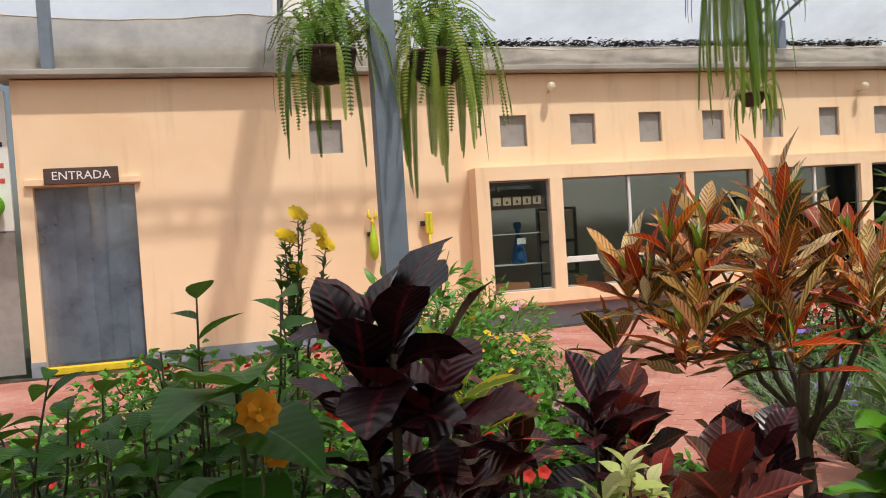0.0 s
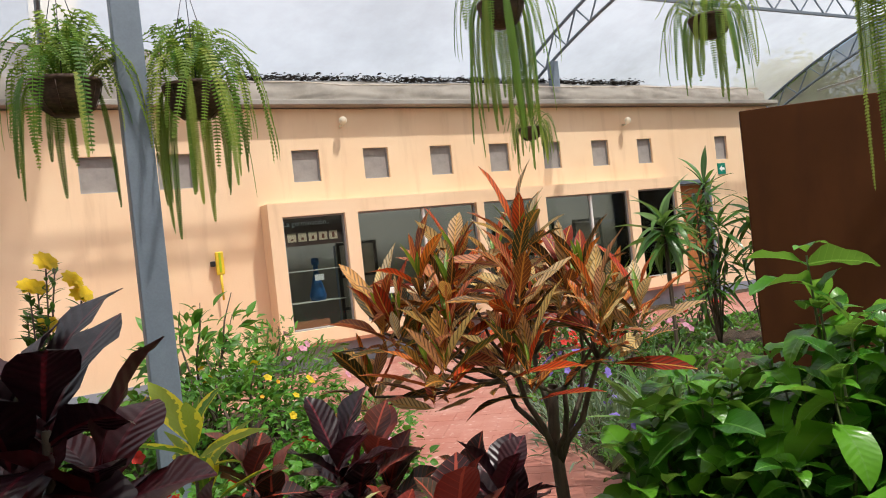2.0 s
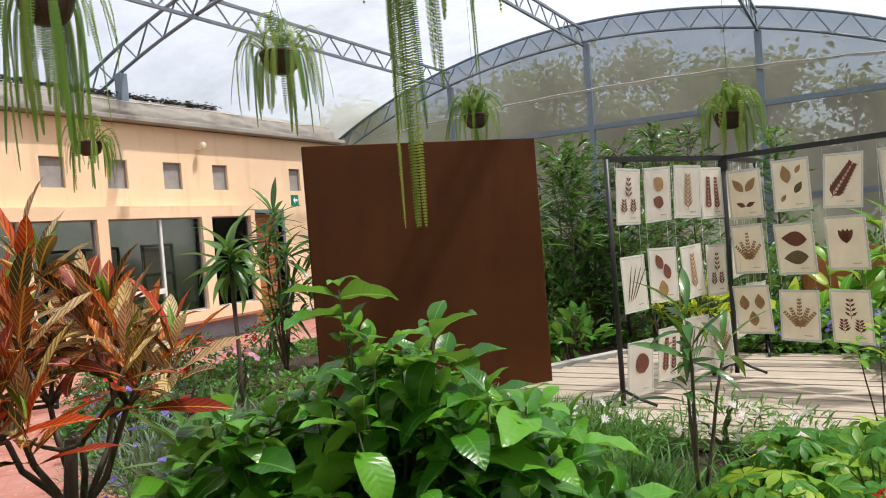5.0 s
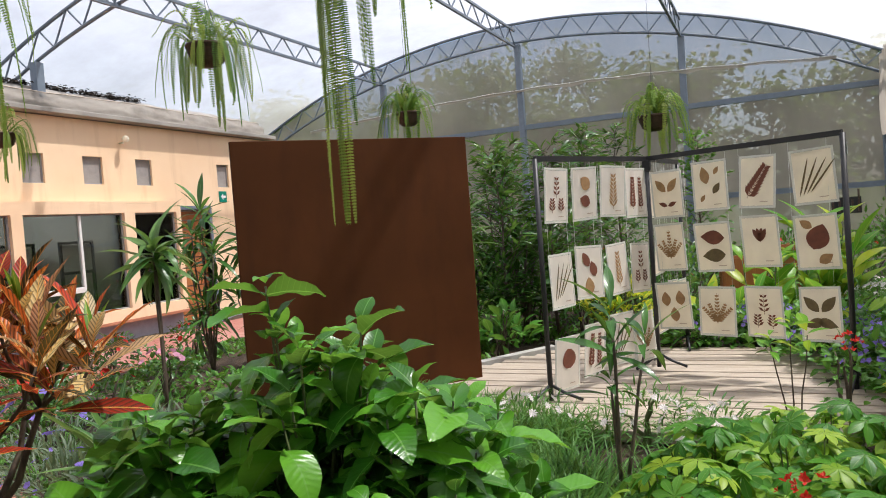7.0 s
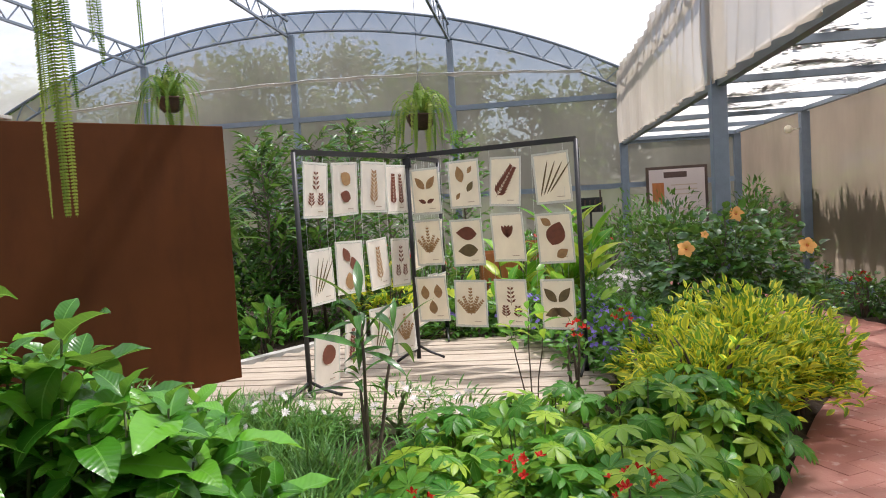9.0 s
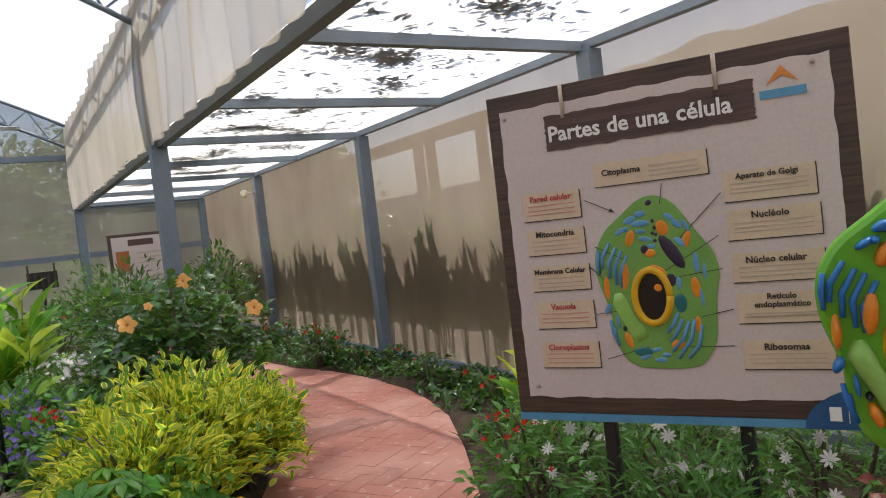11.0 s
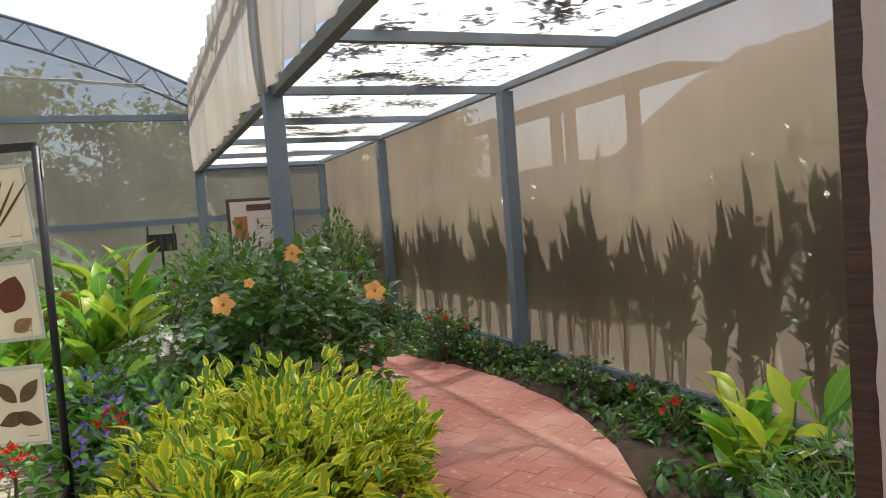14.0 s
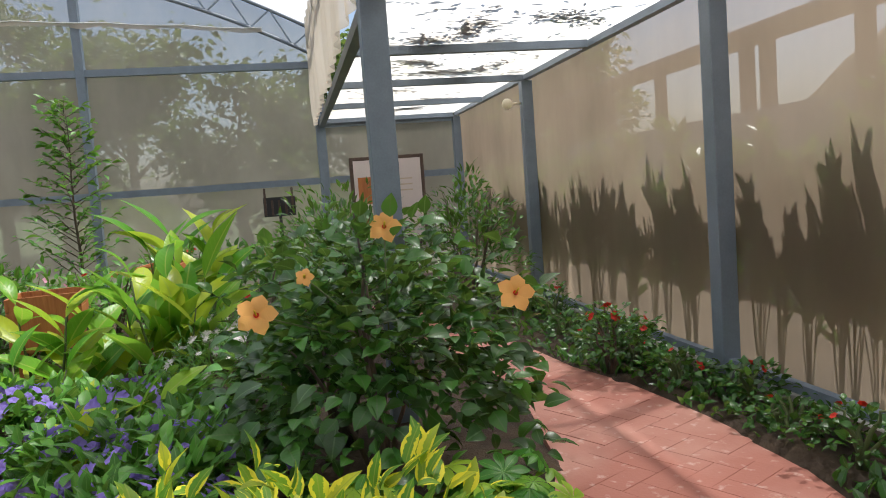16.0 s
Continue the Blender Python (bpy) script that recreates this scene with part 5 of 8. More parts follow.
CELL = [(0.02, 1.0), (0.22, 0.97), (0.42, 0.86), (0.60, 0.66), (0.80, 0.45), (0.95, 0.28), (1.0, 0.05), (0.92, -0.2), (0.90, -0.45), (0.84, -0.72), (0.62, -0.95), (0.3, -1.0), (0.0, -1.0), (-0.4, -0.98), (-0.66, -0.85),
        (-0.78, -0.6), (-0.82, -0.3), (-0.95, -0.02), (-1.0, 0.2), (-0.96, 0.42), (-0.78, 0.64), (-0.5, 0.80), (-0.22, 0.95)]


def blob(cx, cz, rx, rz, ang=0.0, depth=0.3, seg=12):
    """A low oval dome facing -y."""
    v, f = [], []
    for k, (s, d) in enumerate(((1.0, 0.0), (0.92, 0.6), (0.6, 0.92), (0.05, 1.0))):
        for q in range(seg):
            a = 2 * math.pi * q / seg
            x, z = rx * s * math.cos(a), rz * s * math.sin(a)
            v.append((cx + x * math.cos(ang) - z * math.sin(ang), -depth * d, cz + x * math.sin(ang) + z * math.cos(ang)))
    for k in range(3):
        for q in range(seg):
            p = (q + 1) % seg
            f.append((k * seg + q, k * seg + p, (k + 1) * seg + p, (k + 1) * seg + q))
    f.append(tuple(range(3 * seg, 4 * seg)))
    return v, f


def ring(cx, cz, rx, rz, thick, seg=28):
    pts = [(cx + rx * math.cos(2 * math.pi * k / seg), 0, cz + rz * math.sin(2 * math.pi * k / seg)) for k in range(seg + 1)]
    return tube(pts, thick, 8)


def cell_parts(parent, W, H, deep, body_mat, m0, blue="cell_blue"):
    """Body and organelles of the cell, W and H its half sizes, deep its relief."""
    n = len(CELL)
    sm = []
    for k in range(n):
        p0, p1, p2, p3 = [Vector((*CELL[(k + i) % n], 0)) for i in (-1, 0, 1, 2)]
        for t in (0, 0.33, 0.66):
            sm.append(0.5 * ((2 * p1) + (p2 - p0) * t + (2 * p0 - 5 * p1 + 4 * p2 - p3) * t * t + (3 * p1 - p0 - 3 * p2 + p3) * t ** 3))
    v, f, k = [], [], len(sm)
    for s, d in ((1.0, -0.5), (1.0, 0.35), (0.985, 0.75), (0.94, 1.0)):
        v += [(p.x * W * s, -deep * d, p.y * H * s) for p in sm]
    for lvl in range(3):
        f += [(lvl * k + i, lvl * k + (i + 1) % k, (lvl + 1) * k + (i + 1) % k, (lvl + 1) * k + i) for i in range(k)]
    f.append(tuple(range(3 * k, 4 * k)))
    f.append(tuple(range(k))[::-1])
    part("body", mesh_from("body", v, f), body_mat, parent, m=m0)
    top = m0 @ Matrix.Translation((0, -deep, 0))
    e = deep * 0.9

    def many(name, mat, rows):
        for (cx, cz, rx, rz, ang) in rows:
            part(name, mesh_from(name, *blob(cx * W, cz * H, rx * W, rz * H, ang, e), smooth=True), M[mat], parent, m=top)

    def worms(rows, thick=0.035):
        for run in rows:
            part("tubule", tubes_mesh("tubule", [([(x * W, -e * 0.3, z * H) for x, z in run], [thick * W * 0.75] + [thick * W] * (len(run) - 2) + [thick * W * 0.75])], 8), M[blue], parent, m=top)

    many("mitochondrion", "cell_orange", [(-0.36, 0.53, 0.07, 0.10, -0.35), (-0.52, 0.1, 0.08, 0.17, -0.1), (-0.84, -0.03, 0.05, 0.14, 0), (0.18, 0.62, 0.10, 0.09, 0.3), (0.05, 0.14, 0.15, 0.045, -0.55), (0.62, -0.08, 0.07, 0.12, 0.1), (0.55, 0.47, 0.06, 0.10, -0.3), (-0.55, -0.66, 0.06, 0.10, 0.3), (0.25, -0.72, 0.11, 0.05, 0.25), (0.6, -0.5, 0.05, 0.1, 0), (-0.05, 0.34, 0.09, 0.05, 0)])
    many("droplet", blue, [(-0.52, 0.62, 0.10, 0.03, 0.6), (-0.42, 0.64, 0.05, 0.03, 0.9), (0.30, 0.74, 0.09, 0.03, -0.6), (0.56, 0.62, 0.03, 0.08, 0.4), (0.78, 0.1, 0.03, 0.09, 0), (0.70, -0.2, 0.03, 0.1, 0.1), (-0.70, -0.44, 0.03, 0.09, 0.1), (-0.1, -0.78, 0.09, 0.025, 0.2), (0.05, -0.84, 0.08, 0.025, 0), (-0.16, 0.80, 0.10, 0.04, 0.1), (-0.34, 0.74, 0.11, 0.04, 0.4), (-0.17, 0.69, 0.16, 0.04, 0), (-0.18, 0.60, 0.09, 0.025, 0), (-0.11, 0.51, 0.11, 0.03, -0.2), (-0.02, 0.42, 0.07, 0.03, 0), (0.42, 0.65, 0.11, 0.04, -0.7), (0.45, 0.44, 0.12, 0.04, -0.7), (0.66, 0.2, 0.05, 0.12, 0), (0.36, -0.02, 0.04, 0.08, 0), (-0.85, -0.28, 0.05, 0.07, -0.5), (-0.3, -0.86, 0.1, 0.03, 0.3), (-0.05, -0.9, 0.1, 0.03, 0)])
    many("ribosome", "cell_purple", [(0.0, 0.92, 0.055, 0.03, 0.5), (0.04, 0.71, 0.03, 0.025, 0), (0.06, 0.63, 0.03, 0.025, 0), (0.02, 0.57, 0.03, 0.022, 0), (0.07, 0.55, 0.03, 0.02, 0), (0.05, 0.48, 0.03, 0.02, 0), (-0.14, 0.39, 0.065, 0.05, 0), (0.24, 0.02, 0.085, 0.075, 0), (-0.6, -0.52, 0.035, 0.03, 0)])
    many("golgi_body", "cell_purple", [(0.30, 0.34, 0.11, 0.23, 0.55), (0.24, 0.42, 0.07, 0.10, 0.55), (0.36, 0.24, 0.07, 0.10, 0.55)])
    many("chloroplast", "cell_teal", [(0.36, -0.25, 0.10, 0.11, 0), (-0.32, -0.80, 0.16, 0.055, 0)])
    sac = tube([(x * W, 0, z * H) for x, z in ((-0.66, -0.10), (-0.64, -0.2), (-0.57, -0.34), (-0.48, -0.46), (-0.38, -0.56), (-0.30, -0.66))], [0.06 * W, 0.13 * W, 0.12 * W, 0.115 * W, 0.15 * W, 0.10 * W], 14)
    part("vacuole", mesh_from("vacuole", [(v[0], v[1] * e / (0.13 * W), v[2]) for v in sac[0]], sac[1], smooth=True), M["cell_pale"], parent, m=top)
    worms([[(-0.44, 0.34), (-0.58, 0.14), (-0.58, -0.04)], [(0.30, -0.36), (0.20, -0.5), (0.10, -0.58)], [(-0.92, 0.42), (-0.95, 0.28), (-0.94, 0.14)], [(-0.72, 0.50), (-0.86, 0.34), (-0.88, 0.2)], [(-0.62, 0.44), (-0.76, 0.26), (-0.77, 0.08)], [(-0.53, 0.40), (-0.67, 0.2), (-0.66, 0.0)], [(-0.83, -0.42), (-0.80, -0.56), (-0.72, -0.72)], [(-0.78, -0.50), (-0.76, -0.62)],
           [(0.36, -0.43), (0.26, -0.58), (0.14, -0.68)], [(0.46, -0.46), (0.34, -0.66), (0.15, -0.80)], [(0.55, -0.44), (0.46, -0.68), (0.24, -0.88)], [(0.66, -0.5), (0.58, -0.74), (0.4, -0.88)]])
    part("nucleus", mesh_from("nucleus", *blob(-0.09 * W, -0.16 * H, 0.27 * W, 0.30 * H, 0.12, e * 0.25, 24), smooth=True), M["cell_black"], parent, m=top)
    part("nucleus_rim", mesh_from("nucleus_rim", *ring(-0.09 * W, -0.16 * H, 0.29 * W, 0.31 * H, 0.062 * W), smooth=True), M["cell_yellow"], parent, m=top)
    part("nucleolus", mesh_from("nucleolus", *blob(0.02 * W, -0.06 * H, 0.07 * W, 0.045 * H, -0.4, e * 0.9), smooth=True), M["cell_orange"], parent, m=top)


cell_parts(cs, 0.186, (bz(965, 357) - bz(965, 722)) / 2, 0.0022, M["cell_print"], pose(bx(962), -0.006, (bz(965, 357) + bz(965, 722)) / 2), "print_blue")
cm = thing("cell_model", "glossy green relief model of a plant cell on a post", "model", (0, 0, 0))
cm.matrix_basis = Matrix.Translation((1.755, -1.392, 0)) @ pose(0, 0, 0, 0, 0, math.degrees(math.atan2(dirn.y, dirn.x)) + 4)
cell_parts(cm, 0.20, 0.275, 0.03, M["cell_green"], pose(0.0, 0, 0.95))
part("post", box(-0.03, 0.03, 0.02, 0.06, 0, 0.9, 0.004), M["black"], cm)

# ---- far sign, feeder, planter boxes, aisle lamp ----
fs = thing("far_board", "printed board with a brown jar picture in a dark frame", "board", (FARX - 0.12, -1.92, 0))
part("panel", box(-0.02, 0.02, -0.52, 0.52, 0.45, 1.70, 0.004), M["boardwood"], fs)
part("face", box(-0.024, -0.021, -0.47, 0.47, 0.50, 1.65), M["board"], fs)
part("title_bar", box(-0.028, -0.025, -0.17, 0.22, 1.50, 1.60), M["signwood"], fs)
part("jar_picture", box(-0.028, -0.025, 0.22, 0.42, 1.05, 1.42, 0.001), M["orangewood"], fs)
for z in (1.36, 1.28, 1.20, 0.95, 0.88):
    part("text_line", box(-0.028, -0.025, -0.34, 0.10, z, z + 0.02), M["ink_grey"], fs)
part("small_picture", box(-0.028, -0.025, -0.1, 0.15, 0.55, 0.75), M["orangewood"], fs)
for y in (-0.4, 0.4):
    part("leg", box(0.021, 0.05, y - 0.02, y + 0.02, 0, 1.5), M["black"], fs)
fd = thing("toothed_rack", "small black slatted rack on a post against the netting", "rack", (FARX - 0.2, -0.42, 0))
part("back", box(-0.01, 0.01, -0.21, 0.21, 0.98, 1.24), M["black"], fd)
for k in range(5):
    part("prong", box(-0.03, -0.012, -0.19 + k * 0.09, -0.16 + k * 0.09, 1.0, 1.36 if k % 4 == 0 else 1.2), M["boardwood"], fd)
part("post", box(0.011, 0.04, -0.02, 0.02, 0, 1.2), M["black"], fd)


def planter(x, y, w, d, h, z, turn):
    p = thing("planter_box", "square orange-stained wooden planter box", "planter", (0, 0, 0), "planter boxes")
    p.matrix_basis = pose(x, y, 0, 0, 0, turn)
    for k in range(4):
        part("board", box(-w / 2, w / 2, -d / 2, -d / 2 + 0.02, z + k * h / 4 + 0.002, z + (k + 1) * h / 4 - 0.002, 0.002), M["orangewood"], p)
        part("board", box(-w / 2, w / 2, d / 2 - 0.02, d / 2, z + k * h / 4 + 0.002, z + (k + 1) * h / 4 - 0.002, 0.002), M["orangewood"], p)
    part("side", box(-w / 2, -w / 2 + 0.02, -d / 2 + 0.021, d / 2 - 0.021, z, z + h), M["orangewood"], p)
    part("side", box(w / 2 - 0.02, w / 2, -d / 2 + 0.021, d / 2 - 0.021, z, z + h), M["orangewood"], p)
    part("soil", box(-w / 2 + 0.021, w / 2 - 0.021, -d / 2 + 0.021, d / 2 - 0.021, z, z + h - 0.04), M["soil"], p)
    for a in (-1, 1):
        for b in (-1, 1):
            part("leg", box(a * (w / 2 - 0.05) - 0.02, a * (w / 2 - 0.05) + 0.02, b * (d / 2 - 0.05) - 0.02, b * (d / 2 - 0.05) + 0.02, 0, z), M["orangewood"], p)


planter(8.75, 0.98, 0.42, 0.42, 0.34, 0.38, 8)
planter(10.4, 0.55, 0.42, 0.36, 0.30, 0.42, -6)
lm = thing("aisle_lamp", "small white globe lamp on a bracket on the column", "lamp", (10.78, AISLE + 0.06, 1.98))
part("bracket", tubes_mesh("bracket", [([(0, 0, 0), (0, 0.10, 0)], 0.012)], 8), M["cream"], lm)
b_ = bmesh.new()
bmesh.ops.create_uvsphere(b_, u_segments=14, v_segments=8, radius=0.055)
part("globe", b_, M["cream"], lm, m=pose(0, 0.14, 0))

# ---- plants ----


def curve_pts(p, q, sag=0.0, n=5, jitter=0.0, rr=RNG):
    p, q = Vector(p), Vector(q)
    out = []
    for k in range(n + 1):
        t = k / n
        v = p.lerp(q, t) + Vector((0, 0, sag * 4 * t * (1 - t)))
        if 0 < k < n and jitter:
            v += Vector([rr.uniform(-jitter, jitter) for _ in range(3)])
        out.append(v)
    return out


def petals(radius, n, width=0.9, el=0.5, bend=0.6):
    """One flower of n petals facing up."""
    V, F, U = [], [], []
    g = leaf_geo(radius, radius * width, bend, 0.15, 4, peak=0.6)
    for k in range(n):
        m = aim((0, 0, 0), 2 * math.pi * k / n, el)
        o = len(V)
        V += [tuple(m @ Vector(v)) for v in g[0]]
        F += [tuple(i + o for i in f) for f in g[1]]
        U += list(g[2])
    return V, F, U


def tilt(at, az, el, s=1.0):
    """Pose of a flower that faces azimuth az, elevation el."""
    d = Vector((math.cos(az) * math.cos(el), math.sin(az) * math.cos(el), math.sin(el)))
    return Matrix.Translation(at) @ d.to_track_quat("Z", "Y").to_matrix().to_4x4() @ Matrix.Scale(s, 4)


def bush(name, label, at, rad, n, leaf, mat, seed, flowers=(), singles=0, single_mat=None, up=0.25, lump=0.45, category="shrub", group="", inner=0.45, branches=9, low=-0.2, hang=0.0, wave=0.0):
    """A leafy shrub: branches, foliage of many leaves on an uneven dome, the outer ones as single leaves, and blossoms."""
    rr = random.Random(seed)
    b = thing(name, label, category, at, group)
    rx, ry, rz = rad
    runs = []
    for k in range(branches):
        a = rr.uniform(0, 6.28)
        e = (rx * 0.7 * math.cos(a) * rr.uniform(0.2, 1), ry * 0.7 * math.sin(a) * rr.uniform(0.2, 1), rz * rr.uniform(0.55, 1.3))
        runs.append((curve_pts((rr.uniform(-0.04, 0.04), rr.uniform(-0.04, 0.04), -0.02), e, 0.06, 5, 0.02, rr), [0.014, 0.012, 0.010, 0.008, 0.006, 0.003]))
    part("stem", tubes_mesh("stem", runs, 5), M["bark"] if rz > 0.3 else M["stem"], b, kind="stuff")
    mats = []
    off = rr.uniform(0, 50)
    while len(mats) < n:
        d = Vector((rr.gauss(0, 1), rr.gauss(0, 1), rr.gauss(0, 1))).normalized()
        if d.z < low:
            continue
        r0 = 1 - inner * rr.random() ** 1.6
        r0 *= 1 - lump * 0.5 + lump * (0.5 + noise.noise((d.x * 2.2 + off, d.y * 2.2, d.z * 2.2)))
        p = (d.x * rx * r0, d.y * ry * r0, rz * (0.42 + 0.72 * d.z * r0) + rz * 0.1)
        if p[2] < 0.02:
            continue
        az = math.atan2(d.y, d.x) + rr.gauss(0, 0.7)
        el = math.asin(d.z) * 0.5 + up + rr.gauss(0, 0.4) - hang
        mats.append((aim(p, az, el, rr.gauss(0, 0.5), rr.uniform(0.6, 1.2)), p[2] + 0.4 * (abs(d.x) + abs(d.y)) * rr.random()))
    mats.sort(key=lambda q: -q[1])
    if singles:
        meshes = [leaf_mesh("leaf", leaf[0] * k, leaf[1] * k, bend, 0.3, 7, wave=wave, peak=0.42) for k, bend in ((1.0, 0.7), (0.9, 1.1), (1.1, 0.4))]
        for me in meshes:
            me.materials.append(single_mat)
        for k, (m, _) in enumerate(mats[:singles]):
            part("leaf", meshes[k % 3], single_mat, b, m=m)
    rest = [m for m, _ in mats[singles:]]
    if rest:
        v, f, u = scatter(leaf_geo(leaf[0], leaf[1], 0.7, 0.3, 4, peak=0.42), rest)
        part("foliage", mesh_from("foliage", v, f, u, smooth=True), mat, b, kind="stuff")
    for fname, fmat, count, geo, zlo in flowers:
        fm = []
        for _ in range(count):
            d = Vector((rr.gauss(0, 1), rr.gauss(0, 1), abs(rr.gauss(0, 1)) + zlo)).normalized()
            fm.append(tilt((d.x * rx * 1.02, d.y * ry * 1.02, rz * (0.55 + 0.66 * d.z)), math.atan2(d.y, d.x), 0.4 + 0.9 * d.z * rr.random(), rr.uniform(0.7, 1.25)))
        v, f, u = scatter(geo, fm)
        part(fname, mesh_from(fname, v, f, u, smooth=True), M[fmat], b, kind="stuff")
    return b


FL_SMALL, FL_MED, FL_DAISY = petals(0.018, 5), petals(0.032, 5), petals(0.024, 9, 0.35, 0.15, 0.2)


def frond_mesh(name, path, pinna, width, n):
    """A fern frond: a midrib along path with paired leaflets."""
    pts = [Vector(p) for p in path]
    seg = [0]
    for a, b in zip(pts, pts[1:]):
        seg.append(seg[-1] + (b - a).length)
    V, F = tube(pts, [0.0022] * (len(pts) - 1) + [0.0008], 3)
    for k in range(n):
        s = seg[-1] * (0.10 + 0.9 * k / n)
        i = max(j for j in range(len(seg) - 1) if seg[j] <= s + 1e-9)
        t = (s - seg[i]) / (seg[i + 1] - seg[i])
        p = pts[i].lerp(pts[i + 1], t)
        d = (pts[i + 1] - pts[i]).normalized()
        q = k / n
        L = pinna * min(1, 0.5 + 2.2 * q) * (1 - q) ** 0.32
        nor = d.cross(Vector((1, 0, 0))).normalized()
        for side in (-1, 1):
            e = Vector((side, 0, 0)) * L + d * L * 0.25 - nor * L * 0.25 * ((k * 7) % 5 / 5 - 0.2)
            h = d * width * 0.5
            o = len(V)
            V += [p - h * 0.6, p + h, p + e * 0.6 + h * 1.1, p + e, p + e * 0.6 - h * 0.7]
            F += [(o, o + 1, o + 2, o + 3, o + 4)]
    return mesh_from(name, V, F, [(0.5, 0.5)] * len(V))


def arc(out, rise, drop, n=8):
    """A frond's line: up and out from the crown, then hanging down."""
    return [(0, out * (1 - (1 - t / n) ** 2.6), rise * math.sin(min(1, 1.4 * t / n) * math.pi) - drop * (t / n) ** 1.7) for t in range(n + 1)]


FRONDS = [frond_mesh("frond", arc(0.28, 0.17, 0.05, 10), 0.030, 0.0095, 26), frond_mesh("frond", arc(0.24, 0.15, 0.34, 12), 0.029, 0.0092, 36), frond_mesh("frond", arc(0.13, 0.07, 0.60, 14), 0.025, 0.0095, 66),
          frond_mesh("frond", arc(0.07, 0.03, 1.28, 18), 0.029, 0.0090, 96), frond_mesh("frond", arc(0.13, 0.28, -0.06, 10), 0.028, 0.0095, 26)]
for me in FRONDS:
    me.materials.append(M["fern"])
BASKET = revolve("basket", [(0.001, -0.14), (0.07, -0.135), (0.115, -0.10), (0.14, -0.04), (0.148, 0.0), (0.158, 0.006), (0.158, 0.024), (0.14, 0.024), (0.13, 0.0), (0.001, -0.01)], 18)
BASKET.materials.append(M["basket"])


def hanging_fern(at, scale, n_up, n_mid, n_long, long_scale, seed, label, hang_z, extra=()):
    rr = random.Random(seed)
    h = thing("hanging_fern", label, "hanging plant", at, "hanging ferns")
    pot = part("basket", BASKET, M["basket"], h, "dark brown fibre basket", pose(0, 0, 0) @ Matrix.Scale(scale, 4))
    for k in range(10):
        a = k * 0.628
        part("rib", tubes_mesh("rib", [([(r0 * math.cos(a), r0 * math.sin(a), z0) for r0, z0 in ((0.07, -0.138), (0.118, -0.102), (0.143, -0.04), (0.152, 0.0))], 0.003)], 4), M["basket"], pot)
    top = hang_z - at[2]
    for k in range(3):
        a = k * 2.094 + 0.4
        part("wire", tubes_mesh("wire", [([(0.15 * scale * math.cos(a), 0.15 * scale * math.sin(a), 0.02), (0, 0, min(0.55, top))], 0.0025)], 4), M["black"], h)
    if top > 0.56:
        part("wire", tubes_mesh("wire", [([(0, 0, 0.55), (0, 0, top)], 0.0025)], 4), M["black"], h)
    for kind, count in ((0, n_up), (1, n_mid), (2, n_long), (4, n_up // 2)):
        for k in range(count):
            a = rr.uniform(0, 6.28)
            rim = {0: 0.04, 1: 0.09, 2: 0.12, 4: 0.02}[kind] * scale
            el = {0: rr.uniform(-0.1, 0.7), 1: rr.uniform(-0.12, 0.12), 2: rr.uniform(-0.10, 0.06), 4: rr.uniform(0.0, 0.5)}[kind]
            s = scale * rr.uniform(0.7, 1.25) * (long_scale if kind == 2 else 1)
            sx = scale * rr.uniform(0.9, 1.2) / s if kind == 2 else 1
            part("frond", FRONDS[kind], M["fern"], h, m=aim((rim * math.cos(a), rim * math.sin(a), 0.02), a, el, rr.gauss(0, {0: 0.25, 1: 0.10, 2: 0.03, 4: 0.25}[kind]), 1) @ Matrix.Diagonal((s * sx, scale * rr.uniform(0.7, 1.2) if kind == 2 else s, s, 1)))
    for a, s in extra:
        part("frond", FRONDS[3], M["fern"], h, m=aim((0.13 * math.cos(a), 0.13 * math.sin(a), 0.02), a, 0.0, rr.gauss(0, 0.02), 1) @ Matrix.Diagonal((1.0, 1.0, s * 0.52, 1)))
    return h


def top_at(y):
    return arch_z(y, CREST) + 0.09


FERN_LABEL = "lush green fern spilling from a brown hanging basket"
hanging_fern((0.60, 4.50, 2.20), 1.0, 40, 26, 9, 0.80, 1, FERN_LABEL + " on the column", top_at(4.5))
hanging_fern((1.17, 4.44, 2.17), 1.0, 40, 24, 20, 1.0, 2, FERN_LABEL + " on the column", top_at(4.4))
hanging_fern((3.46, 5.02, 2.93), 1.1, 14, 16, 24, 1.35, 3, "fern with long trailing fronds in a hanging basket", top_at(5.0))
hanging_fern((5.60, 7.75, 2.52), 0.9, 12, 20, 18, 0.8, 4, "dull green trailing plant in a small hanging basket", top_at(7.7))
hanging_fern((5.86, 5.24, 3.03), 1.2, 12, 30, 14, 0.85, 5, "arching fern drooping from a hanging basket", top_at(5.2))
hanging_fern((3.42, 2.26, 2.62), 1.0, 16, 14, 4, 0.6, 6, "fern with very long trailing fronds in a hanging basket", top_at(2.2), [(2.9 + 0.10 * (k * 3 % 7 - 3), 2.0 - 0.12 * (k * 5 % 10)) for k in range(10)] + [(-0.9, 1.1), (-0.8, 1.0), (0.4, 1.05), (0.5, 0.9), (1.6, 1.0), (1.7, 0.85)])
hanging_fern((10.55, 5.58, 2.98), 1.25, 40, 30, 0, 1.0, 7, "bright spider plant in a hanging basket", top_at(5.6))
hanging_fern((9.60, 1.88, 2.36), 1.15, 36, 34, 4, 0.7, 8, "bright spider plant in a hanging basket", top_at(1.9))


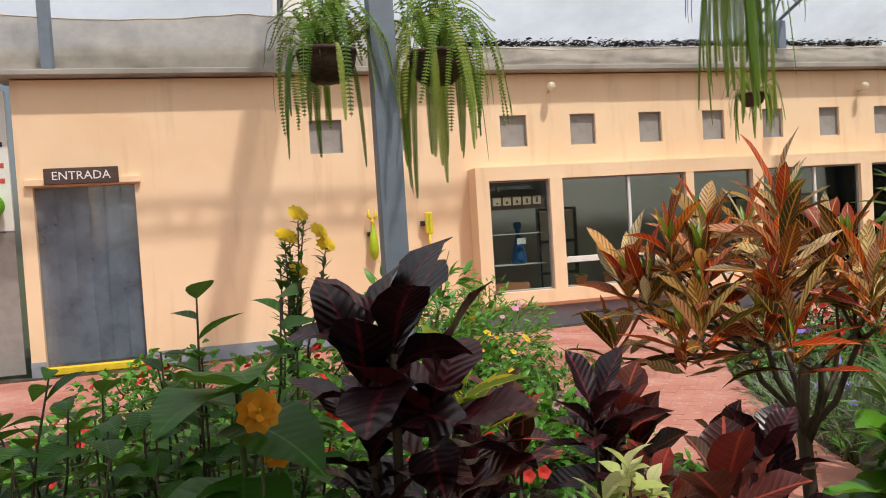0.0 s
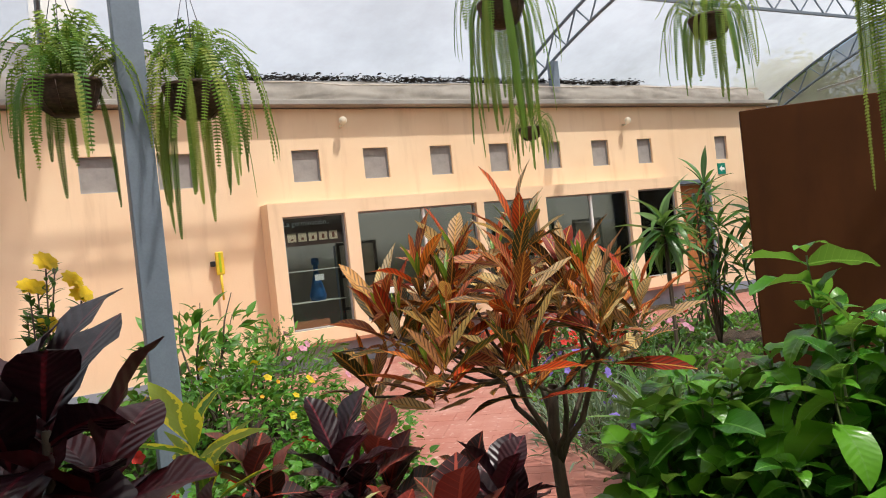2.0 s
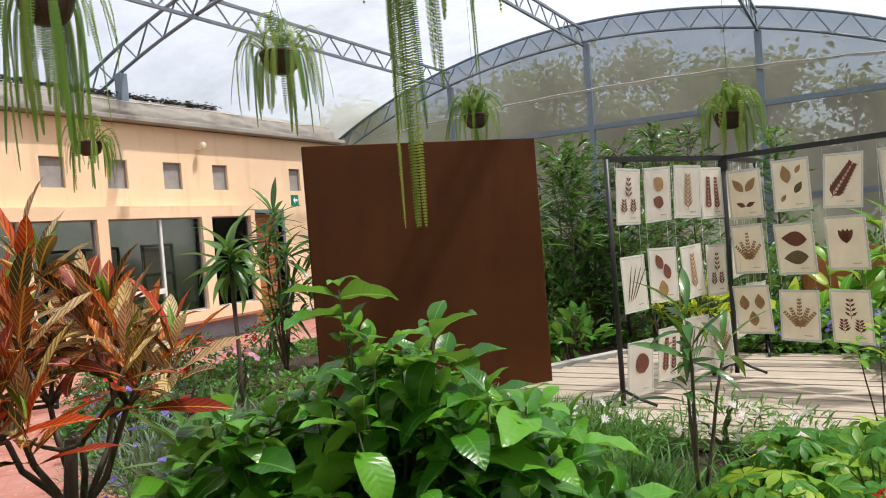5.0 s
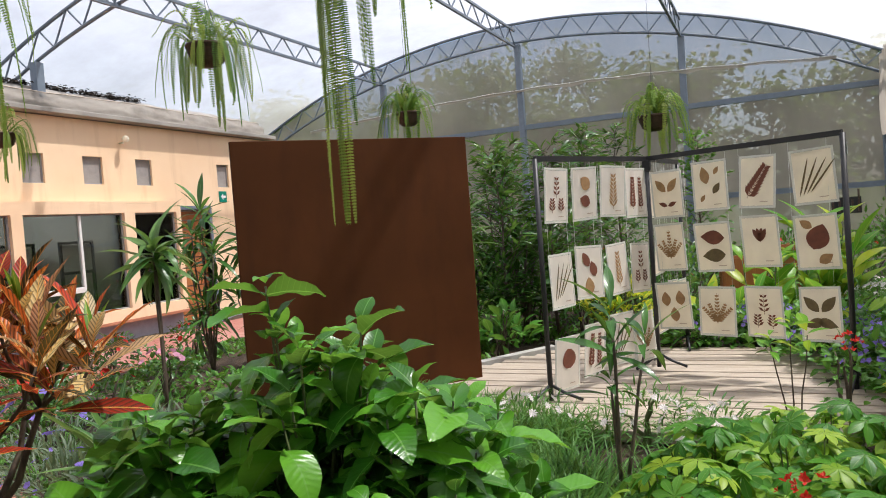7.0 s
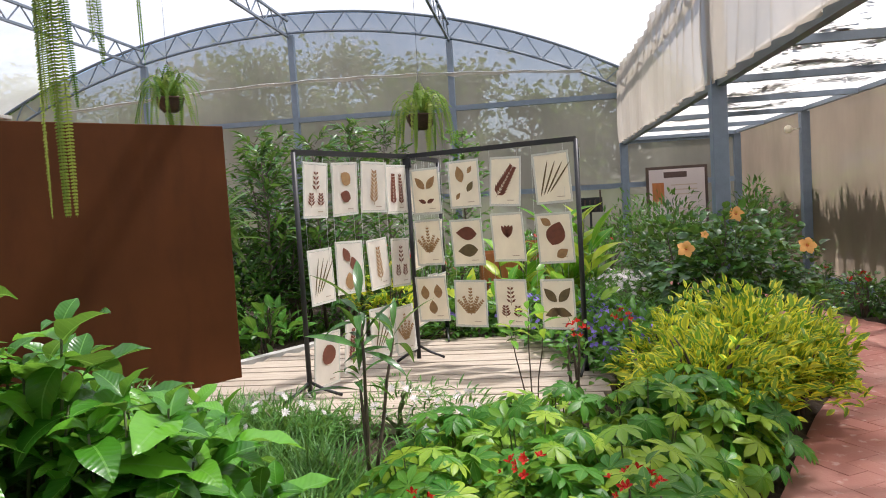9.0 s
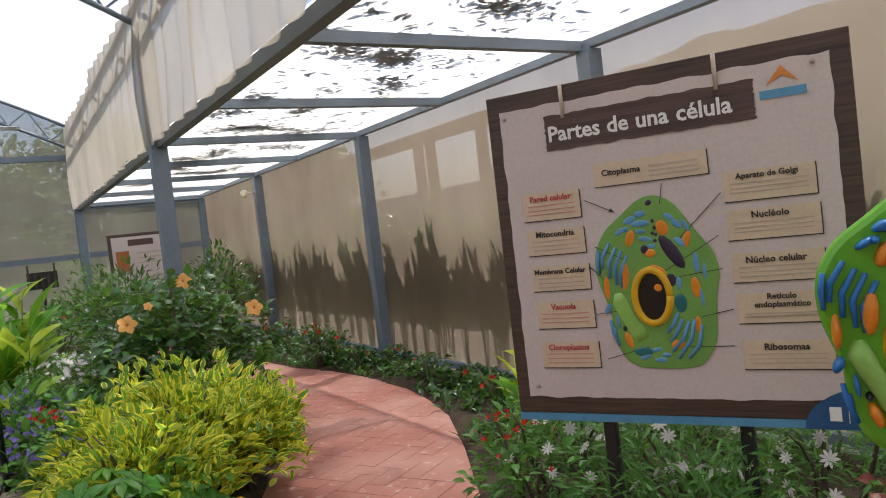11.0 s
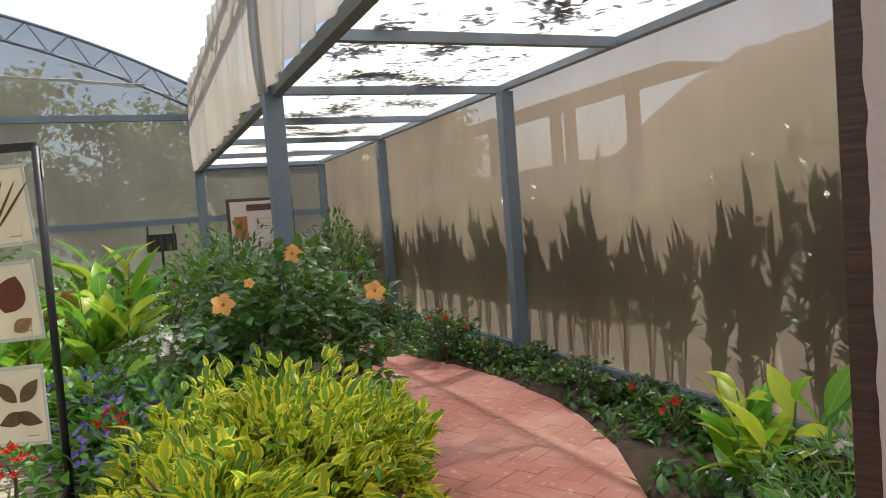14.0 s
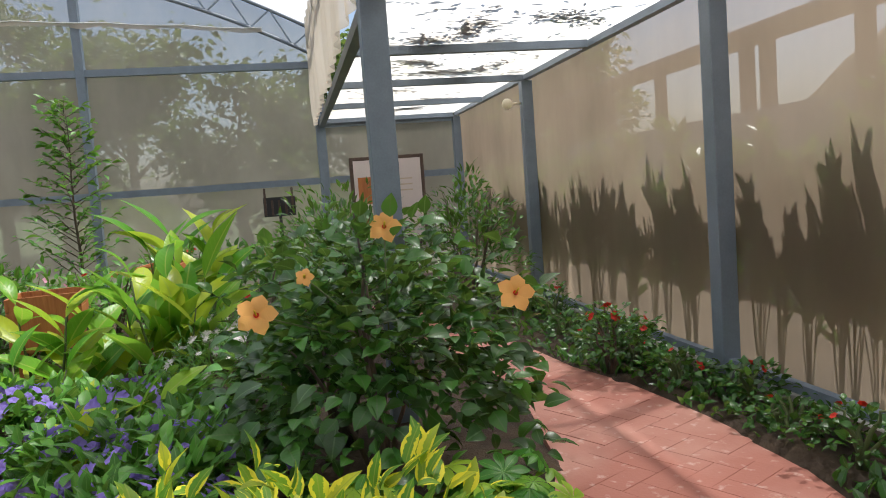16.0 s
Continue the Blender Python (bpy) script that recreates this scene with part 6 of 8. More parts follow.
def croton_tree():
    rr = random.Random(21)
    c = thing("croton_tree", "croton shrub with striped red, orange and yellow leaves", "shrub", (1.87, 2.67, 0))
    heads = []
    for k in range(34):
        a = k * 2.4 + rr.uniform(-0.3, 0.3)
        rad = 0.05 + 0.39 * math.sqrt((k + 0.5) / 34)
        heads.append(Vector((rad * math.cos(a) * 1.1 - 0.14, rad * math.sin(a) * 0.95 + 0.04, 1.23 - 0.32 * (rad / 0.42) ** 2 + rr.uniform(-0.12, 0.08))))
    runs = [([(0, 0, -0.05), (0.005, 0, 0.3), (-0.01, 0.01, 0.6), (0.0, 0.0, 0.78)], [0.028, 0.024, 0.021, 0.017])]
    forks = [Vector((0.16 * math.cos(a), 0.16 * math.sin(a), 0.80 + 0.06 * (i % 2))) for i, a in enumerate((0.2, 1.3, 2.4, 3.3, 4.3, 5.4))]
    for f in forks:
        runs.append((curve_pts((0, 0, 0.52 + rr.uniform(0, 0.12)), f, -0.03, 4, 0.012, rr), [0.013, 0.011, 0.010, 0.009, 0.008]))
    for h in heads:
        f = min(forks, key=lambda q: (q - h).length)
        runs.append((curve_pts(f, h, -0.02, 3, 0.012, rr), [0.007, 0.006, 0.005, 0.004]))
    part("trunk", tubes_mesh("trunk", runs, 7), M["bark"], c)
    meshes = [leaf_mesh("leaf", L, W, b, 0.35, 8, wave=0.05, peak=0.6, tip=0.85) for L, W, b in ((0.23, 0.048, 0.5), (0.19, 0.052, 0.9), (0.25, 0.049, 0.35), (0.17, 0.046, -0.35))]
    dark = [me.copy() for me in meshes]
    for me in dark:
        me.materials.append(M["croton_dark"])
    young = leaf_mesh("young_leaf", 0.13, 0.022, 0.2, 0.4, 6)
    for me in meshes:
        me.materials.append(M["croton"])
    young.materials.append(M["croton_new"])
    for h in heads:
        n = rr.randint(11, 15)
        for k in range(n):
            t = k / n
            a = k * 2.4 + rr.uniform(-0.3, 0.3)
            el = 1.40 - 1.35 * t + rr.uniform(-0.2, 0.2)
            old = rr.random() < 0.22 + 0.34 * t
            part("leaf", (dark if old else meshes)[rr.randrange(4)], M["croton_dark" if old else "croton"], c, m=aim(h + Vector((0, 0, 0.05 - 0.12 * t)), a, el, rr.gauss(0, 0.35), rr.uniform(0.7, 1.1)))
        for k in range(2):
            part("young_leaf", young, M["croton_new"], c, m=aim(h + Vector((0, 0, 0.05)), k * 2 + rr.uniform(0, 6), 1.15, 0, rr.uniform(0.7, 1.1)))


croton_tree()


def rosette(name, label, at, heads, leaf, mat, seed, count=(9, 12), el=(1.35, -0.2), bend=0.6, stem=0.012, category="shrub", group="", peak=0.5, wave=0.02, fold=0.3, tip=1.0):
    """A plant of leaf rosettes on stems; heads are places above the base."""
    rr = random.Random(seed)
    p = thing(name, label, category, at, group)
    for h in heads:
        part("stem", tubes_mesh("stem", [(curve_pts((0, 0, -0.03), h, 0, 4, 0.01, rr), [stem, stem * 0.9, stem * 0.8, stem * 0.7, stem * 0.5])], 6), M["bark"], p)
    meshes = [leaf_mesh("leaf", leaf[0] * s, leaf[1] * s, bend * b, fold, 8, wave=wave, peak=peak, tip=tip) for s, b in ((1, 1), (0.88, 1.5), (1.08, 0.6))]
    for me in meshes:
        me.materials.append(M[mat])
    for h in heads:
        n = rr.randint(*count)
        for k in range(n):
            t = k / n
            part("leaf", meshes[rr.randrange(3)], M[mat], p, m=aim(Vector(h) + Vector((0, 0, 0.04 - 0.10 * t)), k * 2.4 + rr.uniform(-0.35, 0.35), el[0] + (el[1] - el[0]) * t + rr.uniform(-0.2, 0.2), rr.gauss(0, 0.3), rr.uniform(0.75, 1.12)))
    return p


rosette("maroon_croton", "tall dark maroon broad-leaved croton", (0.42, 1.93, 0), [(0.0, 0.0, 1.07), (-0.05, 0.03, 1.0), (0.06, -0.01, 0.95), (-0.05, 0.0, 0.88), (0.06, 0.02, 0.80), (-0.04, -0.03, 0.74), (0.04, -0.03, 0.66), (0.0, 0.02, 0.56)], (0.215, 0.115), "maroon", 31, (7, 9), (1.30, -0.05), 0.6, 0.014, peak=0.6, tip=0.75, fold=0.22, wave=0.06)
for k, (x, y, z, s) in enumerate(((0.88, 2.75, 0.62, 1.0), (1.03, 2.45, 0.68, 1.0), (1.16, 2.55, 0.64, 1.05), (1.14, 2.05, 0.60, 1.0), (1.30, 2.12, 0.62, 1.0), (1.36, 2.35, 0.56, 0.9), (1.12, 2.30, 0.52, 0.9), (0.72, 2.55, 0.52, 0.9))):
    rosette("red_croton", "low croton with dark red-veined leaves", (x, y, 0), [(0, 0, z + 0.05), (0.06, 0.04, z - 0.06)], (0.172 * s, 0.094 * s), "redcroton" if k % 3 != 1 else "maroon", 40 + k, (8, 10), (1.35, 0.0), 0.5, 0.009, group="low crotons", peak=0.62, tip=0.75, wave=0.05)

# shrub with broad veined leaves
BROAD = [leaf_mesh("leaf", L, W, b, f, 9, wave=wv, peak=0.48, tip=0.78) for L, W, b, f, wv in ((0.19, 0.105, 0.8, 0.28, 0.05), (0.17, 0.098, 1.25, 0.22, 0.04), (0.205, 0.108, 0.5, 0.35, 0.06), (0.165, 0.088, 1.6, 0.3, 0.05))]
for me in BROAD:
    me.materials.append(M["bigleaf"])


def broadleaf(at, rad, heads, seed, tall=()):
    """A shrub of many shoots, each ending in crossed pairs of broad drooping leaves."""
    rr = random.Random(seed)
    b = thing("broadleaf_shrub", "lush shrub with broad quilted glossy green leaves", "shrub", at, "broadleaf shrubs")
    rx, ry, rz = rad
    tips = [Vector(p) for p in tall]
    for k in range(heads):
        a, q = k * 2.4 + rr.uniform(-0.4, 0.4), math.sqrt((k + 0.6) / heads)
        tips.append(Vector((rx * q * math.cos(a), ry * q * math.sin(a), rz * (1.08 - 0.62 * q * q) * rr.uniform(0.80, 1.10))))
    runs, deep = [], []
    for p in tips:
        base = Vector((p.x * 0.2, p.y * 0.2, -0.02))
        pts = curve_pts(base, p, 0.0, 4, 0.015, rr)
        runs.append((pts, [0.009, 0.008, 0.007, 0.005, 0.003]))
        out, spin = math.atan2(p.y, p.x), rr.uniform(0, 6.28)
        lean = min(0.5, 0.7 * math.hypot(p.x / rx, p.y / ry))
        for j, (el, size, drop) in enumerate(((1.05, 0.55, -0.01), (0.45, 0.92, 0.025), (-0.05, 1.08, 0.075))):
            for side in (0, math.pi):
                az = spin + j * math.pi / 2 + side + rr.gauss(0, 0.2)
                tip_el = el - lean * (0.5 - 0.8 * math.cos(az - out)) * 0.6 + rr.gauss(0, 0.18)
                part("leaf", BROAD[rr.randrange(4)], M["bigleaf"], b, m=aim(p - Vector((0, 0, drop)), az, tip_el, rr.gauss(0, 0.25), size * rr.uniform(0.8, 1.12)))
        for j in range(9):
            t = rr.uniform(0.35, 0.9)
            n = int(t * 4)
            deep.append(aim(pts[n].lerp(pts[n + 1], t * 4 - n), rr.uniform(0, 6.28), rr.uniform(-0.3, 0.6), rr.gauss(0, 0.3), rr.uniform(0.7, 1.0)))
    part("stem", tubes_mesh("stem", runs, 5), M["stem"], b, kind="stuff")
    v, f, u = scatter(leaf_geo(0.15, 0.085, 0.8, 0.3, 5, peak=0.46), deep)
    part("foliage", mesh_from("foliage", v, f, u, smooth=True), M["midleaf"], b, kind="stuff")


broadleaf((2.35, 1.93, 0), (0.40, 0.40, 0.92), 46, 51, ((-0.02, 0.10, 1.14), (0.0, -0.2, 1.02)))
broadleaf((2.20, 2.32, 0), (0.30, 0.28, 0.80), 38, 52)
broadleaf((2.28, 1.56, 0), (0.34, 0.32, 0.74), 42, 53)
broadleaf((2.62, 1.62, 0), (0.34, 0.32, 0.70), 40, 54)
broadleaf((2.70, 2.02, 0), (0.30, 0.30, 0.74), 34, 55)

# foreground shrubs near the start
for k, (x, y, z, w) in enumerate(((-0.20, 1.95, 1.10, 0.20), (-0.02, 2.18, 1.18, 0.14), (0.14, 2.40, 1.16, 0.18), (-0.40, 2.3, 1.06, 0.25), (0.10, 2.12, 1.0, 0.2), (-0.18, 2.45, 1.0, 0.3), (-0.62, 2.5, 1.05, 0.3), (0.24, 2.7, 1.02, 0.22), (-0.34, 1.9, 1.02, 0.2))):
    rr = random.Random(60 + k)
    b = thing("leafy_shrub", "open shrub of upright stems with oval green leaves", "shrub", (x, y, 0), "entrance shrubs")
    me = [leaf_mesh("leaf", L, W, bd, 0.3, 6, peak=0.45) for L, W, bd in ((0.082, 0.050, 0.6), (0.07, 0.045, 1.0), (0.092, 0.054, 0.35))]
    for q in me:
        q.materials.append(M["shrubleaf"])
    runs = []
    for s in range(5):
        a = rr.uniform(0, 6.28)
        tip = Vector((w * math.cos(a) * rr.random(), w * math.sin(a) * rr.random(), z * rr.uniform(0.72, 1.0)))
        pts = curve_pts((0.02 * math.cos(a), 0.02 * math.sin(a), -0.02), tip, 0, 6, 0.02, rr)
        runs.append((pts, [0.006, 0.006, 0.005, 0.005, 0.004, 0.003, 0.002]))
        for j in range(24):
            t = 0.22 + 0.78 * j / 23
            i = min(int(t * 6), 5)
            p = pts[i].lerp(pts[i + 1], t * 6 - i)
            part("leaf", me[rr.randrange(3)], M["shrubleaf"], b, m=aim(p, j * 2.4 + rr.uniform(-0.4, 0.4), rr.uniform(-0.1, 0.8), rr.gauss(0, 0.3), rr.uniform(0.7, 1.15)))
    more = []
    for s in range(7):
        az = rr.uniform(0, 6.28)
        tip = Vector((1.2 * w * math.cos(az) * rr.random(), 1.2 * w * math.sin(az) * rr.random(), z * rr.uniform(0.55, 0.9)))
        pts = curve_pts((0.03 * math.cos(az), 0.03 * math.sin(az), -0.02), tip, 0, 6, 0.02, rr)
        runs.append((pts, [0.006, 0.006, 0.005, 0.005, 0.004, 0.003, 0.002]))
        for j in range(28):
            t = 0.15 + 0.85 * j / 27
            i = min(int(t * 6), 5)
            more.append(aim(pts[i].lerp(pts[i + 1], t * 6 - i), j * 2.4 + rr.uniform(-0.4, 0.4), rr.uniform(-0.1, 0.7), rr.gauss(0, 0.3), rr.uniform(0.7, 1.2)))
    v, f, u = scatter(leaf_geo(0.08, 0.05, 0.7, 0.3, 5, peak=0.45), more)
    part("foliage", mesh_from("foliage", v, f, u, smooth=True), M["shrubleaves"], b, kind="stuff")
    part("stem", tubes_mesh("stem", runs, 5), M["bark"], b, kind="stuff")
big = thing("large_leaf_plant", "young plant with very large soft green leaves", "plant", (0.16, 1.86, 0))
part("stem", tubes_mesh("stem", [([(0, 0, -0.02), (0.01, 0, 0.5), (0, 0, 1.05)], [0.009, 0.008, 0.005])], 6), M["stem"], big)
lg = leaf_mesh("leaf", 0.19, 0.15, 0.8, 0.2, 10, wave=0.03, peak=0.36, tip=0.85)
lg.materials.append(M["shrubleaf"])
for a, el, z in ((-2.2, 0.3, 1.05), (-0.9, 0.1, 1.0), (2.4, 0.2, 1.03), (0.6, 0.2, 0.97), (-1.6, -0.3, 0.92), (3.3, 0.1, 0.9), (-2.6, -0.1, 0.84), (-0.6, -0.2, 0.82), (-1.5, 0.6, 1.06), (1.5, 0.3, 0.86)):
    part("leaf", lg, M["shrubleaf"], big, m=aim((0, 0, z), a, el, 0.1, 1.0))


def blossom(at, r0, n, mat, label, az, el, stem_to=None, name="hibiscus_flower"):
    f = thing(name, label, "flower", at, name + "s")
    if n > 6:
        v, fa, u = petals(r0 * 0.75, n - 2, 0.9, 0.95, 0.8)
        part("inner_petals", mesh_from("inner_petals", v, fa, u, smooth=True), M[mat], f, m=tilt((0, 0, 0), az + 0.2, el + 0.2))
    v, fa, u = petals(r0 * 1.12, n, 0.80, 0.62, 1.1)
    part("petals", mesh_from("petals", v, fa, u, smooth=True), M[mat], f, m=tilt((0, 0, 0), az, el))
    if mat == "peach":
        part("eye", revolve("eye", [(0.001, r0 * 0.10), (r0 * 0.09, r0 * 0.11), (r0 * 0.14, r0 * 0.14)], 10), M["red"], f, "red flower throat", tilt((0, 0, 0), az, el))
    part("stamen", tubes_mesh("stamen", [([(0, 0, 0), (0, 0, r0 * 0.9)], [0.004, 0.003])], 6), M["yellow"], f, m=tilt((0, 0, 0), az, el))
    q = Vector(stem_to) - Vector(at) if stem_to else Vector((0, 0, -at[2] * 0.4))
    part("stalk", tubes_mesh("stalk", [([(0, 0, 0), q * 0.5 + Vector((0, 0, 0.02)), q], 0.003)], 5), M["stem"], f)


for at, size, label in (((0.19, 1.80, 1.03), 0.033, "large ruffled yellow-orange blossom among the leaves"), ((0.215, 1.82, 0.965), 0.029, "ruffled yellow-orange blossom half hidden by leaves")):
    blossom(at, size, 9, "orange", label, -1.5, 0.3)
for q in ((5.91, -0.47, 0.86), (5.94, -1.28, 0.84), (6.33, -0.92, 1.07), (6.0, -0.62, 0.95)):
    blossom(q, 0.062 if q[2] != 0.95 else 0.03, 5, "peach", "open peach-orange hibiscus flower on the shrub", 3.1, 0.45, (6.3, -0.9, 0.6))
hib = bush("hibiscus_shrub", "dense dark green hibiscus shrub", (6.35, -0.88, 0), (0.62, 0.58, 0.88), 1500, (0.085, 0.06), M["darkleaf"], 71, singles=180, single_mat=M["darkleaf1"], up=0.05, lump=0.5)
bush("hibiscus_shrub", "dense dark green hibiscus shrub", (7.1, -0.75, 0), (0.5, 0.45, 0.85), 900, (0.085, 0.06), M["darkleaf"], 72, lump=0.5)
# gold hedge
for k, (x, y, rx, rz) in enumerate(((4.25, -0.24, 0.36, 0.46), (4.62, -0.50, 0.40, 0.52), (5.0, -0.60, 0.36, 0.50), (4.95, -0.25, 0.34, 0.46), (4.84, -0.84, 0.28, 0.42))):
    bush("gold_shrub", "low shrub with yellow-edged variegated leaves", (x, y, 0), (rx, rx * 0.9, rz), 1100, (0.085, 0.036), M["goldleaf"], 80 + k, singles=150, single_mat=M["goldleaf1"], up=0.5, group="gold hedge", lump=0.85)
WHORL = []
for s, dr in ((1.0, -0.15), (0.85, -0.35), (1.1, 0.1)):
    V, F, U = [], [], []
    g = leaf_geo(0.092 * s, 0.036 * s, 0.5, 0.25, 5, peak=0.6)
    for k in range(8):
        m = aim((0, 0, 0), 2 * math.pi * k / 8, dr)
        o = len(V)
        V += [tuple(m @ Vector(v)) for v in g[0]]
        F += [tuple(i + o for i in f) for f in g[1]]
        U += list(g[2])
    me = mesh_from("leaf_whorl", V, F, U, smooth=True)
    me.materials.append(M["whorl"])
    WHORL.append(me)


def umbrella_shrub(at, rad, n, seed):
    rr = random.Random(seed)
    b = thing("umbrella_shrub", "low umbrella shrub with glossy green and lime leaf whorls", "shrub", at, "umbrella shrubs")
    runs = []
    for k in range(n):
        a, q = rr.uniform(0, 6.28), math.sqrt(rr.random())
        z = rad[2] * (1.0 - 0.55 * q * q) * rr.uniform(0.62, 1.08)
        p = Vector((rad[0] * q * math.cos(a), rad[1] * q * math.sin(a), z))
        part("leaf_whorl", WHORL[rr.randrange(3)], M["whorl"], b, m=tilt(p, a, 1.45 - 0.7 * q + rr.gauss(0, 0.2), rr.uniform(0.75, 1.15)))
        if k % 2 == 0:
            runs.append(([(p.x * 0.25, p.y * 0.25, 0), (p.x * 0.8, p.y * 0.8, z * 0.6), p], [0.006, 0.005, 0.003]))
    part("stem", tubes_mesh("stem", runs, 4), M["stem"], b)


for k, (x, y, rx, rz) in enumerate(((3.10, 0.98, 0.36, 0.44), (3.38, 0.62, 0.38, 0.48), (3.25, 0.24, 0.36, 0.44), (3.62, 0.18, 0.36, 0.52), (3.80, 0.50, 0.34, 0.46), (3.62, 0.95, 0.32, 0.40), (3.95, -0.02, 0.34, 0.52), (3.0, 0.55, 0.3, 0.4), (4.05, 0.75, 0.3, 0.38))):
    umbrella_shrub((x, y, 0), (rx, rx, rz), 62, 90 + k)
for k, (x, y) in enumerate(((3.72, -0.14), (4.02, -0.30))):
    umbrella_shrub((x, y, 0), (0.28, 0.26, 0.44), 50, 105 + k)
for k, (x, y) in enumerate(((5.42, -1.06), (5.70, -1.12), (5.62, -0.70))):
    umbrella_shrub((x, y, 0), (0.34, 0.3, 0.42), 60, 110 + k)
sap = rosette("tall_leafy_shoot", "upright shoot with long narrow green leaves", (3.80, 1.34, 0), [(0, 0, 0.82), (0.02, 0.0, 0.68), (0.0, 0.02, 0.52), (0.12, -0.12, 0.68)], (0.25, 0.04), "darkleaf1", 121, (7, 9), (1.2, -0.1), 0.9, 0.01)
rosette("yellow_sapling", "thin sapling with yellow-green leaves", (4.75, 0.62, 0), [(0, 0, 0.62), (0.1, -0.08, 0.56), (-0.08, 0.1, 0.55)], (0.13, 0.045), "ginger", 122, (5, 7), (0.8, -0.2), 0.7, 0.005)


def ginger(at, n, length, width, seed, label="clump of upright ginger with broad yellow-green leaves", height=0.7):
    rr = random.Random(seed)
    g = thing("ginger_clump", label, "plant", at, "ginger clumps")
    me = [leaf_mesh("leaf", length * s, width * s, b, 0.3, 9, peak=0.45) for s, b in ((1, 0.7), (0.85, 1.1), (1.1, 0.4))]
    for q in me:
        q.materials.append(M["ginger"])
    runs = []
    for k in range(n):
        a = rr.uniform(0, 6.28)
        base = Vector((rr.gauss(0, 0.10), rr.gauss(0, 0.10), -0.02))
        h = height * rr.uniform(0.4, 1.0)
        tip = base + Vector((math.cos(a) * 0.12, math.sin(a) * 0.12, h))
        runs.append((curve_pts(base, tip, 0, 4, 0.01, rr), [0.010, 0.009, 0.008, 0.006, 0.004]))
        for j in range(5):
            t = 0.35 + 0.65 * j / 4
            part("leaf", me[rr.randrange(3)], M["ginger"], g, m=aim(base.lerp(tip, t), a + (j % 2) * 3.1 + rr.gauss(0, 0.3), 0.55 + 0.75 * t * rr.random() + 0.1, rr.gauss(0, 0.4), rr.uniform(0.7, 1.1)))
    part("stem", tubes_mesh("stem", runs, 6), M["stem"], g, kind="stuff")


ginger((8.05, 0.62, 0), 6, 0.40, 0.13, 131, height=0.75)
ginger((8.35, 0.15, 0), 14, 0.44, 0.14, 132, height=0.9)
ginger((9.2, 0.2, 0), 14, 0.46, 0.15, 133, height=1.05)
ginger((7.6, 0.95, 0), 9, 0.36, 0.11, 134, height=0.5)
ginger((4.30, -2.35, 0), 8, 0.30, 0.10, 135, "clump of ginger with broad green leaves by the netting", 0.5)
ginger((6.9, 0.35, 0), 6, 0.28, 0.085, 136, height=0.4)

# violet and daisy beds
for k, (x, y, w, h) in enumerate(((5.9, 0.0, 0.42, 0.32), (6.35, -0.1, 0.45, 0.34), (6.6, 0.3, 0.4, 0.32), (7.2, 0.2, 0.42, 0.34), (7.35, 0.75, 0.4, 0.34), (7.3, 1.3, 0.36, 0.30), (5.5, -0.15, 0.32, 0.28))):
    bush("violet_sage", "low clump of violet-blue flowers over green leaves", (x, y, 0), (w, w, h), 760, (0.095, 0.042), M["midleaf"], 140 + k, flowers=(("blossoms", "violet", 120, petals(0.025, 5), 0.5),), group="violet bed", branches=5, lump=0.7, up=0.4)
for k, (x, y, w, h) in enumerate(((7.75, -0.15, 0.42, 0.42), (8.1, -0.35, 0.4, 0.42), (8.7, -0.1, 0.45, 0.4))):
    bush("daisy_clump", "feathery green clump dotted with white daisies", (x, y, 0), (w, w, h), 700, (0.07, 0.012), M["grasslike"], 150 + k, flowers=(("blossoms", "whitef", 46, petals(0.028, 9, 0.35, 0.15, 0.2), 0.7),), group="daisy beds", branches=5)
for k, (x, y, w, h) in enumerate(((2.75, -1.75, 0.42, 0.46), (2.35, -2.0, 0.42, 0.46), (3.2, -1.62, 0.34, 0.42), (2.0, -2.25, 0.4, 0.44), (2.85, -2.2, 0.4, 0.42), (3.55, -2.0, 0.36, 0.38), (2.45, -1.5, 0.3, 0.38))):
    bush("daisy_clump", "feathery green clump dotted with pale pink daisies", (x, y, 0), (w, w, h), 900, (0.07, 0.012), M["grasslike"], 160 + k, flowers=(("blossoms", "whitef", 22, FL_DAISY, 0.6),), group="daisy beds", branches=5)
for k, (x, y) in enumerate(((3.32, -1.42), (3.1, -1.38))):
    bush("red_salvia", "small plant with bright red flower spikes", (x, y, 0), (0.17, 0.17, 0.42), 130, (0.06, 0.03), M["midleaf"], 170 + k, flowers=(("blossoms", "red", 12, petals(0.018, 4, 0.5, 1.0), 1.4),), group="red salvias", branches=4)
bush("dark_red_groundcover", "low mat of dark red glossy leaves", (1.9, -1.95, 0), (0.26, 0.26, 0.40), 320, (0.05, 0.04), M["redcroton"], 176, branches=4)
# low planting along the netting
xs = [4.75, 5.15, 5.6, 6.05, 6.5, 6.95, 7.4, 7.85, 8.3, 8.8, 9.4, 10.0, 10.6]
for k, x in enumerate(xs):
    y = (-2.70 if x < 7.5 else -2.58) + 0.08 * math.sin(k * 2.3)
    bush("border_rose", "low dark green border plant with a few red flowers", (x, y, 0), (0.26, 0.17, (0.10, 0.16, 0.12, 0.2)[k % 4] if k < 6 else (0.16, 0.26, 0.2)[k % 3]), 200, (0.05, 0.032), M["darkleaf"], 180 + k, flowers=(("blossoms", "red", 3, petals(0.024, 6, 0.9, 0.6), 0.6),), group="border roses", branches=6, lump=0.6)
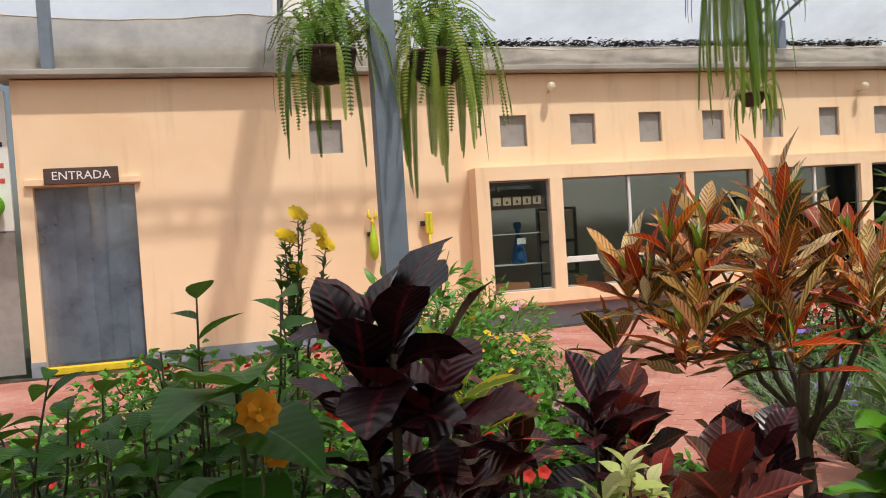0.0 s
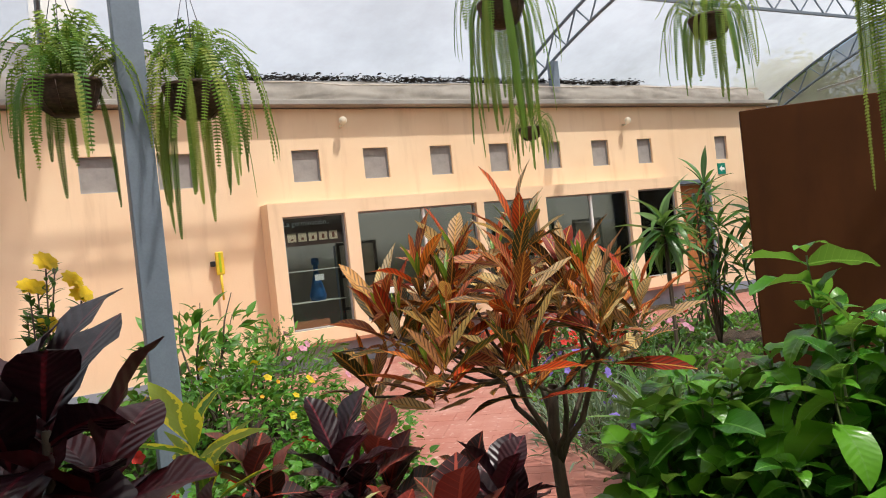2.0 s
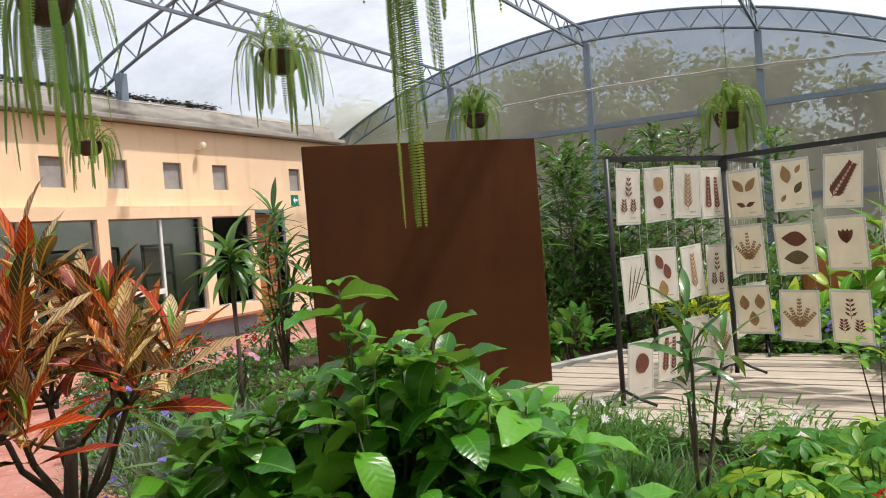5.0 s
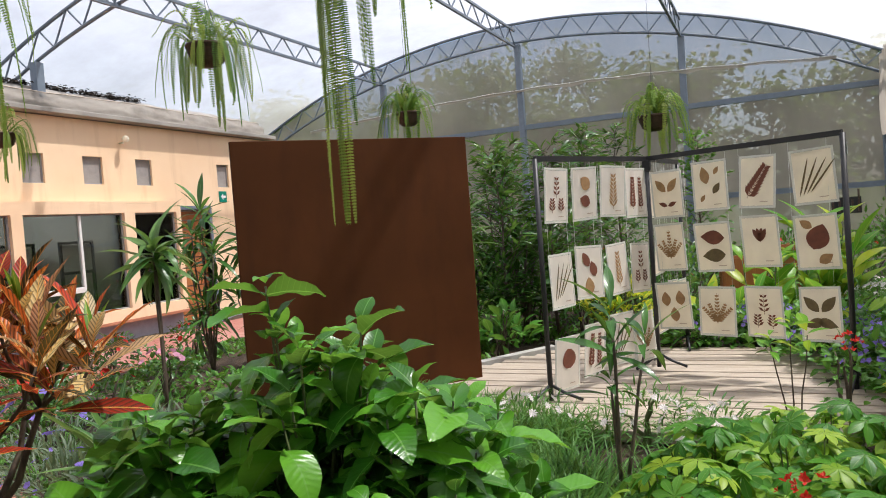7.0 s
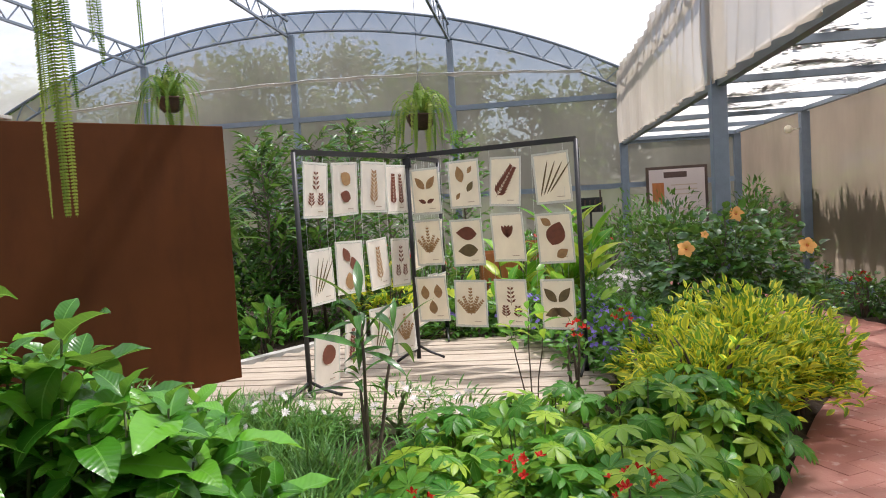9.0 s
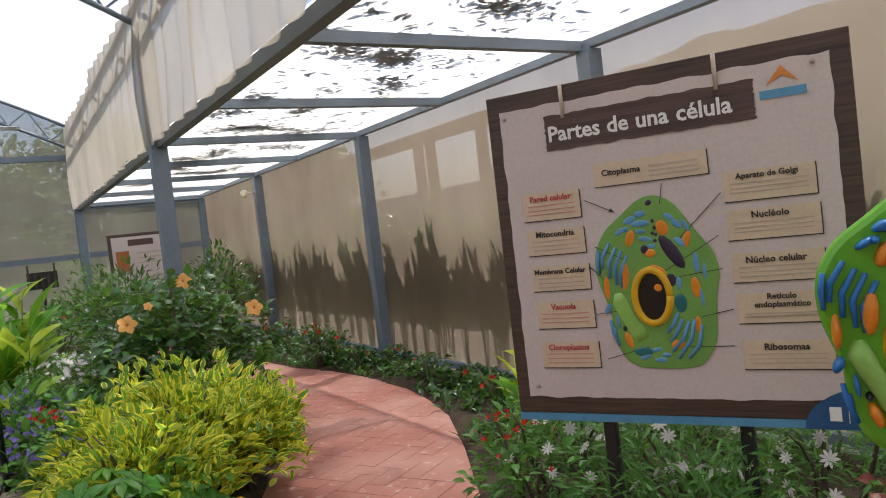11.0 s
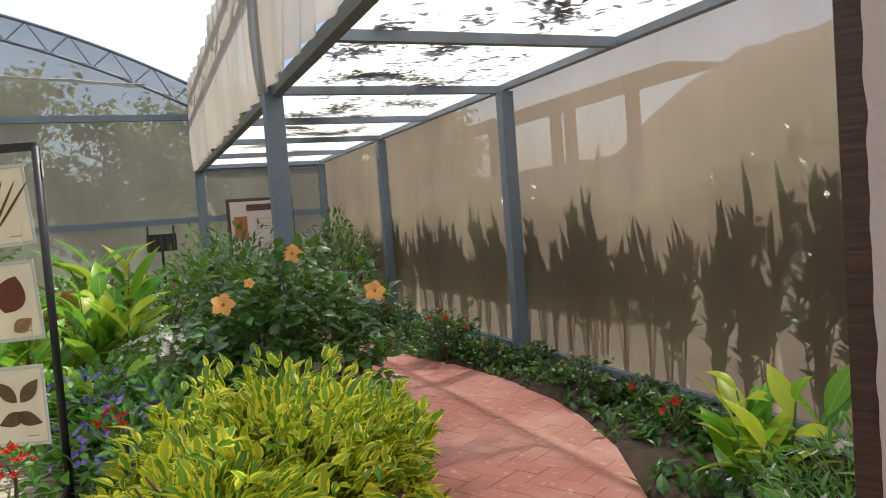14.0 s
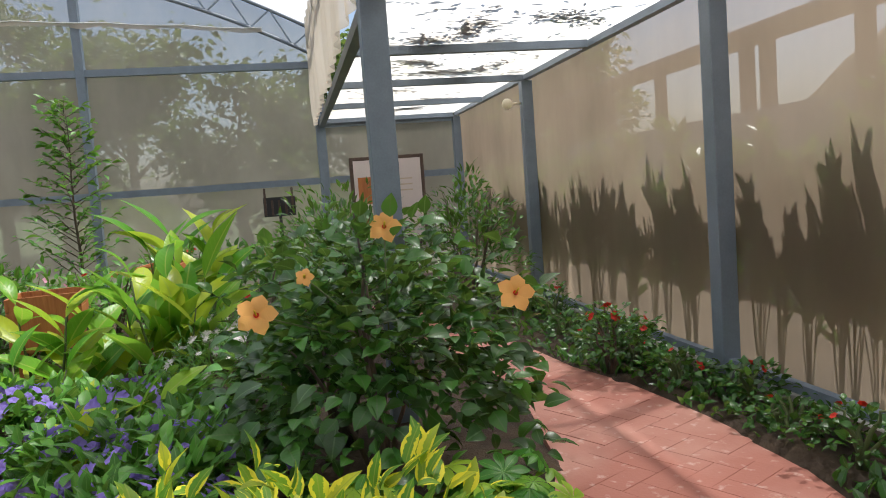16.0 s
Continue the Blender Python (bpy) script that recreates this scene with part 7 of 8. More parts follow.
bush("border_rose", "rounded dark shrub with red roses beside the path", (7.75, -2.42, 0), (0.26, 0.24, 0.34), 420, (0.05, 0.032), M["darkleaf"], 195, flowers=(("blossoms", "red", 6, petals(0.030, 7, 0.9, 0.6), 0.6),), group="border roses")
bush("olive_shrub", "tall fine-leaved dark shrub at the end of the aisle", (10.4, -2.2, 0), (0.6, 0.5, 1.0), 1300, (0.10, 0.03), M["darkleaf"], 196, up=0.5, lump=0.6)
bush("olive_shrub", "tall fine-leaved dark shrub at the end of the aisle", (9.3, -1.0, 0), (0.55, 0.5, 0.95), 1100, (0.10, 0.03), M["darkleaf"], 197, up=0.5, lump=0.6)
bush("olive_shrub", "tall fine-leaved green shrub near the end wall", (11.6, -0.9, 0), (0.7, 0.7, 0.9), 1200, (0.10, 0.03), M["midleaf"], 198, up=0.5, lump=0.6)


def sapling(at, h, w, n, leaf, mat, seed, label, name="young_tree"):
    """A slim upright tree: trunk, side twigs and leaves along them."""
    rr = random.Random(seed)
    t = thing(name, label, "tree", at)
    runs = [(curve_pts((0, 0, -0.03), (rr.uniform(-0.08, 0.08), rr.uniform(-0.08, 0.08), h), 0, 6, 0.02, rr), [0.02, 0.018, 0.015, 0.012, 0.009, 0.006, 0.003])]
    mats = []
    for k in range(n):
        z = h * (0.2 + 0.8 * k / n)
        a = k * 2.4 + rr.uniform(-0.4, 0.4)
        L = w * (1.15 - z / h) * rr.uniform(0.6, 1.2) + 0.06
        e = Vector((math.cos(a) * L, math.sin(a) * L, z + L * rr.uniform(0.3, 0.9)))
        runs.append((curve_pts((0, 0, z), e, 0.0, 3, 0.01, rr), [0.006, 0.005, 0.003, 0.002]))
        for j in range(12):
            s = 0.25 + 0.75 * j / 11
            mats.append(aim(Vector((0, 0, z)).lerp(e, s), a + rr.uniform(-1.3, 1.3), rr.uniform(-0.2, 0.9), rr.gauss(0, 0.4), rr.uniform(0.7, 1.2)))
    part("trunk", tubes_mesh("trunk", runs[:1], 6), M["bark"], t)
    part("branching", tubes_mesh("branching", runs[1:], 4), M["bark"], t, kind="stuff")
    v, f, u = scatter(leaf_geo(leaf[0], leaf[1], 0.5, 0.3, 4), mats)
    part("crown", mesh_from("crown", v, f, u, smooth=True), M[mat], t, kind="stuff")


sapling((11.9, 1.62, 0), 2.35, 0.62, 62, (0.10, 0.042), "midleaf", 201, "slim young tree with small green leaves by the end wall")
for k, (x, y, h) in enumerate(((7.6, 3.15, 1.9), (8.0, 2.75, 2.0), (8.3, 3.5, 2.1), (8.9, 2.6, 2.2), (7.3, 3.7, 1.8), (9.2, 3.6, 2.2), (9.9, 2.4, 2.3), (10.4, 3.0, 2.4), (8.7, 4.3, 2.0))):
    sapling((x, y, 0), h, 0.55, 55, (0.16, 0.032), "darkleaf", 210 + k, "tall dark oleander with narrow leaves", "oleander")
for k, (x, y, z) in enumerate(((7.35, 3.45, 0.8), (8.0, 3.1, 0.9), (7.9, 2.45, 0.7), (8.7, 3.2, 1.0), (7.5, 4.1, 0.8))):
    bush("dark_shrub", "dense dark shrub with long pointed leaves behind the deck", (x, y, 0), (0.48, 0.48, z), 520, (0.15, 0.045), M["darkleaf"], 340 + k, up=0.5, lump=0.6, group="dark shrubs")
bush("broad_undergrowth", "low undergrowth with broad green leaves beside the deck", (6.95, 3.0, 0), (0.30, 0.26, 0.34), 70, (0.19, 0.075), M["midleaf"], 346, up=0.5)
cane = rosette("cane_palm", "slender cane palm with a ringed pale trunk", (6.9, 3.28, 0), [(0, 0, 1.35), (0.02, 0.02, 1.22), (-0.02, 0.0, 1.1)], (0.38, 0.05), "draco", 347, (13, 16), (1.25, -0.5), 1.0, 0.012, category="palm", fold=0.4, peak=0.35)
part("trunk", tubes_mesh("trunk", [([(0.006 * math.sin(k * 0.3), 0, k * 0.0275 - 0.02) for k in range(47)], [0.021 if k % 2 else 0.026 for k in range(47)])], 8), M["cane"], cane, "pale ringed trunk")
bush("bright_shrub", "low yellow-green shrub behind the rack", (7.6, 2.0, 0), (0.35, 0.35, 0.55), 260, (0.13, 0.05), M["goldleaf"], 225, up=0.4)
for k, (x, y) in enumerate(((9.0, 1.5), (9.7, 0.9), (8.4, 1.9), (10.3, 1.7), (11.0, 0.5), (10.6, -0.3), (9.4, 2.2), (12.3, 0.6), (12.6, 3.0), (11.5, 3.4), (10.5, 4.2), (9.8, 5.2), (12.3, 5.2), (11.3, 6.2))):
    bush("mixed_shrub", "leafy green shrub in the far bed", (x, y, 0), (0.55, 0.55, 0.62), 520, (0.11, 0.04), M["midleaf"] if k % 2 else M["darkleaf"], 230 + k, up=0.4, lump=0.6, group="far bed shrubs", flowers=(("blossoms", "red" if k % 3 else "pink", 6, FL_MED, 0.6),))


def dracaena(at, h, heads, leaf, seed, label, mat="draco"):
    rosette("dracaena", label, at, heads, leaf, mat, seed, (16, 20), (1.3, -0.9), 1.3, 0.015, category="palm", fold=0.4, peak=0.35)


dracaena((4.65, 4.85, 0), 1.4, [(0, 0, 1.22), (0.01, 0.0, 1.14)], (0.40, 0.075), 251, "thin-stemmed dracaena with arching green leaves")
rosette("dark_dracaena", "tall cluster of dark dracaena stems beside the steel panel", (6.15, 5.75, 0), [(0, 0, 1.55), (0.1, 0.12, 1.30), (-0.08, 0.1, 1.05), (0.12, -0.06, 0.85), (-0.12, -0.1, 0.62), (0.02, 0.16, 0.45), (-0.14, 0.0, 1.35), (0.0, -0.12, 1.15), (0.14, 0.05, 0.62)], (0.36, 0.05), "darkleaf1", 252, (16, 20), (1.3, -0.5), 0.9, 0.013)
rosette("dark_dracaena", "tall cluster of dark dracaena stems beside the steel panel", (6.4, 5.4, 0), [(0, 0, 1.25), (0.1, 0.1, 1.0), (-0.1, 0.1, 0.7), (0.1, -0.1, 0.4)], (0.36, 0.05), "darkleaf1", 253, (16, 20), (1.3, -0.5), 0.9, 0.013)
for k, (x, y, h) in enumerate(((2.62, 3.05, 0.42), (2.85, 2.75, 0.36), (2.45, 2.72, 0.40), (3.0, 3.35, 0.3))):
    rosette("spider_lily", "clump of long strap-shaped dark green leaves", (x, y, 0), [(0, 0, h)], (0.40, 0.04), "draco", 260 + k, (15, 19), (1.4, 0.2), 0.7, 0.02, category="plant", group="strap-leaf clumps", fold=0.5, peak=0.35)
for k, (x, y, w, h) in enumerate(((2.95, 3.7, 0.40, 0.28), (3.25, 4.25, 0.36, 0.26), (3.2, 3.2, 0.40, 0.30), (3.6, 3.8, 0.4, 0.28), (2.75, 2.4, 0.36, 0.3))):
    bush("silver_lavender", "grey-green lavender with violet flowers", (x, y, 0), (w, w, h), 620, (0.09, 0.012), M["silver"], 270 + k, flowers=(("blossoms", "violet", 16, FL_SMALL, 0.8),), group="lavender clumps", up=0.7, branches=4)
for k, (x, y, fm) in enumerate(((4.05, 5.6, "red"), (4.35, 6.0, "red"), (4.7, 6.4, "pink"), (5.2, 6.4, "red"), (3.75, 4.95, "violet"), (5.8, 6.7, "red"), (4.3, 5.1, "red"), (5.2, 5.4, "pink"), (6.8, 6.6, "red"))):
    bush("bedding_plant", "small green bedding plant with bright flowers", (x, y, 0), (0.30, 0.30, 0.34), 300, (0.06, 0.03), M["darkleaf"], 280 + k, flowers=(("blossoms", fm, 14, FL_MED, 0.6),), group="bedding plants", branches=5)
# left mound of flowers
bush("lantana_mound", "rounded green shrub with yellow and orange flowers", (1.35, 5.15, 0), (0.62, 0.60, 0.60), 1300, (0.075, 0.032), M["midleaf"], 300, flowers=(("blossoms", "yellowf", 9, FL_MED, 0.4), ("small_blossoms", "orange", 8, FL_SMALL, 0.4)), lump=0.6)
bush("lantana_mound", "rounded green shrub with fine leaves", (1.80, 5.95, 0), (0.55, 0.6, 0.62), 1200, (0.085, 0.02), M["midleaf"], 301, flowers=(("blossoms", "pink", 8, FL_MED, 0.4),), lump=0.5)
bush("lantana_mound", "rounded green shrub with fine leaves", (2.0, 5.0, 0), (0.40, 0.4, 0.32), 800, (0.06, 0.02), M["midleaf"], 302, lump=0.5)
bush("tall_shrub", "taller open shrub with broad green leaves", (1.25, 5.9, 0), (0.45, 0.45, 0.85), 360, (0.14, 0.05), M["midleaf"], 303, lump=0.6, up=0.3)
for k, (x, y, fm, h) in enumerate(((-0.25, 5.0, "red", 0.52), (0.2, 4.6, "red", 0.54), (-0.6, 5.6, "red", 0.45), (0.55, 5.5, "red", 0.45), (0.9, 3.9, "red", 0.30), (1.35, 4.0, "red", 0.25), (0.4, 3.6, "red", 0.45), (1.75, 4.35, "pink", 0.26), (-0.1, 3.8, "red", 0.42), (0.75, 4.9, "red", 0.42), (1.55, 4.45, "red", 0.26), (-0.7, 4.4, "red", 0.4))):
    bush("geranium", "leafy green plant with bright flowers", (x, y, 0), (0.38, 0.38, h), 420, (0.06, 0.045), M["midleaf"], 310 + k, flowers=(("blossoms", fm, 9, FL_MED, 0.7),), group="flowering plants", branches=6, lump=0.55)
# cassia spikes against the wall
cas = thing("cassia", "dark stemmed plant with bright yellow flower heads", "plant", (0.33, 5.3, 0))
rr = random.Random(330)
runs, mats, fm = [], [], []
for k in range(9):
    a = rr.uniform(0, 6.28)
    tip = Vector((0.20 * math.cos(a) * rr.random() + (0.14 if k % 3 == 0 else 0), 0.2 * math.sin(a) * rr.random(), 1.0 + 0.45 * rr.random()))
    pts = curve_pts((0, 0, -0.02), tip, 0, 6, 0.02, rr)
    runs.append((pts, [0.010, 0.009, 0.008, 0.007, 0.006, 0.005, 0.004]))
    for j in range(60):
        t = 0.3 + 0.7 * j / 59
        i = min(int(t * 6), 5)
        mats.append(aim(pts[i].lerp(pts[i + 1], t * 6 - i), rr.uniform(0, 6.28), rr.uniform(0.2, 1.0), 0, rr.uniform(0.6, 1.1)))
    if k % 2 == 0:
        fm.append(tilt(tip + Vector((0, 0, 0.03)), -1.2, 0.8, 1.0))
part("stem", tubes_mesh("stem", runs, 6), M["bark"], cas, kind="stuff")
v, f, u = scatter(leaf_geo(0.095, 0.03, 0.3), mats)
part("leaves", mesh_from("leaves", v, f, u), M["darkleaf"], cas, kind="stuff")
v, f, u = petals(0.07, 8, 0.62, 0.35, 0.4)
head = mesh_from("flower_head", v, f, u, smooth=True)
head.materials.append(M["yellowf"])
for m in fm + [tilt((0.10, -0.02, 1.42), -1.0, 0.7, 1.0), tilt((0.22, -0.05, 1.30), -0.9, 0.6, 1.0), tilt((0.27, 0, 1.22), -0.9, 0.6, 0.9)]:
    part("flower_head", head, M["yellowf"], cas, "bright yellow flower head", m)
    part("flower_head", head, M["yellowf"], cas, "bright yellow flower head", m @ pose(0.01, -0.02, 0.02, 20, 10, 30) @ Matrix.Scale(0.7, 4))
var = rosette("variegated_croton", "croton with lime-yellow variegated leaves", (0.72, 2.62, 0), [(0, 0, 0.82), (0.02, 0.03, 0.7)], (0.20, 0.06), "goldleaf1", 331, (7, 9), (1.2, 0.2), 0.6, 0.008)
rosette("cream_coleus", "small cream-leaved plant among the crotons", (0.95, 2.12, 0), [(0, 0, 0.70), (0.06, 0.02, 0.64), (-0.05, 0.03, 0.62), (0.02, 0.07, 0.66)], (0.085, 0.045), "creamleaf", 332, (7, 9), (1.1, 0.1), 0.6, 0.006, category="plant")


def cover(name, label, boxes, n, geo, mat, seed, height=(0.7, 1.3)):
    """Fine ground cover spread over the beds, clear of paths and deck."""
    rr = random.Random(seed)
    mats = []
    while len(mats) < n:
        x0, x1, y0, y1 = rr.choice(boxes)
        x, y = rr.uniform(x0, x1), rr.uniform(y0, y1)
        if inside(PATH_A, x, y) or inside(COURT, x, y) or inside(DECK, x, y) or noise.noise((x * 1.3, y * 1.3, seed)) < -0.25:
            continue
        mats.append(aim((x, y, 0.0), rr.uniform(0, 6.28), rr.uniform(0.6, 1.5), rr.gauss(0, 0.4), rr.uniform(*height)))
    v, f, u = scatter(geo, mats)
    tagged(part(name, mesh_from(name, v, f, u), mat, kind="stuff"), label, "ground cover")


cover("feathery_groundcover", "feathery bright green ground cover", [(2.8, 4.9, 1.0, 2.6), (3.3, 4.8, 1.4, 2.4), (4.0, 5.2, 2.2, 3.6)], 9000, leaf_geo(0.26, 0.008, 0.7, 0.1, 3), M["grasslike"], 401)
cover("low_groundcover", "mixed low green ground cover in the beds", [(-1.5, 2.3, 2.2, 6.6), (2.8, 8.0, 3.2, 7.0), (5, 13.5, -1.2, 6.5), (7.2, 13.5, 1.5, 7.0), (-3, 1.0, 1.2, 3.0)], 16000, leaf_geo(0.10, 0.04, 0.8, 0.3, 3), M["midleaf"], 402)
cover("border_groundcover", "dark low leaves along the netting border", [(1.0, 13.0, -2.9, -2.0)], 2600, leaf_geo(0.09, 0.04, 0.8, 0.3, 3), M["darkleaf"], 403)
for k, (x, y) in enumerate(((4.35, 1.95), (4.5, 1.35), (4.25, 2.5), (4.6, 2.9), (4.3, 1.0))):
    bush("pink_daisy_clump", "feathery green clump with pale pink flowers by the deck", (x, y, 0), (0.30, 0.30, 0.26), 500, (0.07, 0.010), M["grasslike"], 410 + k, flowers=(("blossoms", "whitef", 18, FL_DAISY, 0.8),), group="pink daisy clumps", branches=3)
for k, (x, y) in enumerate(((2.72, 0.95), (3.05, 0.62), (2.9, 0.3))):
    bush("red_salvia", "small plant with bright red flower spikes", (x, y, 0), (0.15, 0.15, 0.36), 90, (0.06, 0.03), M["midleaf"], 420 + k, flowers=(("blossoms", "red", 14, petals(0.022, 4, 0.5, 1.0), 1.6),), group="red salvias", branches=3)
for k, (x, y) in enumerate(((4.9, 0.35), (5.25, 0.05))):
    bush("red_salvia", "small plant with bright red flower spikes", (x, y, 0), (0.12, 0.12, 0.46), 60, (0.06, 0.03), M["midleaf"], 425 + k, flowers=(("blossoms", "red", 16, petals(0.022, 4, 0.5, 1.0), 1.8),), group="red salvias", branches=3)

# ---- outside the netting ----
SPIKE = leaf_geo(0.17, 0.06, 0.3, 0.25, 4, peak=0.45)
for k in range(66):
    rr = random.Random(500 + k)
    x = 0.2 + k * 0.21 + rr.uniform(-0.09, 0.09)
    b = thing("outside_plant", "leafy plant growing outside the netting", "plant", (x, AISLE - 0.20 - rr.random() * 0.10, -0.1), "plants outside the netting")
    h = (1.44 if x > 5.6 else 1.54) + 0.26 * noise.noise((x * 0.9, 3.1, 0)) + rr.uniform(-0.18, 0.12)
    fan = rr.uniform(0.13, 0.24)
    runs, mats = [], []
    for q in range(9):
        a = fan * (q / 4 - 1) + rr.uniform(-0.03, 0.03)
        tip = Vector((a - 0.05, rr.uniform(-0.04, 0.04), h * rr.uniform(0.70, 1) * (rr.uniform(1.08, 1.22) if q == 4 and k % 3 == 0 else 1)))
        pts = curve_pts((a * 0.12, 0, 0), tip, 0, 4, 0.012, rr)
        pts = [Vector((p.x * (0.45 + 0.55 * n / 4), p.y, p.z)) for n, p in enumerate(pts)]
        runs.append((pts, [0.004, 0.004, 0.003, 0.002, 0.0015]))
        start = rr.uniform(0.30, 0.64) if x > 5.6 else rr.uniform(0.12, 0.44)
        for _ in range(32 if x > 5.6 else 44):
            t = rr.uniform(start, 1.0)
            n = min(int(t * 4), 3)
            mats.append(aim(pts[n].lerp(pts[n + 1], t * 4 - n), rr.uniform(0, 6.28), rr.uniform(0.6, 1.5), rr.gauss(0, 0.7), rr.uniform(0.4, 0.75) + 0.3 * t))
        if q == 4 and k % 3 == 0:
            for _ in range(26):
                mats.append(aim(pts[3].lerp(tip, rr.uniform(0.55, 1.1)), rr.uniform(0, 6.28), rr.uniform(0.9, 1.5), 0, rr.uniform(0.35, 0.6)))
    part("stem", tubes_mesh("stem", runs, 5), M["stem"], b, kind="stuff")
    v, f, u = scatter(SPIKE, mats)
    part("leaves", mesh_from("leaves", v, f, u), M["darkleaf"], b, kind="stuff")
tagged(part("ground_bed", box(-8, 16, -9.5, AISLE - 0.15, -0.119, -0.085, 0.01), M["dry_bed"], kind="structure"), "dry brown earth outside the netting", "soil")


def bank():
    """A low wooded hillside across the lawn."""
    v, f = [], []
    xs, ys = np.arange(-34, 26.1, 0.9), np.arange(0, 1.01, 0.05)
    for x in xs:
        edge = min(1.0, max(0.0, (25.0 - x) / 4.5))
        for q in ys:
            rise = math.sin(min(1.0, q * 1.6) * math.pi / 2) * edge
            v.append((x, -10.5 - 16 * q, -0.14 + rise * (6.2 + 0.9 * noise.noise((x * 0.16, q * 2, 4)) + 0.45 * noise.noise((x * 0.7, q * 9, 1)))))
    n = len(ys)
    for i in range(len(xs) - 1):
        for j in range(n - 1):
            a = i * n + j
            f.append((a, a + n, a + n + 1, a + 1))
    tagged(part("ground_bank", mesh_from("ground_bank", v, f, smooth=True), M["hillside"], kind="structure"), "dry brown-green hillside beyond the netting", "hillside")


bank()
sh = thing("open_shelter", "open shelter with posts and a low wall outside the netting", "shelter", (9.1, -6.2, -0.1))
part("low_wall", box(0.9, 8.6, -0.1, 0.1, 0, 1.95, 0.02), M["dark_wall"], sh)
part("roof", box(-0.1, 9.0, -0.6, 0.2, 2.86, 2.93, 0.02), M["roofcard"], sh)
for x in (0.85, 2.35, 2.75, 4.9, 6.7, 8.5):
    part("post", box(x - 0.07, x + 0.07, -0.07, 0.07, 1.952 if x > 1 else 0, 2.858, 0.01), M["bark"], sh)


def tree(at, h, spread, seed, leaves=5500):
    rr = random.Random(seed)
    t = thing("tree", "leafy tree standing outside the greenhouse", "tree", at, "trees outside")
    runs = [(curve_pts((0, 0, -0.1), (rr.uniform(-0.4, 0.4), rr.uniform(-0.4, 0.4), h * 0.7), 0, 6, 0.06, rr), [0.22, 0.18, 0.15, 0.12, 0.09, 0.06, 0.03])]
    clumps = []
    for k in range(16):
        a = rr.uniform(0, 6.28)
        z = h * rr.uniform(0.28, 0.95)
        L = spread * rr.uniform(0.35, 1.0) * (1.15 - 0.6 * z / h)
        e = Vector((L * math.cos(a), L * math.sin(a), z))
        runs.append((curve_pts((0, 0, z * 0.65), e, 0.1, 4, 0.06, rr), [0.06, 0.05, 0.04, 0.03, 0.015]))
        clumps.append(e)
    part("trunk", tubes_mesh("trunk", runs, 7), M["bark"], t)
    mats = []
    for _ in range(leaves):
        c = rr.choice(clumps)
        p = c + Vector((rr.gauss(0, 0.42), rr.gauss(0, 0.42), rr.gauss(0, 0.30))) * (spread / 2.2)
        mats.append(aim(p, rr.uniform(0, 6.28), rr.uniform(-0.8, 0.6), rr.gauss(0, 0.5), rr.uniform(0.7, 1.3)))
    v, f, u = scatter(leaf_geo(0.26, 0.15, 0.6, 0.2, 2), mats)
    part("crown", mesh_from("crown", v, f, u), M["tree"], t, kind="stuff")


for k, (x, y, h, s) in enumerate(((24, 9.5, 6.5, 3.0), (25, 3.5, 6, 2.8), (27, 14, 7, 3.4), (26, -2.5, 6, 3), (24, 17, 6, 3), (29, 6.5, 7.5, 3.4), (23, -8, 5, 2.6), (31, 20, 8, 4), (30, -10, 7, 3.5), (30, 11.5, 7.5, 3.5), (23, 6.2, 4.6, 2.2), (23.5, 12.6, 5, 2.4), (22, -4.6, 4, 2.0), (23, 0.6, 4.4, 2.2))):
    tree((x, y, -0.1), h, s, 600 + k)
for k, (x, y, h, s) in enumerate(((3.5, -17, 4.2, 3.0), (8.5, -18, 4.6, 3.2), (-2, -17, 4.4, 3), (-7, -15, 5, 3))):
    tree((x, y, -0.1), h, s, 640 + k)
for k, (x, y, w) in enumerate(((0.0, -9.0, 2.2), (3.5, -9.5, 2.4), (7.0, -9.0, 2.4), (10.5, -9.2, 2.4), (14.0, -8.8, 2.2), (17.0, -1.0, 1.6), (17.2, 2.2, 1.6), (17.0, 7.2, 1.8), (17.4, 9.6, 1.6))):
    bush("outside_hedge", "loose green hedge outside the netting", (x, y, -0.1), (w, 0.9, 1.25), 3500, (0.11, 0.05), M["tree"], 660 + k, lump=0.5, group="hedges outside")

# ---- pavers ----


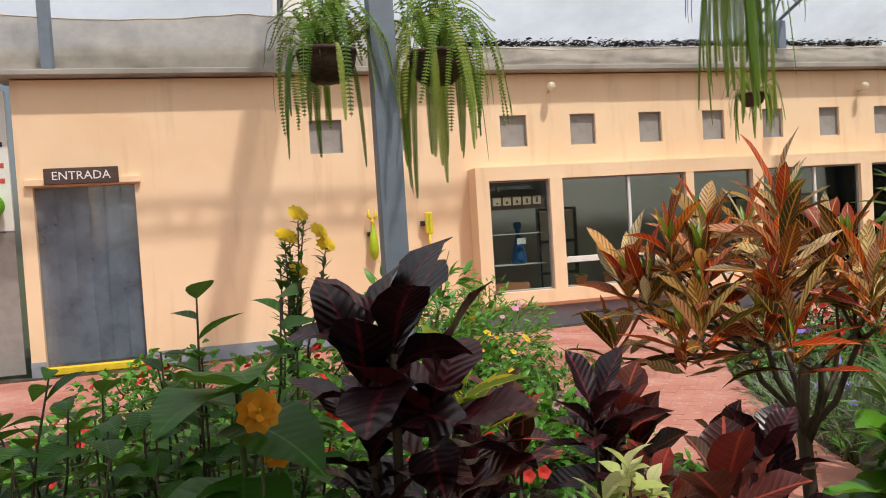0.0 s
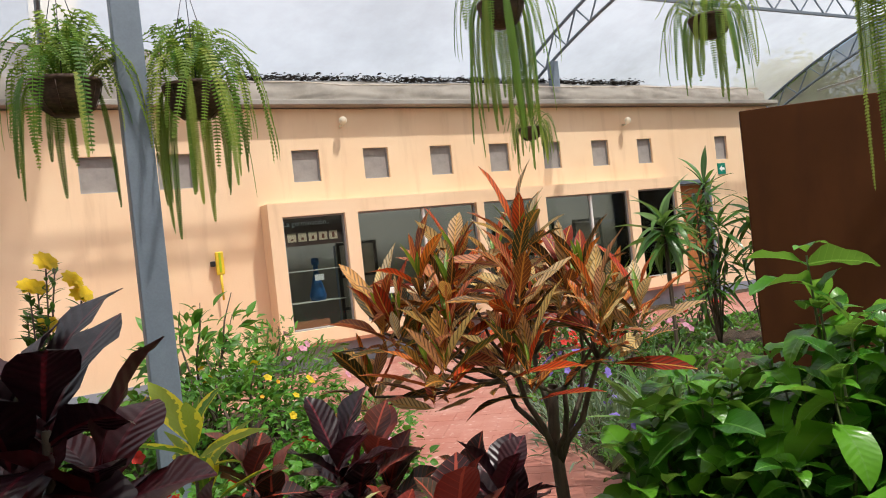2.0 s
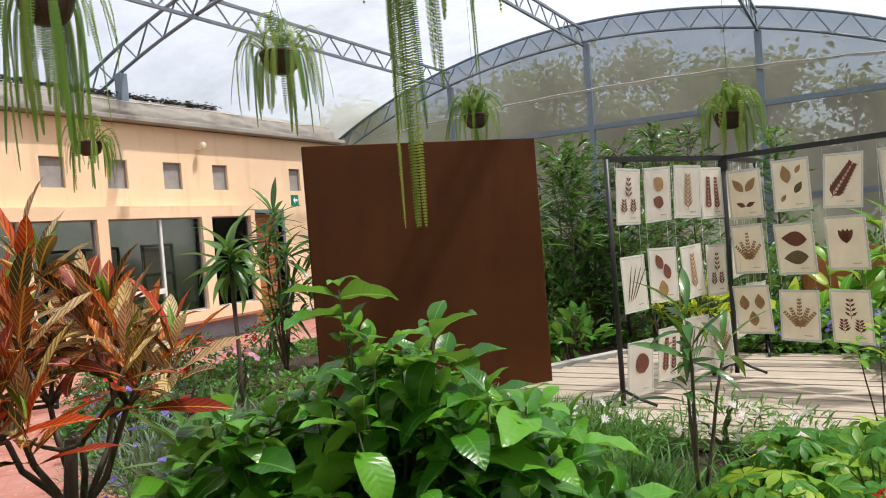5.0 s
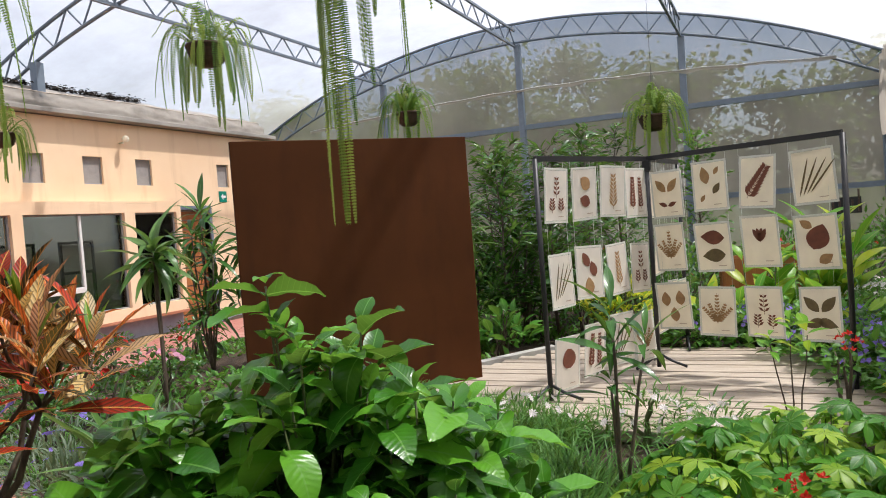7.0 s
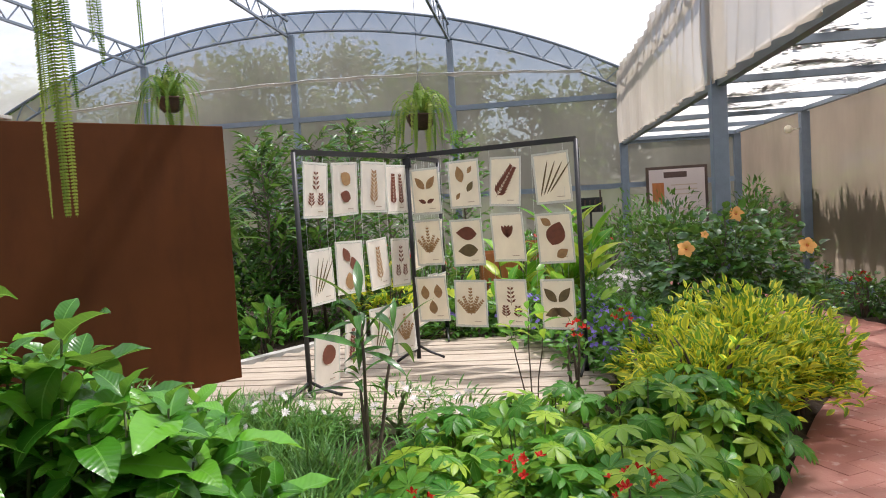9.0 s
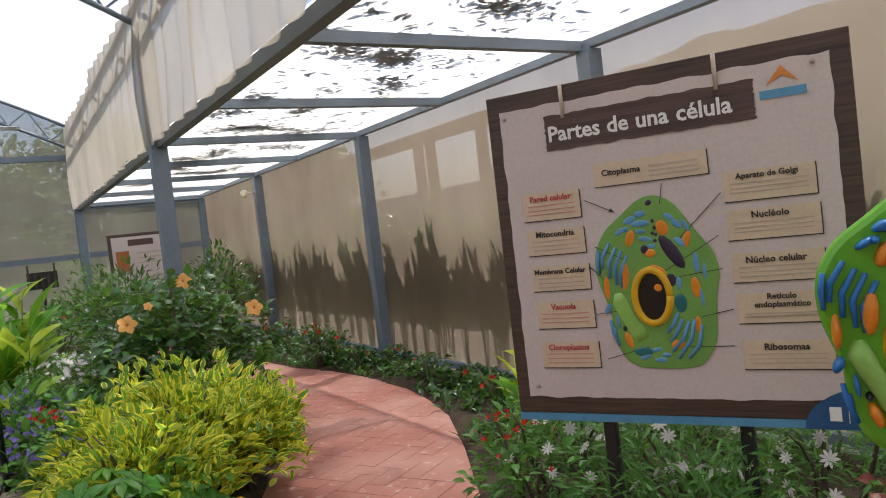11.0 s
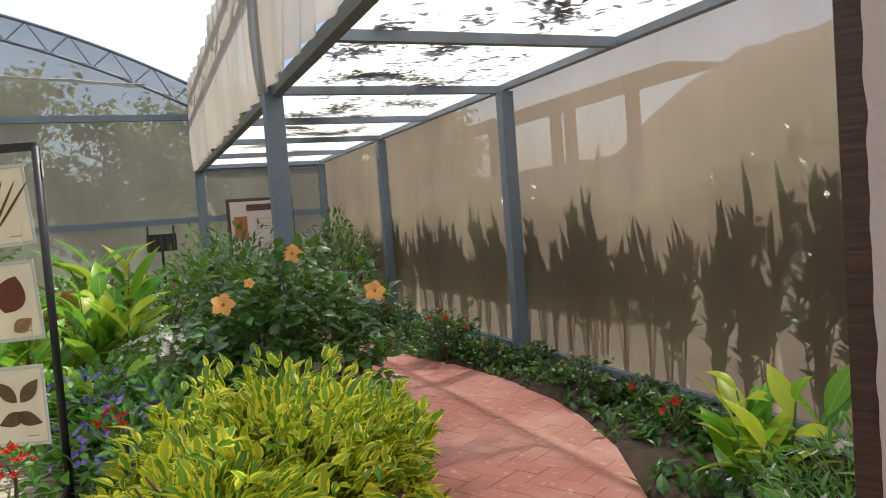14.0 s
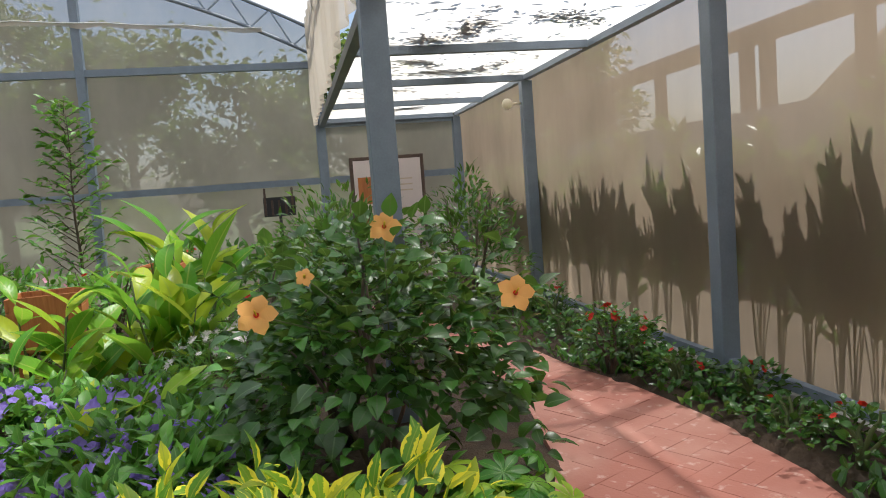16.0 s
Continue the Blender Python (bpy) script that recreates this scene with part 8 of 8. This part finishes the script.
def pavers(parent, poly, turn, near):
    """Herringbone pavers inside the outline: single stones inside the near box, the rest joined."""
    W, L, g, ch = 0.115, 0.23, 0.0005, 0.0009
    c, s = math.cos(turn), math.sin(turn)
    v0 = []
    for z, d in ((-0.009, 0.0), (-0.004, 0.0), (0.0, ch)):
        v0 += [(-L / 2 + g + d, -W / 2 + g + d, z), (L / 2 - g - d, -W / 2 + g + d, z), (L / 2 - g - d, W / 2 - g - d, z), (-L / 2 + g + d, W / 2 - g - d, z)]
    f0 = [(8, 9, 10, 11)] + [(k * 4 + i, k * 4 + (i + 1) % 4, k * 4 + 4 + (i + 1) % 4, k * 4 + 4 + i) for k in (0, 1) for i in range(4)]
    stone = mesh_from("paver", v0, f0)
    stone.materials.append(M["paver"])
    xs, ys = [p[0] for p in poly], [p[1] for p in poly]
    mx, my = (min(xs) + max(xs)) / 2, (min(ys) + max(ys)) / 2
    n = int(max(max(xs) - min(xs), max(ys) - min(ys)) / W / 1.3) + 4
    rr = random.Random(9)
    rest, singles = [], 0
    for i in range(-n, n):
        for j in range(-n, n):
            k = (i - j) % 4
            if k == 0:
                px, py, rot = (i + 1) * W, (j + 0.5) * W, 0
            elif k == 3:
                px, py, rot = (i + 0.5) * W, (j + 1) * W, math.pi / 2
            else:
                continue
            x, y = mx + px * c - py * s, my + px * s + py * c
            hx, hy = (L / 2, W / 2) if rot == 0 else (W / 2, L / 2)
            if not all(inside(poly, x + a * hx * c - b * hy * s, y + a * hx * s + b * hy * c) for a in (-1, 1) for b in (-1, 1)):
                continue
            m = Matrix.Translation((x, y, rr.uniform(-0.0008, 0.0008))) @ Euler((rr.gauss(0, 0.0015), rr.gauss(0, 0.0015), turn + rot)).to_matrix().to_4x4()
            if near[0] < x < near[1] and near[2] < y < near[3] and singles < 300:
                part("paver", stone, M["paver"], parent, m=m)
                singles += 1
            else:
                rest.append(m)
    V, F, U = scatter((v0, f0, [(0, 0)] * len(v0)), rest)
    part("paving", mesh_from("paving", V, F), M["paver"], parent, kind="stuff")


pavers(path_a, PATH_A, 0.5, (4.0, 7.4, -2.6, -0.5))
pavers(path_b, COURT, 0.9, (2.0, 3.9, 2.9, 7.2))
